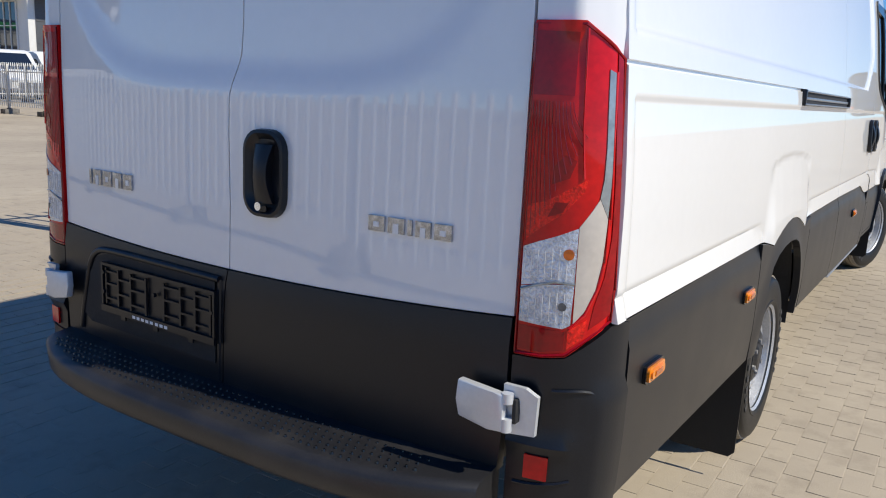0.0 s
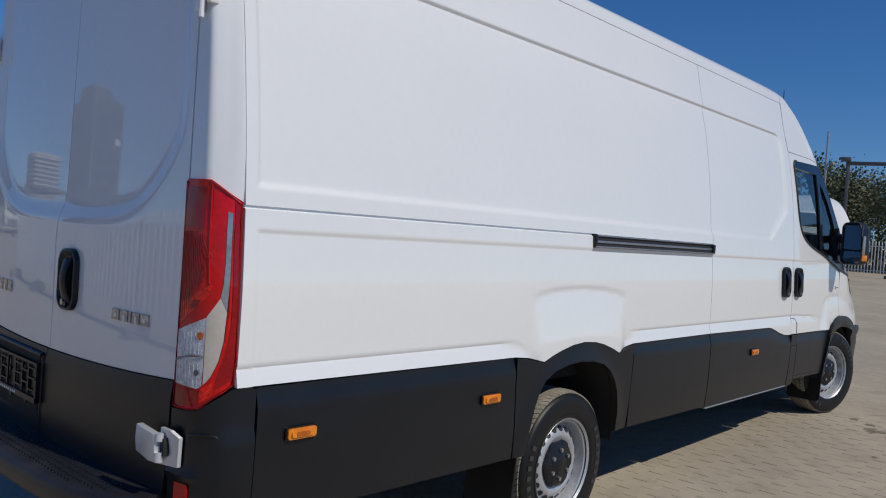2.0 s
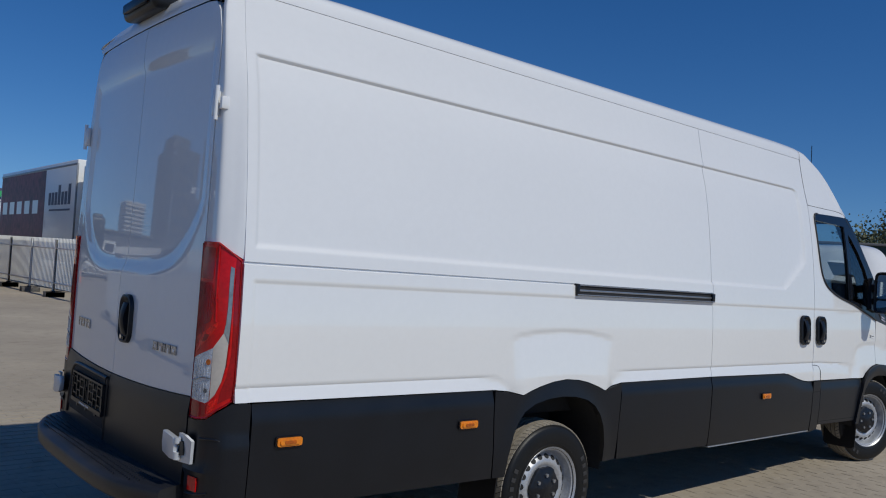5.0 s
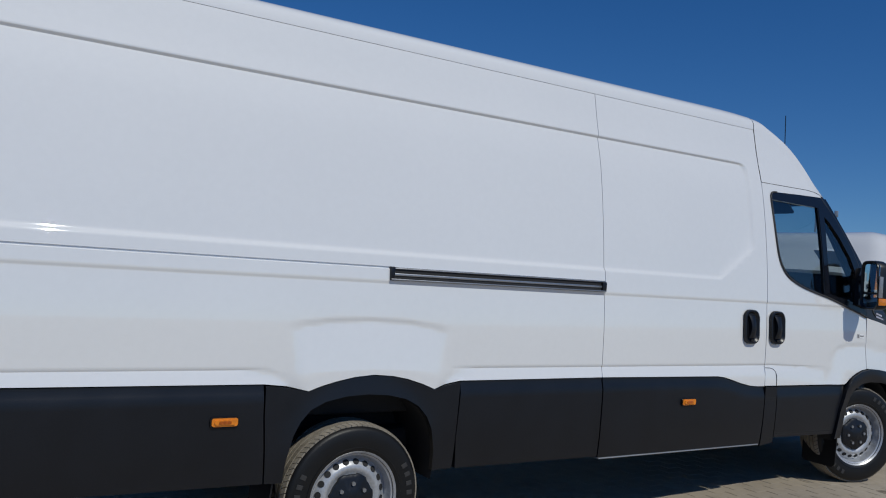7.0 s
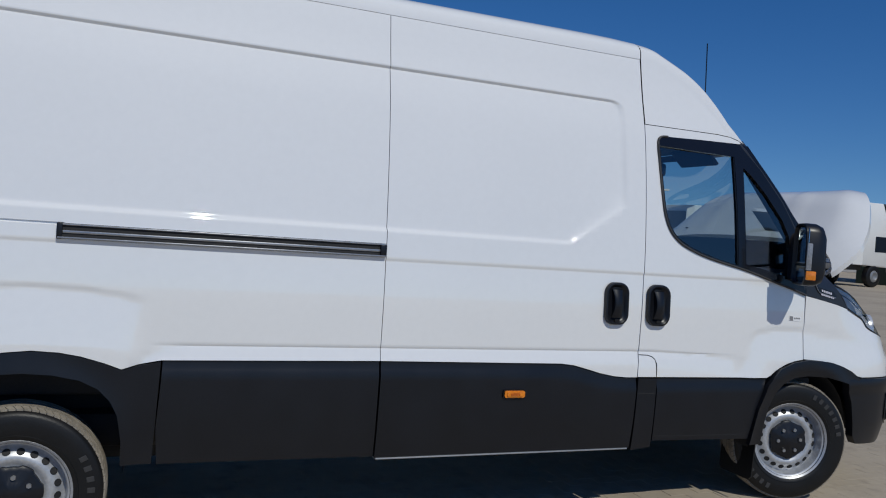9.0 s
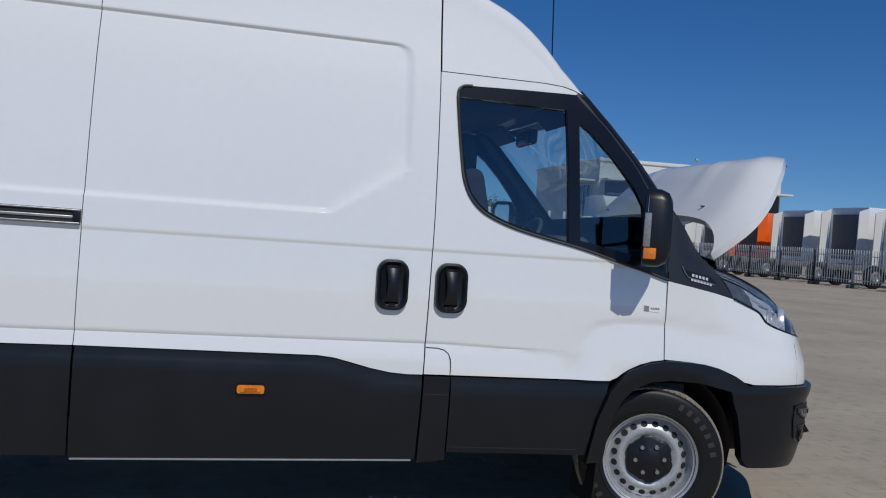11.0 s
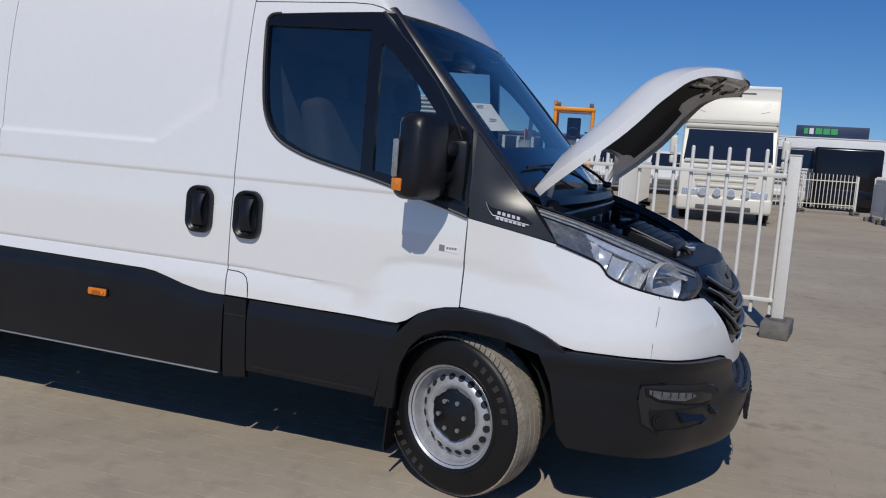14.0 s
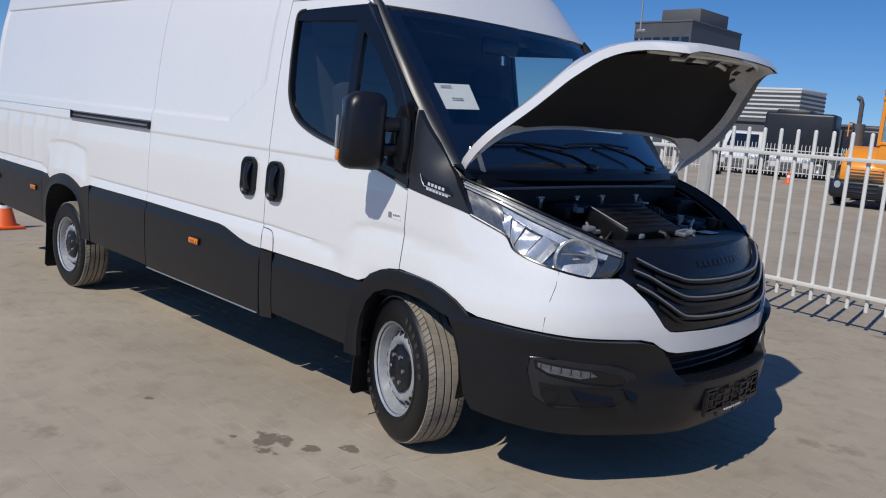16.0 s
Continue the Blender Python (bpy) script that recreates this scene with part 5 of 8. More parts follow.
# ---- wheels ----
def wheel_parts(parent, m):
    """A steel wheel on a dusty tyre; its outer face looks to -y."""
    root = new("wheel")
    root.parent = parent
    root.matrix_basis = m
    bm = start()
    lathe(bm, [(0.212, 0.095), (0.24, 0.108), (0.29, 0.1125), (0.325, 0.104), (0.336, 0.085), (0.337, 0.0), (0.336, -0.085), (0.325, -0.104), (0.315, -0.109), (0.29, -0.1125), (0.262, -0.112), (0.245, -0.110),
               (0.243, -0.113), (0.232, -0.111), (0.212, -0.095)], 72)
    for v in bm.verts:
        r = math.hypot(v.co.x, v.co.z)
        if r > 0.25:
            v.co.x *= 1 + 0.025 * (r - 0.25) / 0.095
            v.co.z *= 1 + 0.025 * (r - 0.25) / 0.095
    tyre = part("tyre", bm, RUBBER, root, "black tyre with dusty tread", smooth=50)
    bm = start()
    n = 76
    for i in range(n):
        for j, (y0, y1) in enumerate(((-0.091, -0.063), (-0.054, -0.022), (-0.013, 0.013), (0.022, 0.054), (0.063, 0.091))):
            a0 = 360 / n * (i + 0.04 + 0.18 * j)
            a1 = a0 + 360 / n * (0.86, 0.97, 0.985, 0.97, 0.86)[j]
            vs = []
            for a, r in ((a0, 0.338), (a0, 0.3535), (a1, 0.3535), (a1, 0.338)):
                for y in (y0, y1):
                    rr = r - (0.007 if (j == 0 and y == y0) or (j == 4 and y == y1) else 0.0)
                    a2 = a + 2.6 * (y - y0) / (y1 - y0) * (1, 0.4, 0, -0.4, -1)[j]
                    vs.append(bm.verts.new((rr * math.cos(radians(a2)), y, rr * math.sin(radians(a2)))))
            for f in ((0, 1, 3, 2), (2, 3, 5, 4), (4, 5, 7, 6), (0, 2, 4, 6), (1, 7, 5, 3)):
                bm.faces.new([vs[k] for k in f])
    part("tread", bm, TREAD, tyre, "grey dust on the tread", smooth=0)
    bm = start()
    box(bm, (0, -0.1135, 0.292), (0.022, 0.003, 0.03), 0.003)
    bar = part("sidewall_bar", bm, SEAL, tyre, smooth=0)
    for i in range(1, 14):
        again(bar, tyre, pose(0, 0, 0, 0, 9 * (i % 7 - 3) + 180 * (i // 7) + 27, 0))
    bm = start()
    lathe(bm, [(0.214, -0.098), (0.224, -0.106), (0.226, -0.104), (0.216, -0.092), (0.204, -0.088), (0.196, -0.05), (0.193, -0.036), (0.182, -0.04), (0.172, -0.052), (0.155, -0.066), (0.142, -0.072), (0.128, -0.070), (0.118, -0.062), (0.10, -0.058), (0.001, -0.055)], 60)
    rim = part("rim", bm, STEEL, root, "silver steel rim", smooth=40)
    bm = start()
    lathe(bm, [(0.194, -0.034), (0.19, 0.02), (0.196, 0.09), (0.21, 0.095)], 40)
    part("rim_barrel", bm, STEEL, rim, smooth=40)
    bm = start()
    c, nrm = Vector((0.166, -0.0575, 0)), Vector((0.62, -0.78, 0)).normalized()
    rod(bm, c - nrm * 0.01, c + nrm * 0.0025, 0.0158, 12)
    hole = part("rim_hole", bm, DARK, rim)
    for i in range(1, 20):
        again(hole, rim, pose(0, 0, 0, 0, 18 * i, 0))
    bm = start()
    o = []
    for k in range(48):
        a = 2 * math.pi * k / 48
        r = 0.111 + 0.004 * (1 if math.cos(6 * a) > 0 else -1)
        o.append((r * math.cos(a), r * math.sin(a)))
    rings = [[bm.verts.new((u * sc, y, v * sc)) for u, v in o] for sc, y in ((1.0, -0.058), (0.99, -0.076), (0.86, -0.084), (0.52, -0.084), (0.42, -0.092), (0.0001, -0.093))]
    for p, q in zip(rings, rings[1:]):
        for k in range(48):
            bm.faces.new((p[k], p[(k + 1) % 48], q[(k + 1) % 48], q[k]))
    bmesh.ops.remove_doubles(bm, verts=bm.verts, dist=1e-4)
    cover = part("hub_cover", bm, BLACK, root, "black hub cover with six nuts", smooth=40)
    bm = start()
    rod(bm, (0.059, -0.07, 0.034), (0.059, -0.094, 0.034), 0.0105, 6)
    nut = part("wheel_nut", bm, SILVER, cover, smooth=0)
    for i in range(1, 6):
        again(nut, cover, pose(0, 0, 0, 0, 60 * i, 0))
    return root


STEER = -17
w = wheel_parts(van, pose(6.078, -0.886, 0.330, 0, 25, STEER))


def wheel_copy(m):
    made = {}
    for o in (w, *w.children_recursive):
        made[o] = o.copy()
        scene.collection.objects.link(made[o])
        made[o].parent = made.get(o.parent, o.parent)
    made[w].matrix_basis = m
    return made[w]


wheel_copy(pose(1.978, -0.872, 0.236, 0, 61, 0))
wheel_copy(pose(6.078, 0.882, 0.330, 0, 40, 180 + STEER))
wheel_copy(pose(1.978, 0.872, 0.236, 0, 10, 180))

# wheel houses, mud flaps, underside
for cx, cz, y0, s in ((6.09, 0.40, 0.62, 1), (6.09, 0.40, 0.62, -1), (1.985, 0.40, 0.60, 1), (1.985, 0.40, 0.60, -1)):
    bm = start()
    rows = []
    R = 0.405 if cx > 3 else 0.435
    for k in range(15):
        a = radians(-15 + 210 * k / 14)
        rows.append([bm.verts.new((cx + R * math.cos(a) * (0.95 if cx < 3 else 0.93), -s * y, cz + R * 0.9 * math.sin(a))) for y in (0.985, y0)])
    for p, q in zip(rows, rows[1:]):
        bm.faces.new((p[0], p[1], q[1], q[0]))
    bm.faces.new([r[1] for r in rows])
    part("wheel_house", bm, DARK, van)
for x, s in ((5.735, 1), (5.735, -1), (1.53, 1), (1.53, -1)):
    bm = start()
    lean = 0.03 if x > 3 else 0.05
    foot = 0.115 if x > 3 else -0.035
    pts = [(0.0, 0.36), (0.0, foot + 0.02), (0.02, foot), (0.24, foot), (0.26, foot + 0.02), (0.26, 0.36)]
    slab(bm, pts, lambda u, v, d: Vector((x - (0.36 - v) * lean * 2 + d + 0.03, -s * (1.0 - u), v)), 0.008)
    part("mud_flap", bm, RUBBER, van, "black rubber mud flap")
bm = start()
box(bm, (3.3, 0, 0.42), (6.2, 1.40, 0.16), 0.03)
box(bm, (6.72, 0, 0.40), (0.7, 1.3, 0.22), 0.03)
for y in (-0.43, 0.43):
    box(bm, (3.2, y, 0.30), (6.3, 0.09, 0.14), 0.01)
for x0, x1 in ((0.2, 1.5), (2.52, 5.7)):
    box(bm, ((x0 + x1) / 2, -0.9, 0.43), (x1 - x0, 0.12, 0.12), 0.02)
    box(bm, ((x0 + x1) / 2, 0.9, 0.43), (x1 - x0, 0.12, 0.12), 0.02)
rod(bm, (1.978, -0.75, 0.236), (1.978, 0.75, 0.236), 0.06, 12)
rod(bm, (6.078, -0.75, 0.30), (6.078, 0.75, 0.30), 0.045, 12)
bmesh.ops.create_uvsphere(bm, u_segments=14, v_segments=10, radius=0.15, matrix=Matrix.Translation((1.978, 0, 0.236)))
rod(bm, (2.0, 0.05, 0.33), (5.4, 0.0, 0.40), 0.04, 10)
part("chassis", bm, DARK, van)
bm = start()
box(bm, (2.45, 0, 1.45), (4.55, 1.60, 1.7), 0.02)
part("cargo_box_lining", bm, DARK, van)

# ---- rear doors ----
SEAM = [(0.045, 0.43), (0.042, 0.60), (0.032, 0.78), (0.028, 0.95), (0.032, 1.13), (0.030, 1.22), (0.0, 1.33), (-0.006, 1.40), (-0.006, 2.405)]


def seam_y(z):
    return float(np.interp(z, [p[1] for p in SEAM], [p[0] for p in SEAM]))


def line_z(y):
    return 0.766 + 0.027 * (y / 0.82) ** 2


def rear_relief(u, v):
    foot = 1.235 + 0.30 * (min(abs(u), 0.78) / 0.76) ** 5
    d = min((v - foot) / 0.085, (2.24 - v) / 0.06, (door_edge(v) - 0.032 - abs(u)) / 0.05)
    return -0.013 * step01(d)


REAR_V = [0.82, 0.86, 0.9, 1.0, 1.1, 1.18, 1.2, 1.22, 1.235, 1.25, 1.265, 1.28, 1.295, 1.31, 1.325, 1.34, 1.36, 1.38, 1.40, 1.43, 1.46, 1.5, 1.54, 1.58, 1.62, 1.8, 2.0, 2.1, 2.14, 2.16, 2.18, 2.2, 2.22, 2.26, 2.3, 2.35]
doors = {}
for s in (1, -1):
    e = 0.002
    zs = [0.80, 0.95, 1.13, 1.22, 1.33, 1.40, 1.9, 2.405]
    inner_e = [(seam_y(z) - s * e, z) for z in zs]
    outer_e = [(-s * (door_edge(z) - 0.002), z) for z in (2.405, 2.27, 2.2, 2.12, 2.0, 1.8, 1.6, 1.46, 1.41, 1.37, 1.1, 0.8)]
    ys = [inner_e[0][0] + (-s * 0.812 - inner_e[0][0]) * k / 8 for k in range(9)]
    foot = [(y, line_z(y) + 0.003) for y in ys]
    corner_r = [(-s * 0.64, 2.405), (-s * 0.71, 2.395), (-s * 0.757, 2.35)]
    outline = [(y, z) for y, z in foot[::-1]] + [p for p in inner_e if p[1] > 0.81] + corner_r + [p for p in outer_e if 0.81 < p[1] < 2.3]
    d = part("rear_door", sheet(outline, on_rear, [-s * u for u in (0.06, 0.12, 0.2, 0.28, 0.36, 0.43, 0.5, 0.55, 0.6, 0.64, 0.67, 0.70, 0.72, 0.735, 0.75, 0.77, 0.79, 0.81)], REAR_V, rim=0.03, relief=rear_relief), WHITE, van, "glossy white rear door", smooth=50)
    low = [(y, line_z(y)) for y in ys] + [(-s * 0.812, 0.6), (-s * 0.80, 0.44)] + [(seam_y(z) - s * e, z) for z in (0.43, 0.60)]
    part("door_cladding", sheet(low, on_rear, [-s * u for u in spread(0.05, 0.8, 0.1)], spread(0.45, 0.78, 0.05), rim=0.03, relief=lambda u, v: 0.006 + 0.008 * step01((line_z(u) - v) / 0.05)), BLACK, d, "black plastic lower door panel", smooth=50)
    doors[s] = d

grip(doors[1], lambda u, v, d: on_rear(-0.107 + u * -1, 1.037 + v, d - 0.001), 0.145, 0.222, lock=(-0.012, -0.083))


def letters(parent, y0, y1, z0, z1, widths):
    """Chrome emblem letters, drawn as plain blocks."""
    tot, y = sum(widths) + 0.22 * (len(widths) - 1), 0.0
    k = (y1 - y0) / tot
    for i, wd in enumerate(widths):
        a, b = y0 + y * k, y0 + (y + wd) * k
        bm = start()
        slab(bm, [(a, z0), (b, z0), (b, z1), (a, z1)], lambda u, v, d: on_rear(u, v, d - 0.001), -0.005)
        o = part("emblem", bm, EMBLEM, parent, "chrome emblem block", smooth=0)
        if wd > 0.5:
            c, q = (a + b) / 2, (b - a) * 0.17
            bm = start()
            slab(bm, [(c - q, z0 + (z1 - z0) * (0.0 if i % 2 else 0.28)), (c + q, z0 + (z1 - z0) * (0.0 if i % 2 else 0.28)), (c + q, z0 + (z1 - z0) * 0.62), (c - q, z0 + (z1 - z0) * 0.62)], lambda u, v, d: on_rear(u, v, d - 0.0062), -0.0006)
            part("emblem_bar", bm, WHITE, o, smooth=0)
        y += wd + 0.22


letters(doors[-1], 0.665, 0.445, 0.935, 0.98, [0.25, 1, 1, 1, 1])
letters(doors[1], -0.432, -0.655, 0.936, 0.972, [1, 1, 0.25, 0.9, 1])
# number plate recess on the left door
bm = start()
slab(bm, [(0.07, 0.735), (0.55, 0.735), (0.62, 0.715), (0.66, 0.66), (0.70, 0.52), (0.66, 0.50), (0.07, 0.50)], lambda u, v, d: on_rear(u, v, d - 0.016), -0.002)
part("plate_recess", bm, DARK, doors[-1])
bm = start()
tube(bm, [on_rear(u, v, -0.014) for u, v, _ in smooth_pts([(0.055, 0.738), (0.3, 0.742), (0.54, 0.742), (0.62, 0.73), (0.662, 0.685), (0.69, 0.60), (0.71, 0.52), (0.72, 0.47)], 4)], 0.010, 8)
part("recess_edge", bm, BLACK, doors[-1], "rounded edge of the plate recess", smooth=50)
bm = start()
tube(bm, [on_rear(u, v, -0.012) for u, v in ((0.055, 0.738), (0.058, 0.60), (0.06, 0.45))], 0.007, 6)
part("recess_edge", bm, BLACK, doors[-1])
plate_holder(doors[-1], lambda u, v, d: on_rear(0.315 + u, 0.632 + v, -0.018 - d * -1), 0.52, 0.15)
for s in (1, -1):
    for z, kind in ((0.607, 0), (1.955, 1)):
        bm = start()
        if kind == 0:
            slab(bm, [(s * a, z + b) for a, b in ((-0.722, 0.047), (-0.815, 0.036), (-0.835, 0.036), (-0.835, -0.047), (-0.80, -0.05), (-0.727, -0.036), (-0.718, 0.0))], lambda u, v, d: Vector((-0.018 - d - 0.05 * max(0, 0.8 - abs(u)) * 0.2, u, v)), 0.022)
            bmesh.ops.bevel(bm, geom=bm.edges[:], offset=0.004, segments=2, affect="EDGES", profile=0.5)
            rod(bm, (-0.026, -s * 0.838, z - 0.047), (-0.026, -s * 0.838, z - 0.018), 0.013, 12)
            rod(bm, (-0.026, -s * 0.838, z + 0.016), (-0.026, -s * 0.838, z + 0.038), 0.013, 12)
            slab(bm, [(s * a, z + b) for a, b in ((-0.822, 0.052), (-0.873, 0.052), (-0.893, 0.03), (-0.89, -0.058), (-0.822, -0.058))], lambda u, v, d: Vector((0.010 + (0.02 if abs(u) > 0.88 else 0.0) - d - 0.012, u, v)), 0.012)
        else:
            x = rear_x(0.8, z)
            box(bm, (x - 0.012, -s * 0.822, z), (0.026, 0.028, 0.10), 0.006)
            rod(bm, (x - 0.018, -s * 0.842, z - 0.068), (x - 0.018, -s * 0.842, z + 0.068), 0.009, 10)
            box(bm, (x + 0.004, -s * 0.866, z), (0.032, 0.022, 0.05), 0.004)
        hg = part("hinge", bm, WHITE if kind else HINGE, doors[s], "white door hinge" if kind else "large silver-white door hinge")
        if kind == 0:
            bm = start()
            box(bm, (-0.012, -s * 0.853, z - 0.002), (0.022, 0.010, 0.055), 0.003)
            part("hinge_slot", bm, DARK, hg)

# ---- rear corners, lamps, bumper, spoiler ----
UE = float(np.interp(0.183, [c.x for c in CORNER], CORNER_S))
u_flank = float(np.interp(0.122, [c.x for c in CORNER], CORNER_S))
for s in (1, -1):
    def C(u, v, d, s=s):
        p = on_corner(u, v, d)
        return Vector((p.x, p.y * s, p.z))
    post = [(0.0, 1.408), (0.115, 1.406), (0.165, 1.374), (u_flank, 1.347), (u_flank + 0.003, 1.42), (u_flank + 0.001, 1.6), (u_flank, 2.0), (u_flank + 0.004, 2.44), (0.06, 2.44), (0.0, 2.42)]
    part("corner_pillar", sheet(post, C, [0.03, 0.06] + spread(0.075, u_flank, 0.008), spread(1.4, 2.44, 0.08), rim=0.02), WHITE, van, smooth=50)
    lampo = [(0.002, 0.717), (0.06, 0.719), (0.11, 0.727), (0.15, 0.762), (u_flank - 0.01, 0.80), (u_flank - 0.004, 0.87), (u_flank - 0.004, 1.345), (0.17, 1.372), (0.115, 1.4065), (0.002, 1.4065)]
    us, vs = spread(0.0, u_flank, 0.015), spread(0.73, 1.4, 0.04)
    tl = part("tail_lamp", sheet(lampo, lambda u, v, d: C(u, v, d - 0.008), us, vs, rim=0.05, relief=lambda u, v: -0.006 * step01((u - u_flank + 0.03) / 0.03)), REDLENS, van, "red and clear tail lamp", smooth=50)

    def piece(name, outline, mat, e, label=""):
        outline = [(u * (u_flank / 0.21), v) for u, v in outline]
        return part(name, sheet(outline, lambda u, v, d: C(u, v, d - e), us, vs, rim=0.003), mat, tl, label, smooth=50)
    edge = [(0.004, 0.722), (0.062, 0.724), (0.108, 0.733), (0.146, 0.766), (0.198, 0.804), (0.204, 0.87), (0.204, 1.338), (0.168, 1.366), (0.114, 1.400), (0.004, 1.400)]
    k = u_flank / 0.21
    bm = start()
    tube(bm, [C(u * k, v, -0.0095) for u, v in edge + edge[:1]], 0.0035, 5)
    part("lens_rim", bm, DEEPRED, tl)
    piece("upper_lens", [(0.008, 1.262), (0.098, 1.262), (0.103, 1.384), (0.008, 1.386)], DEEPRED, 0.0095, "smooth deep red upper lens")
    piece("outer_lens", [(0.150, 0.79), (0.196, 0.82), (0.2, 0.88), (0.2, 1.335), (0.186, 1.347), (0.186, 0.98), (0.176, 0.90), (0.158, 0.84)], DEEPRED, 0.0095, "deep red side lens")
    piece("lower_lens", [(0.008, 0.730), (0.060, 0.732), (0.104, 0.742), (0.104, 0.782), (0.008, 0.784)], DEEPRED, 0.0095)
    piece("lower_lens", [(0.110, 0.745), (0.140, 0.770), (0.146, 0.81), (0.13, 0.80), (0.110, 0.786)], GLOWRED, 0.0095)
    # glints and inner shading of the lens, painted as brighter and deeper red patches
    piece("bright_facet", [(0.010, 0.966), (0.045, 0.996), (0.09, 1.03), (0.125, 1.075), (0.13, 1.10), (0.09, 1.075), (0.05, 1.05), (0.010, 1.04)], GLOWRED, 0.0092, "brighter ribbed red patch painted for glints in the lens")
    piece("lens_shade", [(0.06, 1.085), (0.095, 1.10), (0.108, 1.135), (0.085, 1.145), (0.062, 1.12)], DEEPRED, 0.0096)
    piece("lens_shade", [(0.055, 1.018), (0.085, 1.03), (0.095, 1.05), (0.07, 1.05)], DEEPRED, 0.0098)
    cell = piece("reversing_lens", [(0.008, 0.792), (0.10, 0.788), (0.114, 0.797), (0.1165, 0.884), (0.06, 0.878), (0.008, 0.868)], CLEARLENS, 0.0100, "clear ribbed reversing lens")
    cell2 = piece("indicator_lens", [(0.008, 0.870), (0.06, 0.880), (0.1165, 0.886), (0.1175, 1.000), (0.08, 0.982), (0.04, 0.966), (0.008, 0.952)], CLEARLENS, 0.0100, "clear ribbed indicator lens")
    sweep = piece("reflector_sweep", [(0.1185, 0.80), (0.138, 0.826), (0.158, 0.875), (0.168, 0.93), (0.173, 1.02), (0.155, 1.06), (0.14, 1.035), (0.1185, 1.002)], BEIGE, 0.0101, "cream sweeping reflector")
    piece("reflector_blade", [(0.173, 1.022), (0.178, 1.12), (0.181, 1.31), (0.167, 1.316), (0.165, 1.16), (0.161, 1.10), (0.155, 1.062)], GREYSILVER, 0.0101, "grey upright reflector blade")
    bm = start()
    tube(bm, [C(u * k, v, -0.0108) for u, v in ((0.112, 0.79), (0.14, 0.822), (0.161, 0.875), (0.171, 0.93), (0.177, 1.02), (0.184, 1.312))], 0.0028, 5)
    part("sweep_rim", bm, REDLENS, sweep)
    for cc, v0, v1 in ((cell, 0.80, 0.868), (cell2, 0.89, 0.965)):
        for q in range(7):
            ribs = start()
            u = 0.014 + 0.0145 * q
            tube(ribs, [C(u, v0 + (v1 - v0) * t, -0.0105) for t in (0, 0.3, 0.6, 0.93 - 0.03 * (7 - q) * (cc is cell2))], 0.0009, 4)
            part("lens_rib", ribs, REFLECTOR, cc)
    div = start()
    tube(div, [C(u * k, v, -0.0105) for u, v in ((0.008, 0.862), (0.04, 0.874), (0.08, 0.886), (0.117, 0.884))], 0.003, 5)
    part("cell_divider", div, GREYSILVER, cell)
    bulb = start()
    c, n = C(0.104, 0.945, -0.0105), (C(0.104, 0.945, -0.1) - C(0.104, 0.945, 0)).normalized()
    rod(bulb, c, c + n * 0.002, 0.0115, 12)
    part("bulb", bulb, DEEPAMBER, cell2, "amber bulb behind the clear lens")
    bulb = start()
    c, n = C(0.098, 0.835, -0.0105), (C(0.098, 0.835, -0.1) - C(0.098, 0.835, 0)).normalized()
    rod(bulb, c, c + n * 0.002, 0.009, 12)
    part("bulb", bulb, LAMPGREY, cell, "grey bulb behind the clear lens")
    for q in range(13):
        ribs = start()
        u = 0.010 + 0.0072 * q
        tube(ribs, [C((u + 0.030 * t * t * (q / 12)) * k, 1.25 - (0.285 - 0.018 * q) * t, -0.0095) for t in (0.0, 0.25, 0.5, 0.75, 1.0)], 0.0008, 4)
        part("lens_line", ribs, LENSLINE, tl)
    bm = start()
    tube(bm, [C(u * k, v, -0.0092) for u, v in ((0.118, 1.392), (0.118, 1.2), (0.122, 1.1))], 0.003, 5)
    part("lens_ridge", bm, REDLENS, tl)
    corner = [(0.0, 0.30), (0.1, 0.298), (UE, 0.36), (UE, 0.79), (u_flank + 0.02, 0.797), (u_flank - 0.01, 0.792), (0.15, 0.755), (0.11, 0.725), (0.06, 0.717), (0.0, 0.715)]
    cb = part("bumper_corner", sheet(corner, lambda u, v, d: C(u, v, d - 0.012), spread(0, UE, 0.02), spread(0.3, 0.78, 0.03), rim=0.05,
                                    relief=lambda u, v: 0.012 * step01((0.54 - v) / 0.012) * step01((v - 0.515) / 0.008) * step01((0.16 - u) / 0.02) + 0.010 * step01((u - 0.165) / 0.012) * step01((0.66 - v) / 0.02)), BLACK, van, "black plastic rear corner", smooth=45)
    bm = start()
    slab(bm, [(0.045, 0.448), (0.095, 0.448), (0.095, 0.502), (0.045, 0.502)], lambda u, v, d: C(u, v, d - 0.013), -0.006)
    part("rear_reflector", bm, REDLENS, cb, "small red reflector")
    bm = start()
    tube(bm, [C(u, v, -0.0135) for u, v, _ in smooth_pts([(0.09, 0.652), (0.15, 0.655), (0.185, 0.64), (0.196, 0.60), (0.20, 0.45), (0.205, 0.345)], 4)], 0.0045, 6)
    part("corner_moulding", bm, BLACK, cb)
    for z in (0.525, 0.43):
        bm = start()
        tube(bm, [C(u, z + 0.01 * (u / 0.1) ** 2, -0.013) for u in (0.02, 0.05, 0.08, 0.11, 0.14)], 0.004, 5)
        part("bumper_rib", bm, BLACK, cb)


def step_edge(y):
    return -0.205 + 0.135 * (abs(y) / 0.80) ** 4


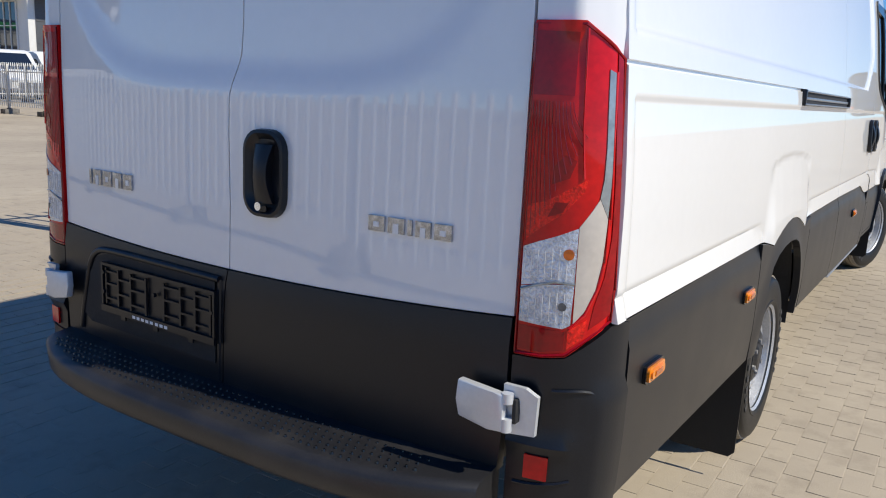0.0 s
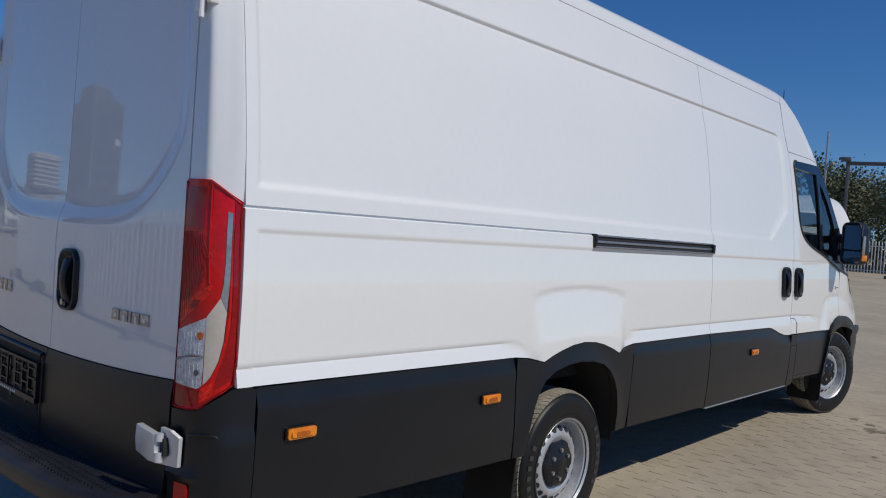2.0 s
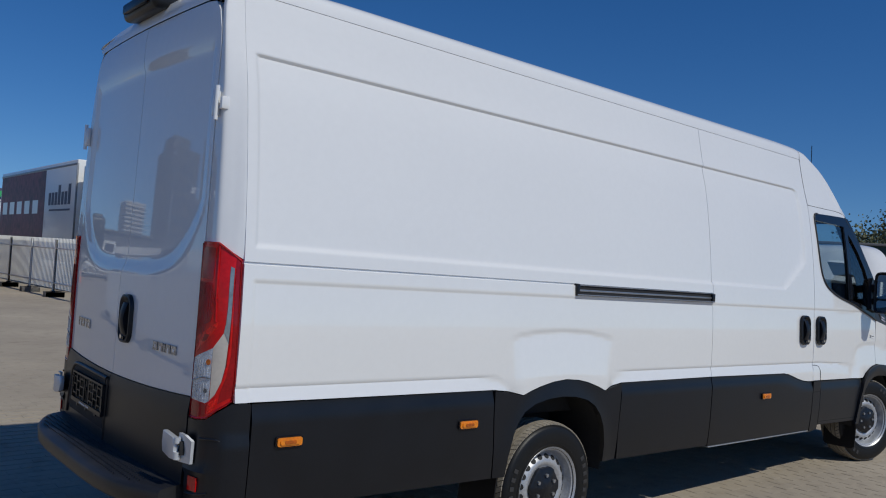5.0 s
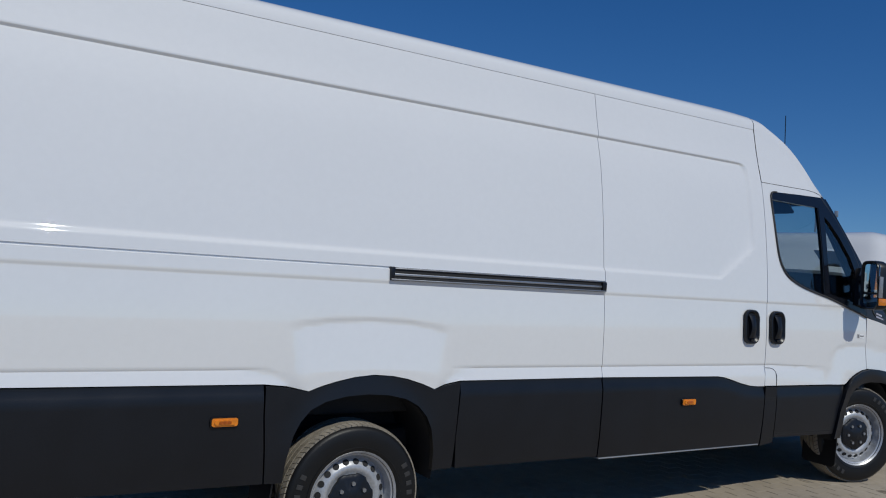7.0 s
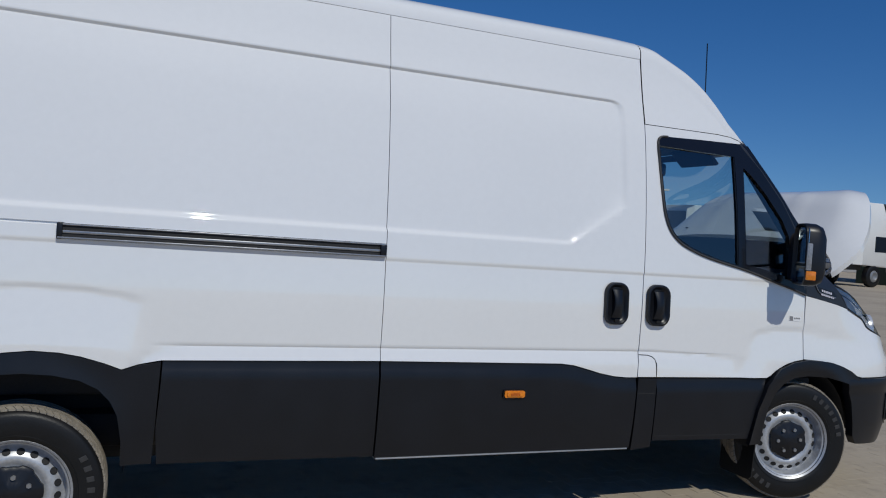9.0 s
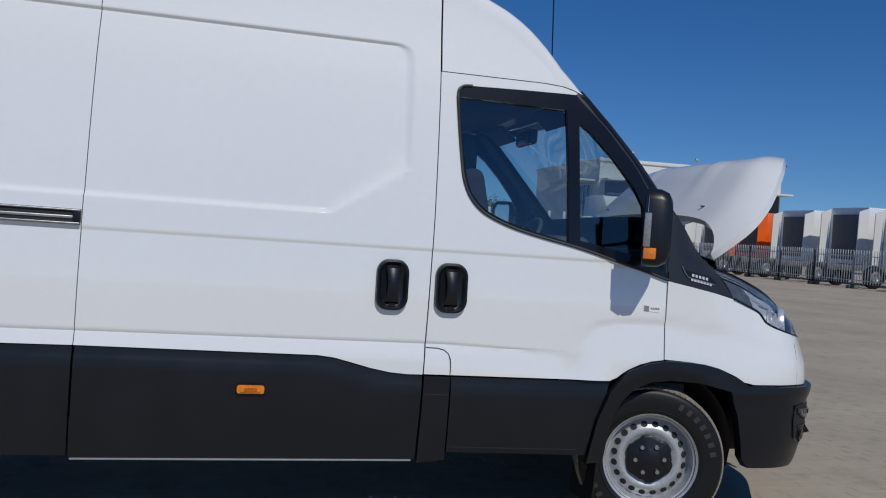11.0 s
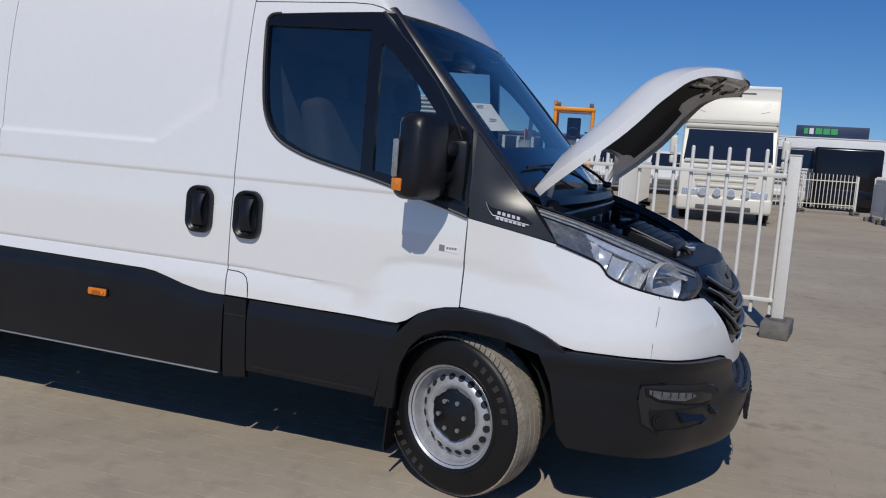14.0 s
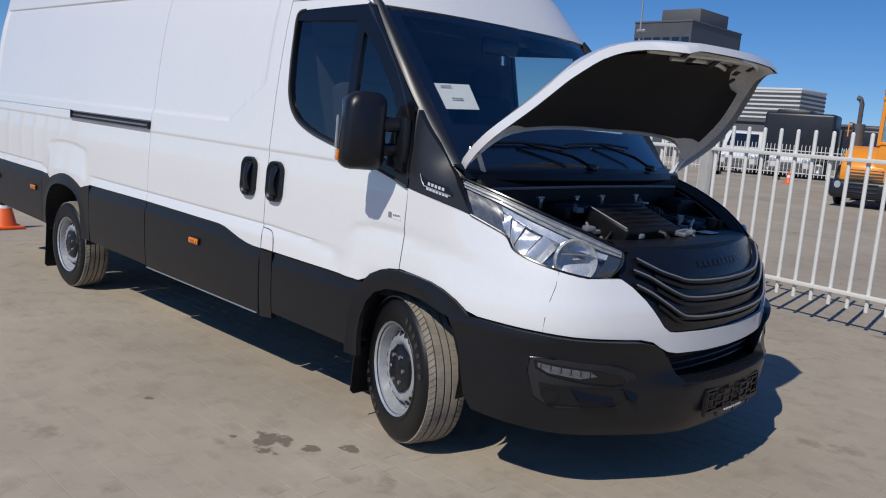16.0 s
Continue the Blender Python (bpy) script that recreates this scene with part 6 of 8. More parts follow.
bm = bmesh.new()
ys = [-0.80 + 1.6 * k / 40 for k in range(41)]
rows = []
for y in ys:
    e = step_edge(y)
    rows.append([bm.verts.new(p) for p in ((0.03, y, 0.455), (0.0, y, 0.448), (e + 0.03, y, 0.442), (e + 0.008, y, 0.436), (e, y, 0.424), (e + 0.006, y, 0.372), (e + 0.022, y, 0.356), (0.03, y, 0.345))])
for p, q in zip(rows, rows[1:]):
    for k in range(7):
        bm.faces.new((p[k], p[k + 1], q[k + 1], q[k]))
bm.faces.new(rows[0])
bm.faces.new(rows[-1][::-1])
stepo = part("rear_step", bm, STEPBLACK, van, "black plastic rear step with anti-slip studs", smooth=45)
bm = start()
for r in range(5):
    for k in range(58):
        y = -0.66 + 1.38 * k / 57 + (0.012 if r % 2 else 0)
        x = -0.045 - 0.026 * r
        if x > step_edge(y) + 0.03:
            rod(bm, (x, y, 0.440), (x, y, 0.4495 + 0.05 * x * 0.2), 0.0058, 6, 0.003)
tagged(part("stud", bm, GLOSSBLACK, stepo, smooth=0), kind="stuff")
bm = start()
box(bm, (0.035, 0, 2.515), (0.15, 0.42, 0.095), 0.03, pose(0, 0, 0, 0, -12, 0), 3)
box(bm, (-0.045, 0, 2.505), (0.02, 0.30, 0.045), 0.008)
part("rear_camera_housing", bm, BLACK, van, "black housing above the rear doors")
bm = bmesh.new()
rows = []
for k in range(25):
    y = -0.78 + 1.56 * k / 24
    t = 1 - (abs(y) / 0.78) ** 6
    rows.append([bm.verts.new(p) for p in ((rear_x(y, 2.41), y, 2.412), (rear_x(y, 2.41) - 0.002, y, 2.44), (rear_x(y, 2.41) + 0.014, y * 0.99, 2.475 + 0.01 * t), (rear_x(y, 2.41) + 0.075, y * 0.985, 2.49 + 0.045 * t))])
for p, q in zip(rows, rows[1:]):
    for k in range(3):
        bm.faces.new((p[k], p[k + 1], q[k + 1], q[k]))
part("roof_header", bm, WHITE, van, smooth=50)

# ---- raised bonnet ----
A, L = radians(35.23), 0.9166
DIR, NRM = Vector((math.cos(A), 0, math.sin(A))), Vector((-math.sin(A), 0, math.cos(A)))


def eased(s, at, values):
    """Values between knots, with the corners at the knots rounded off."""
    r = min(0.075, s, 1 - s) if 0 < s < 1 else 0.0
    return float(np.mean([np.interp(s + k * r, at, values) for k in (-1, -0.6, -0.25, 0.25, 0.6, 1)]))


def bonnet(s, u, d=0.0):
    """s from 0 (hinge) to 1 (front edge), u from -1 (right) to 1, d down into the bonnet."""
    w = eased(s, [0, 0.05, 0.25, 0.5, 0.7, 0.8, 0.86, 0.92, 0.97, 1.0], [0.925, 0.95, 0.972, 0.882, 0.7745, 0.699, 0.6239, 0.5583, 0.4727, 0.4368])
    crown = eased(s, [0, 0.3, 0.6, 0.85, 1.0], [0.045, 0.062, 0.080, -0.037, -0.0233]) * (1 - abs(u) ** 2.2)
    prof = eased(s, [0, 0.25, 0.5, 0.7, 0.85, 1.0], [0.030, 0.062, 0.105, 0.160, 0.144, 0.0369])
    deep = (0.58 + 0.42 * step01(s / 0.5)) * (1 - 0.8 * step01((s - 0.66) / 0.3))
    drop = -(0.012 + 0.055 * deep) * (max(0, abs(u) - 0.78) / 0.22) ** 1.4
    fwd = 0.04 * (1 - u * u) * step01((s - 0.6) / 0.4)
    p = Vector((6.312, 0, 1.344)) + DIR * (L * s + fwd) + NRM * (crown + prof + drop - d)
    p.y = u * (w - d * 0.3)
    return p


bm = bmesh.new()
N, M = 30, 32
ss = [k / N for k in range(N + 1)]
uu = [math.copysign(1 - (1 - abs(1 - 2 * k / M)) ** 1.4, 2 * k / M - 1) for k in range(M + 1)]


def cut(s, u):
    """The bonnet's rear edge stands back from the screen between its two hinge ears."""
    s0 = 0.20 * (1 - abs(u) ** 7)
    return s0 + (1 - s0) * s



def rib(s, u):
    d = abs(abs(u) - (0.40 + 0.10 * (s - 0.5)))
    return 0.012 * step01(1 - d / 0.045) * step01((s - 0.18) / 0.1) * step01((0.8 - s) / 0.15)


top = [[bm.verts.new(bonnet(cut(s, u), u, -rib(cut(s, u), u))) for u in uu] for s in ss]
for p, q in zip(top, top[1:]):
    for k in range(M):
        bm.faces.new((p[k], p[k + 1], q[k + 1], q[k]))
edge = [e for e in bm.edges if e.is_boundary]
ext = bmesh.ops.extrude_edge_only(bm, edges=edge)["geom"]
for v in ext:
    if isinstance(v, bmesh.types.BMVert):
        v.co = v.co - NRM * 0.036 + (Vector((6.7, 0, 1.65)) - v.co).normalized() * 0.006
hood = part("bonnet", bm, WHITE, van, "raised white bonnet", smooth=50)
# inner frame with cut-outs, and the black insulation mat
bm = bmesh.new()
fr = [[bm.verts.new(bonnet(cut(0.02 + 0.96 * s, u), 0.975 * u, 0.024 + 0.02 * step01((s - 0.75) / 0.2))) for u in uu] for s in ss]
for p, q in zip(fr, fr[1:]):
    for k in range(M):
        bm.faces.new((p[k], p[k + 1], q[k + 1], q[k]))
frame_o = part("bonnet_frame", bm, HOODFRAME, hood, "grey-white inner frame of the bonnet", smooth=60)
bm = bmesh.new()
us2 = [-0.90 + 1.80 * k / 28 for k in range(29)]
rows = []
for k in range(17):
    row = []
    for u in us2:
        s0 = 0.225 + 0.03 * step01((abs(u) - 0.7) / 0.15)
        s1 = 0.80 - 0.04 * math.cos(7 * u) - 0.10 * step01((abs(u) - 0.5) / 0.35) - 0.012 * math.sin(31 * u + 1) - 0.008 * math.sin(57 * u)
        s = s0 + (s1 - s0) * k / 16
        row.append(bm.verts.new(bonnet(s, u * (1.0 - 0.03 * step01((s - 0.6) / 0.2)), 0.040 - 0.007 * abs(math.sin(4.5 * u)) * math.sin(9 * s))))
    rows.append(row)
for p, q in zip(rows, rows[1:]):
    for k in range(28):
        bm.faces.new((p[k], p[k + 1], q[k + 1], q[k]))
part("insulation_mat", bm, INSUL, hood, "black insulation mat", smooth=60)
for s, u, a, b in ((0.86, -0.3, 0.05, 0.03), (0.87, 0.0, 0.07, 0.03), (0.86, 0.35, 0.05, 0.03), (0.80, -0.62, 0.03, 0.03), (0.80, 0.62, 0.03, 0.03), (0.6, 0.84, 0.04, 0.02), (0.6, -0.84, 0.04, 0.02), (0.45, 0.86, 0.05, 0.02), (0.45, -0.86, 0.05, 0.02), (0.7, 0.80, 0.04, 0.02), (0.36, 0.90, 0.05, 0.02), (0.36, -0.90, 0.05, 0.02), (0.90, -0.55, 0.04, 0.025), (0.90, 0.58, 0.04, 0.025)):
    bm = start()
    c = bonnet(s, u, 0.05 if s > 0.75 else 0.028)
    box(bm, c, (a, b * 1.6, 0.006), 0.002, pose(0, 0, 0, 0, -35.7, 0))
    part("frame_opening", bm, DARK, frame_o)
for pts in ((((0.84, -0.75), (0.88, -0.5), (0.93, -0.2), (0.95, 0.1), (0.94, 0.4)), ((0.80, -0.35), (0.84, -0.1), (0.845, 0.15), (0.81, 0.4)), ((0.89, 0.75), (0.93, 0.6), (0.97, 0.3), (0.98, 0.0)))):
    bm = start()
    tube(bm, curve_through([bonnet(s, u, 0.046) for s, u in pts], 5), 0.010, 6)
    part("frame_rib", bm, HOODFRAME, frame_o)
for s in (-1, 1):
    bm = start()
    tube(bm, [(6.34, s * 0.80, 1.22), (6.36, s * 0.82, 1.30), bonnet(0.09, s * 0.95, 0.03)], 0.012, 6)
    part("bonnet_hinge", bm, HOODFRAME, van, "painted bonnet hinge")
    bm = start()
    box(bm, bonnet(0.28, s * 0.62, -0.004), (0.03, 0.012, 0.008), 0.003)
    part("washer_jet", bm, BLACK, hood)

# ---- engine bay ----
bm = bmesh.new()
slab(bm, [(-0.86, 6.40), (0.86, 6.40), (0.82, 6.62), (0.66, 6.9), (0.45, 7.02), (-0.45, 7.02), (-0.66, 6.9), (-0.82, 6.62)], lambda u, v, d: Vector((v, u, 0.80 - d)), 0.05)
box(bm, (6.37, 0, 1.06), (0.05, 1.74, 0.46), 0.02)
part("engine_bay", bm, DARK, van, smooth=30)
for s in (-1, 1):
    bm = start()
    rows = []
    for p in LAMP_TOP:
        q = Vector((p.x - 0.01, -s * (p.y + 0.012), p.z))
        i = Vector((q.x - 0.02, q.y - math.copysign(0.05, q.y), q.z - 0.02))
        rows.append([bm.verts.new(v) for v in (q + Vector((0, 0, -0.02)), q + Vector((0, 0, 0.002)), i, i + Vector((0, 0, -0.03)), Vector((i.x - 0.01, i.y, 0.80)))])
    for p, q in zip(rows, rows[1:]):
        for k in range(4):
            bm.faces.new((p[k], p[k + 1], q[k + 1], q[k]))
    part("inner_wing", bm, ENGINE, van, "black ledge beside the headlamp", smooth=40)
# carrier above the grille
bm = bmesh.new()
rows = []
for k in range(33):
    y = -0.66 + 1.32 * k / 32
    p = on_nose(by_y(-y), 1.04, 0.02)
    q = on_nose(by_y(-y), 1.045, 0.10)
    rows.append([bm.verts.new(v) for v in (Vector((p.x, p.y, 1.03)), Vector((p.x - 0.015, p.y, 1.048)), Vector((q.x, q.y * 0.97, 1.056)), Vector((q.x - 0.10, q.y * 0.9, 1.05)), Vector((q.x - 0.13, q.y * 0.88, 0.98)))])
for p, q in zip(rows, rows[1:]):
    for k in range(4):
        bm.faces.new((p[k], p[k + 1], q[k + 1], q[k]))
carrier = part("front_carrier", bm, ENGINE, van, "black carrier over the grille", smooth=40)
bm = start()
box(bm, (6.90, 0.28, 1.062), (0.07, 0.10, 0.003))
part("warning_label", bm, PAPER, carrier, "white label on the carrier", smooth=0)
bm = start()
box(bm, (6.895, 0.0, 1.068), (0.09, 0.05, 0.02), 0.005)
tube(bm, [(6.88, -0.03, 1.075), (6.92, 0.02, 1.09), (6.88, 0.05, 1.075)], 0.006, 6)
part("bonnet_lock", bm, SILVER, carrier)
eng = []
for name, c, size, rot, mat in (("engine_cover", (6.745, -0.19, 1.085), (0.26, 0.42, 0.12), (0, 20, -3), ENGINE), ("air_filter_box", (6.62, 0.48, 1.02), (0.34, 0.34, 0.15), (0, 4, 6), ENGINE), ("battery_cover", (6.62, -0.60, 1.02), (0.26, 0.26, 0.13), (0, 6, 10), ENGINE),
                                ("coolant_tank", (6.50, 0.66, 1.11), (0.16, 0.18, 0.12), (0, 0, 0), ENGINE), ("fuse_box", (6.50, -0.35, 1.13), (0.16, 0.24, 0.08), (0, 0, 3), ENGINE)):
    bm = start()
    r = pose(0, 0, 0, *rot)
    box(bm, c, size, 0.02, r, 3)
    o = part(name, bm, mat, van, smooth=40)
    n = 6 if name == "engine_cover" else 3
    for k in range(n):
        bm = start()
        if name == "engine_cover":
            off = r @ Vector((-size[0] * 0.38 + size[0] * 0.76 * k / (n - 1), 0, size[2] / 2))
            box(bm, Vector(c) + off, (0.016, size[1] * 0.86, 0.010), 0.004, r)
        else:
            off = r @ Vector((0, -size[1] * 0.36 + size[1] * 0.72 * k / (n - 1), size[2] / 2))
            box(bm, Vector(c) + off, (size[0] * 0.84, 0.014, 0.012), 0.004, r)
        part("cover_rib", bm, mat, o)
    eng.append(o)
bm = start()
rod(bm, (6.655, -0.402, 1.174), (6.855, -0.394, 1.101), 0.0035)
part("cover_edge", bm, LIP, eng[0])
# seal and clips along the bulkhead, ribbed intake hose, small connectors
bm = start()
tube(bm, [(6.455 - 0.05 * (y / 0.8) ** 2, y, 1.238 - 0.012 * (y / 0.8) ** 2) for y in (-0.80, -0.6, -0.4, -0.2, 0, 0.2, 0.4, 0.6, 0.80)], 0.007, 6)
part("bulkhead_seal", bm, LIP, van, "grey rubber seal along the bulkhead")
for y in (-0.52, -0.24, -0.02, 0.30):
    bm = start()
    box(bm, (6.455, y, 1.19), (0.022, 0.045, 0.012), 0.003)
    box(bm, (6.462, y, 1.165), (0.008, 0.022, 0.05), 0.002)
    part("bulkhead_clip", bm, ALU, van, "bare metal clip on the bulkhead")
bm = start()
path = curve_through([(6.62, 0.30, 1.09), (6.66, 0.16, 1.13), (6.60, 0.05, 1.14), (6.52, 0.02, 1.10)], 10)
tube(bm, path, 0.030, 10)
hose = part("intake_hose", bm, ENGINE, van, "ribbed black intake hose", smooth=50)
for k in range(2, len(path) - 2, 2):
    a, b = Vector(path[k]), Vector(path[k + 1])
    bm = start()
    rod(bm, a, a + (b - a).normalized() * 0.008, 0.034, 12)
    part("hose_rib", bm, ENGINE, hose)
for x, y, z, sx, sy, mat in ((6.86, -0.30, 1.066, 0.05, 0.03, LIP), (6.84, -0.12, 1.07, 0.03, 0.06, SILVER), (6.88, 0.12, 1.068, 0.06, 0.04, LIP), (6.80, 0.40, 1.06, 0.05, 0.05, ENGINE), (6.74, -0.52, 1.09, 0.04, 0.05, LIP), (6.60, -0.42, 1.15, 0.05, 0.04, LIP), (6.56, 0.20, 1.16, 0.06, 0.05, SILVER)):
    bm = start()
    box(bm, (x, y, z), (sx, sy, 0.024), 0.006, pose(0, 0, 0, 0, 0, 40 * y))
    rod(bm, (x, y, z), (x - 0.03, y + 0.02, z + 0.02), 0.007, 8)
    part("connector", bm, mat, van, "small grey connector in the engine bay")
rnd = random.Random(5)
for k in range(16):
    bm = start()
    y = rnd.uniform(-0.75, 0.75)
    x = rnd.uniform(6.45, 6.78)
    p0 = Vector((x, y, 0.98))
    p1 = p0 + Vector((rnd.uniform(-0.12, 0.12), rnd.uniform(-0.2, 0.2), rnd.uniform(0.05, 0.14)))
    p2 = p1 + Vector((rnd.uniform(-0.1, 0.14), rnd.uniform(-0.25, 0.25), rnd.uniform(-0.06, 0.03)))
    p3 = p2 + Vector((rnd.uniform(-0.05, 0.08), rnd.uniform(-0.12, 0.12), -0.12))
    tube(bm, curve_through([p0, p1, p2, p3], 6), rnd.choice((0.008, 0.012, 0.02)), 7)
    part("engine_hose", bm, ENGINE if k % 5 else SILVER, van)
for k in range(12):
    bm = start()
    c = (rnd.uniform(6.45, 6.86), rnd.uniform(-0.7, 0.7), 1.03 + rnd.uniform(-0.02, 0.05))
    rod(bm, c, (c[0], c[1], c[2] + 0.05), rnd.uniform(0.012, 0.03), 10)
    part("engine_cap", bm, ENGINE if k % 4 else POLE, van)

# ---- inside the cab ----
bm = start()
box(bm, (4.98, 0, 1.15), (0.04, 1.76, 1.5), 0.01)
box(bm, (4.98, 0, 2.02), (0.04, 1.56, 0.36), 0.01)
part("bulkhead", bm, BULKGREY, van)
bm = start()
box(bm, (5.6, 0, 0.66), (1.3, 1.8, 0.06), 0.01)
part("cab_floor", bm, DASH, van)
bm = start()
box(bm, (5.28, 0, 2.06), (0.62, 1.58, 0.03), 0.01)
part("headlining", bm, BULKGREY, van)
bm = start()
box(bm, (6.12, 0, 1.18), (0.42, 1.74, 0.30), 0.08, None, 4)
box(bm, (6.06, 0.42, 1.33), (0.24, 0.42, 0.10), 0.04, None, 3)
box(bm, (5.95, -0.05, 1.05), (0.22, 0.45, 0.5), 0.05)
part("dashboard", bm, DASH, van)
for y in (-0.52, -0.1, 0.50):
    bm = start()
    box(bm, (5.45, y, 1.02), (0.5, 0.42, 0.16), 0.05, None, 3)
    box(bm, (5.20, y, 1.36), (0.14, 0.42, 0.62), 0.05, pose(0, 0, 0, 0, -12, 0), 3)
    box(bm, (5.13, y, 1.75), (0.10, 0.26, 0.17), 0.04, pose(0, 0, 0, 0, -8, 0), 3)
    box(bm, (5.45, y, 0.82), (0.4, 0.34, 0.26), 0.02)
    part("cab_seat", bm, SEAT, van, "dark cloth cab seat")
bm = start()
lathe(bm, [(0.185 + 0.014 * math.cos(radians(a)), 0.014 * math.sin(radians(a))) for a in range(0, 361, 45)], 32)
rod(bm, (0, -0.02, 0), (0, 0.03, 0), 0.06, 12)
box(bm, (0, 0, 0), (0.36, 0.015, 0.035), 0.005)
box(bm, (0, 0, -0.09), (0.035, 0.015, 0.18), 0.005)
bm.transform(Matrix.Translation((5.83, 0.50, 1.32)) @ pose(0, 0, 0, 0, 0, 90) @ pose(0, 0, 0, 32, 0, 0))
part("steering_wheel", bm, DASH, van, smooth=50)
bm = start()
box(bm, (5.65, 0.02, 1.93), (0.05, 0.28, 0.09), 0.02)
part("inner_mirror", bm, GLOSSBLACK, van)
for s in (-1, 1):
    bm = start()
    box(bm, (5.62, s * 0.45, 1.985), (0.13, 0.34, 0.02), 0.006, pose(0, 0, 0, 0, 42, 0))
    part("sun_visor", bm, DASH, van)
    bm = start()
    strip(bm, lambda t, k: Vector((5.57 + (6.22 - 5.57) * (1 - t), s * (0.86 - 0.04 * k), 1.31 + 0.71 * t)), 0.0, 1.0, 10)
    part("pillar_lining", bm, DASH, van)
# paper notice inside the screen
notice = thing("paper_notice", "white printed sheet inside the windscreen", "paper", m=BODY)


def on_screen(u, v, d):
    p = Vector((5.974, -0.785, 1.681)) + Vector((0.031, 0.208, 0.014)) * u + Vector((0.102, -0.020, -0.116)) * v
    return p + Vector((-0.006 - d, 0, -0.006 - d + 0.004 * math.sin(5 * u)))


bm = start()
slab(bm, [(0, 0), (1, 0), (1, 1), (0, 1)], on_screen, 0.001)
part("sheet", bm, PAPER, notice, smooth=0)
bm = start()
for k, (a, b) in enumerate(((0.12, 0.42), (0.3, 0.62))):
    v = 0.14 + 0.48 * k
    slab(bm, [(a, v), (b, v), (b, v + 0.045), (a, v + 0.045)], lambda u, w, d: on_screen(u, w, d - 0.003), -0.0006)
part("printed_bar", bm, INK, notice, smooth=0)

# ---- ground ----
def fall(x, y):
    """The yard falls gently towards the van's rear."""
    return -(0.024 + 0.0121 * min(max(6.078 - x, 0), 12)) * (1 - step01((y - 1.3) / 2.4)) * (1 - step01((-y - 7) / 8))


xs = [-1600, -500, -150, -60, -30, -20, -15, -12, -10, -9, -8, -7] + [-6 + 0.5 * k for k in range(30)] + [9.5, 11, 14, 20, 40, 90, 200, 600, 1600]
ys = [-1600, -500, -150, -60, -30, -20, -15, -13, -11] + [-9 + 0.5 * k for k in range(28)] + [5.5, 8, 12, 20, 40, 80, 160, 500, 1600]
bm = bmesh.new()
grid = [[bm.verts.new((x, y, fall(x, y))) for y in ys] for x in xs]
for a, b in zip(grid, grid[1:]):
    for k in range(len(ys) - 1):
        bm.faces.new((a[k], b[k], b[k + 1], a[k + 1]))
ground = tagged(part("ground", bm, SAND, smooth=60), "dusty grey-brown paved yard with oil stains", "ground", kind="structure")


# ---- fences ----
def fence_panel(m, length, height, gap=0.17, thick=0.020, grey=False, group="white fence panels", post_w=0.07, rails=None, foot=0.22):
    mat = FENCEGREY if grey else FENCEWHITE
    f = thing("fence_panel", "white steel bar fence panel standing on concrete feet", "fence", group, m)
    posts = []
    for x in (0.0, length):
        bm = start()
        box(bm, (x, 0, (0.10 + height - 0.05) / 2), (post_w, post_w * 0.8, height - 0.15), 0.006)
        box(bm, (x, 0, height - 0.045), (post_w * 1.06, post_w * 0.9, 0.012), 0.003)
        posts.append(part("post", bm, mat, f))
        bm = start()
        box(bm, (x, -0.02, 0.07), (0.24, 0.46, 0.14), 0.012)
        box(bm, (x, -0.02, 0.15), (0.13, 0.14, 0.03), 0.01)
        foot_o = part("concrete_foot", bm, BLOCK, f, "grey concrete foot")
        bm = start()
        box(bm, (x, -0.249, 0.075), (0.15, 0.01, 0.05), 0.003)
        part("grip_slot", bm, DARK, foot_o)
    for z in rails or (0.36, height - 0.26):
        bm = start()
        box(bm, (length / 2, 0, z), (length, 0.035, 0.035), 0.004)
        part("rail", bm, mat, f)
    n = int(round(length / gap))
    bm = start()
    r = thick * 0.85
    lathe(bm, [(0.001, foot), (r, foot), (r, height - r), (r * 0.87, height - r * 0.5), (r * 0.5, height - r * 0.13), (0.001, height)], 10)
    bm.transform(Matrix.Rotation(radians(90), 4, "X"))
    first = part("bar", bm, mat, f)
    first.location = (length / n * 0.5, -0.025, 0)
    for k in range(1, n):
        again(first, f, Matrix.Translation((length / n * (k + 0.5), -0.025, 0)), "bar")
    return f


def fence_run(a, b, count, height, **kw):
    """Panels in a row from a to b."""
    a, b = Vector((*a, 0)), Vector((*b, 0))
    d = (b - a) / count
    turn = Matrix.Rotation(math.atan2(d.y, d.x), 4, "Z")
    low = [Vector((0, 0, fall(*(a + d * (k + 0.5)).xy))) for k in range(count)]
    f = fence_panel(Matrix.Translation(a + low[0]) @ turn, d.length, height, **kw)
    for k in range(1, count):
        copy_thing(f, Matrix.Translation(a + d * k + low[k]) @ turn)
    return f


fence_run((7.58, 3.56), (2.46, 4.32), 2, 1.66, gap=0.163, group="near fence panels", post_w=0.10, rails=(0.31, 1.43), foot=0.18)
fence_run((4.45, 15.9), (4.1, 26.5), 5, 1.5, gap=0.11, thick=0.016, group="fence beside the box truck")
fence_run((12.1, 17.4), (11.5, 26.0), 5, 1.5, gap=0.10, thick=0.016, group="fence along the parked vans")
fence_run((7.6, 28.6), (11.4, 29.3), 2, 1.5, gap=0.14, thick=0.016, group="fence at the back")
fence_run((12.6, 29.6), (20.5, 30.4), 4, 1.5, gap=0.14, thick=0.016, group="fence at the back")
fence_run((29.0, 20.0), (29.0, 44.6), 10, 1.65, gap=0.15, thick=0.022, grey=True, group="grey fence before the tractor units")
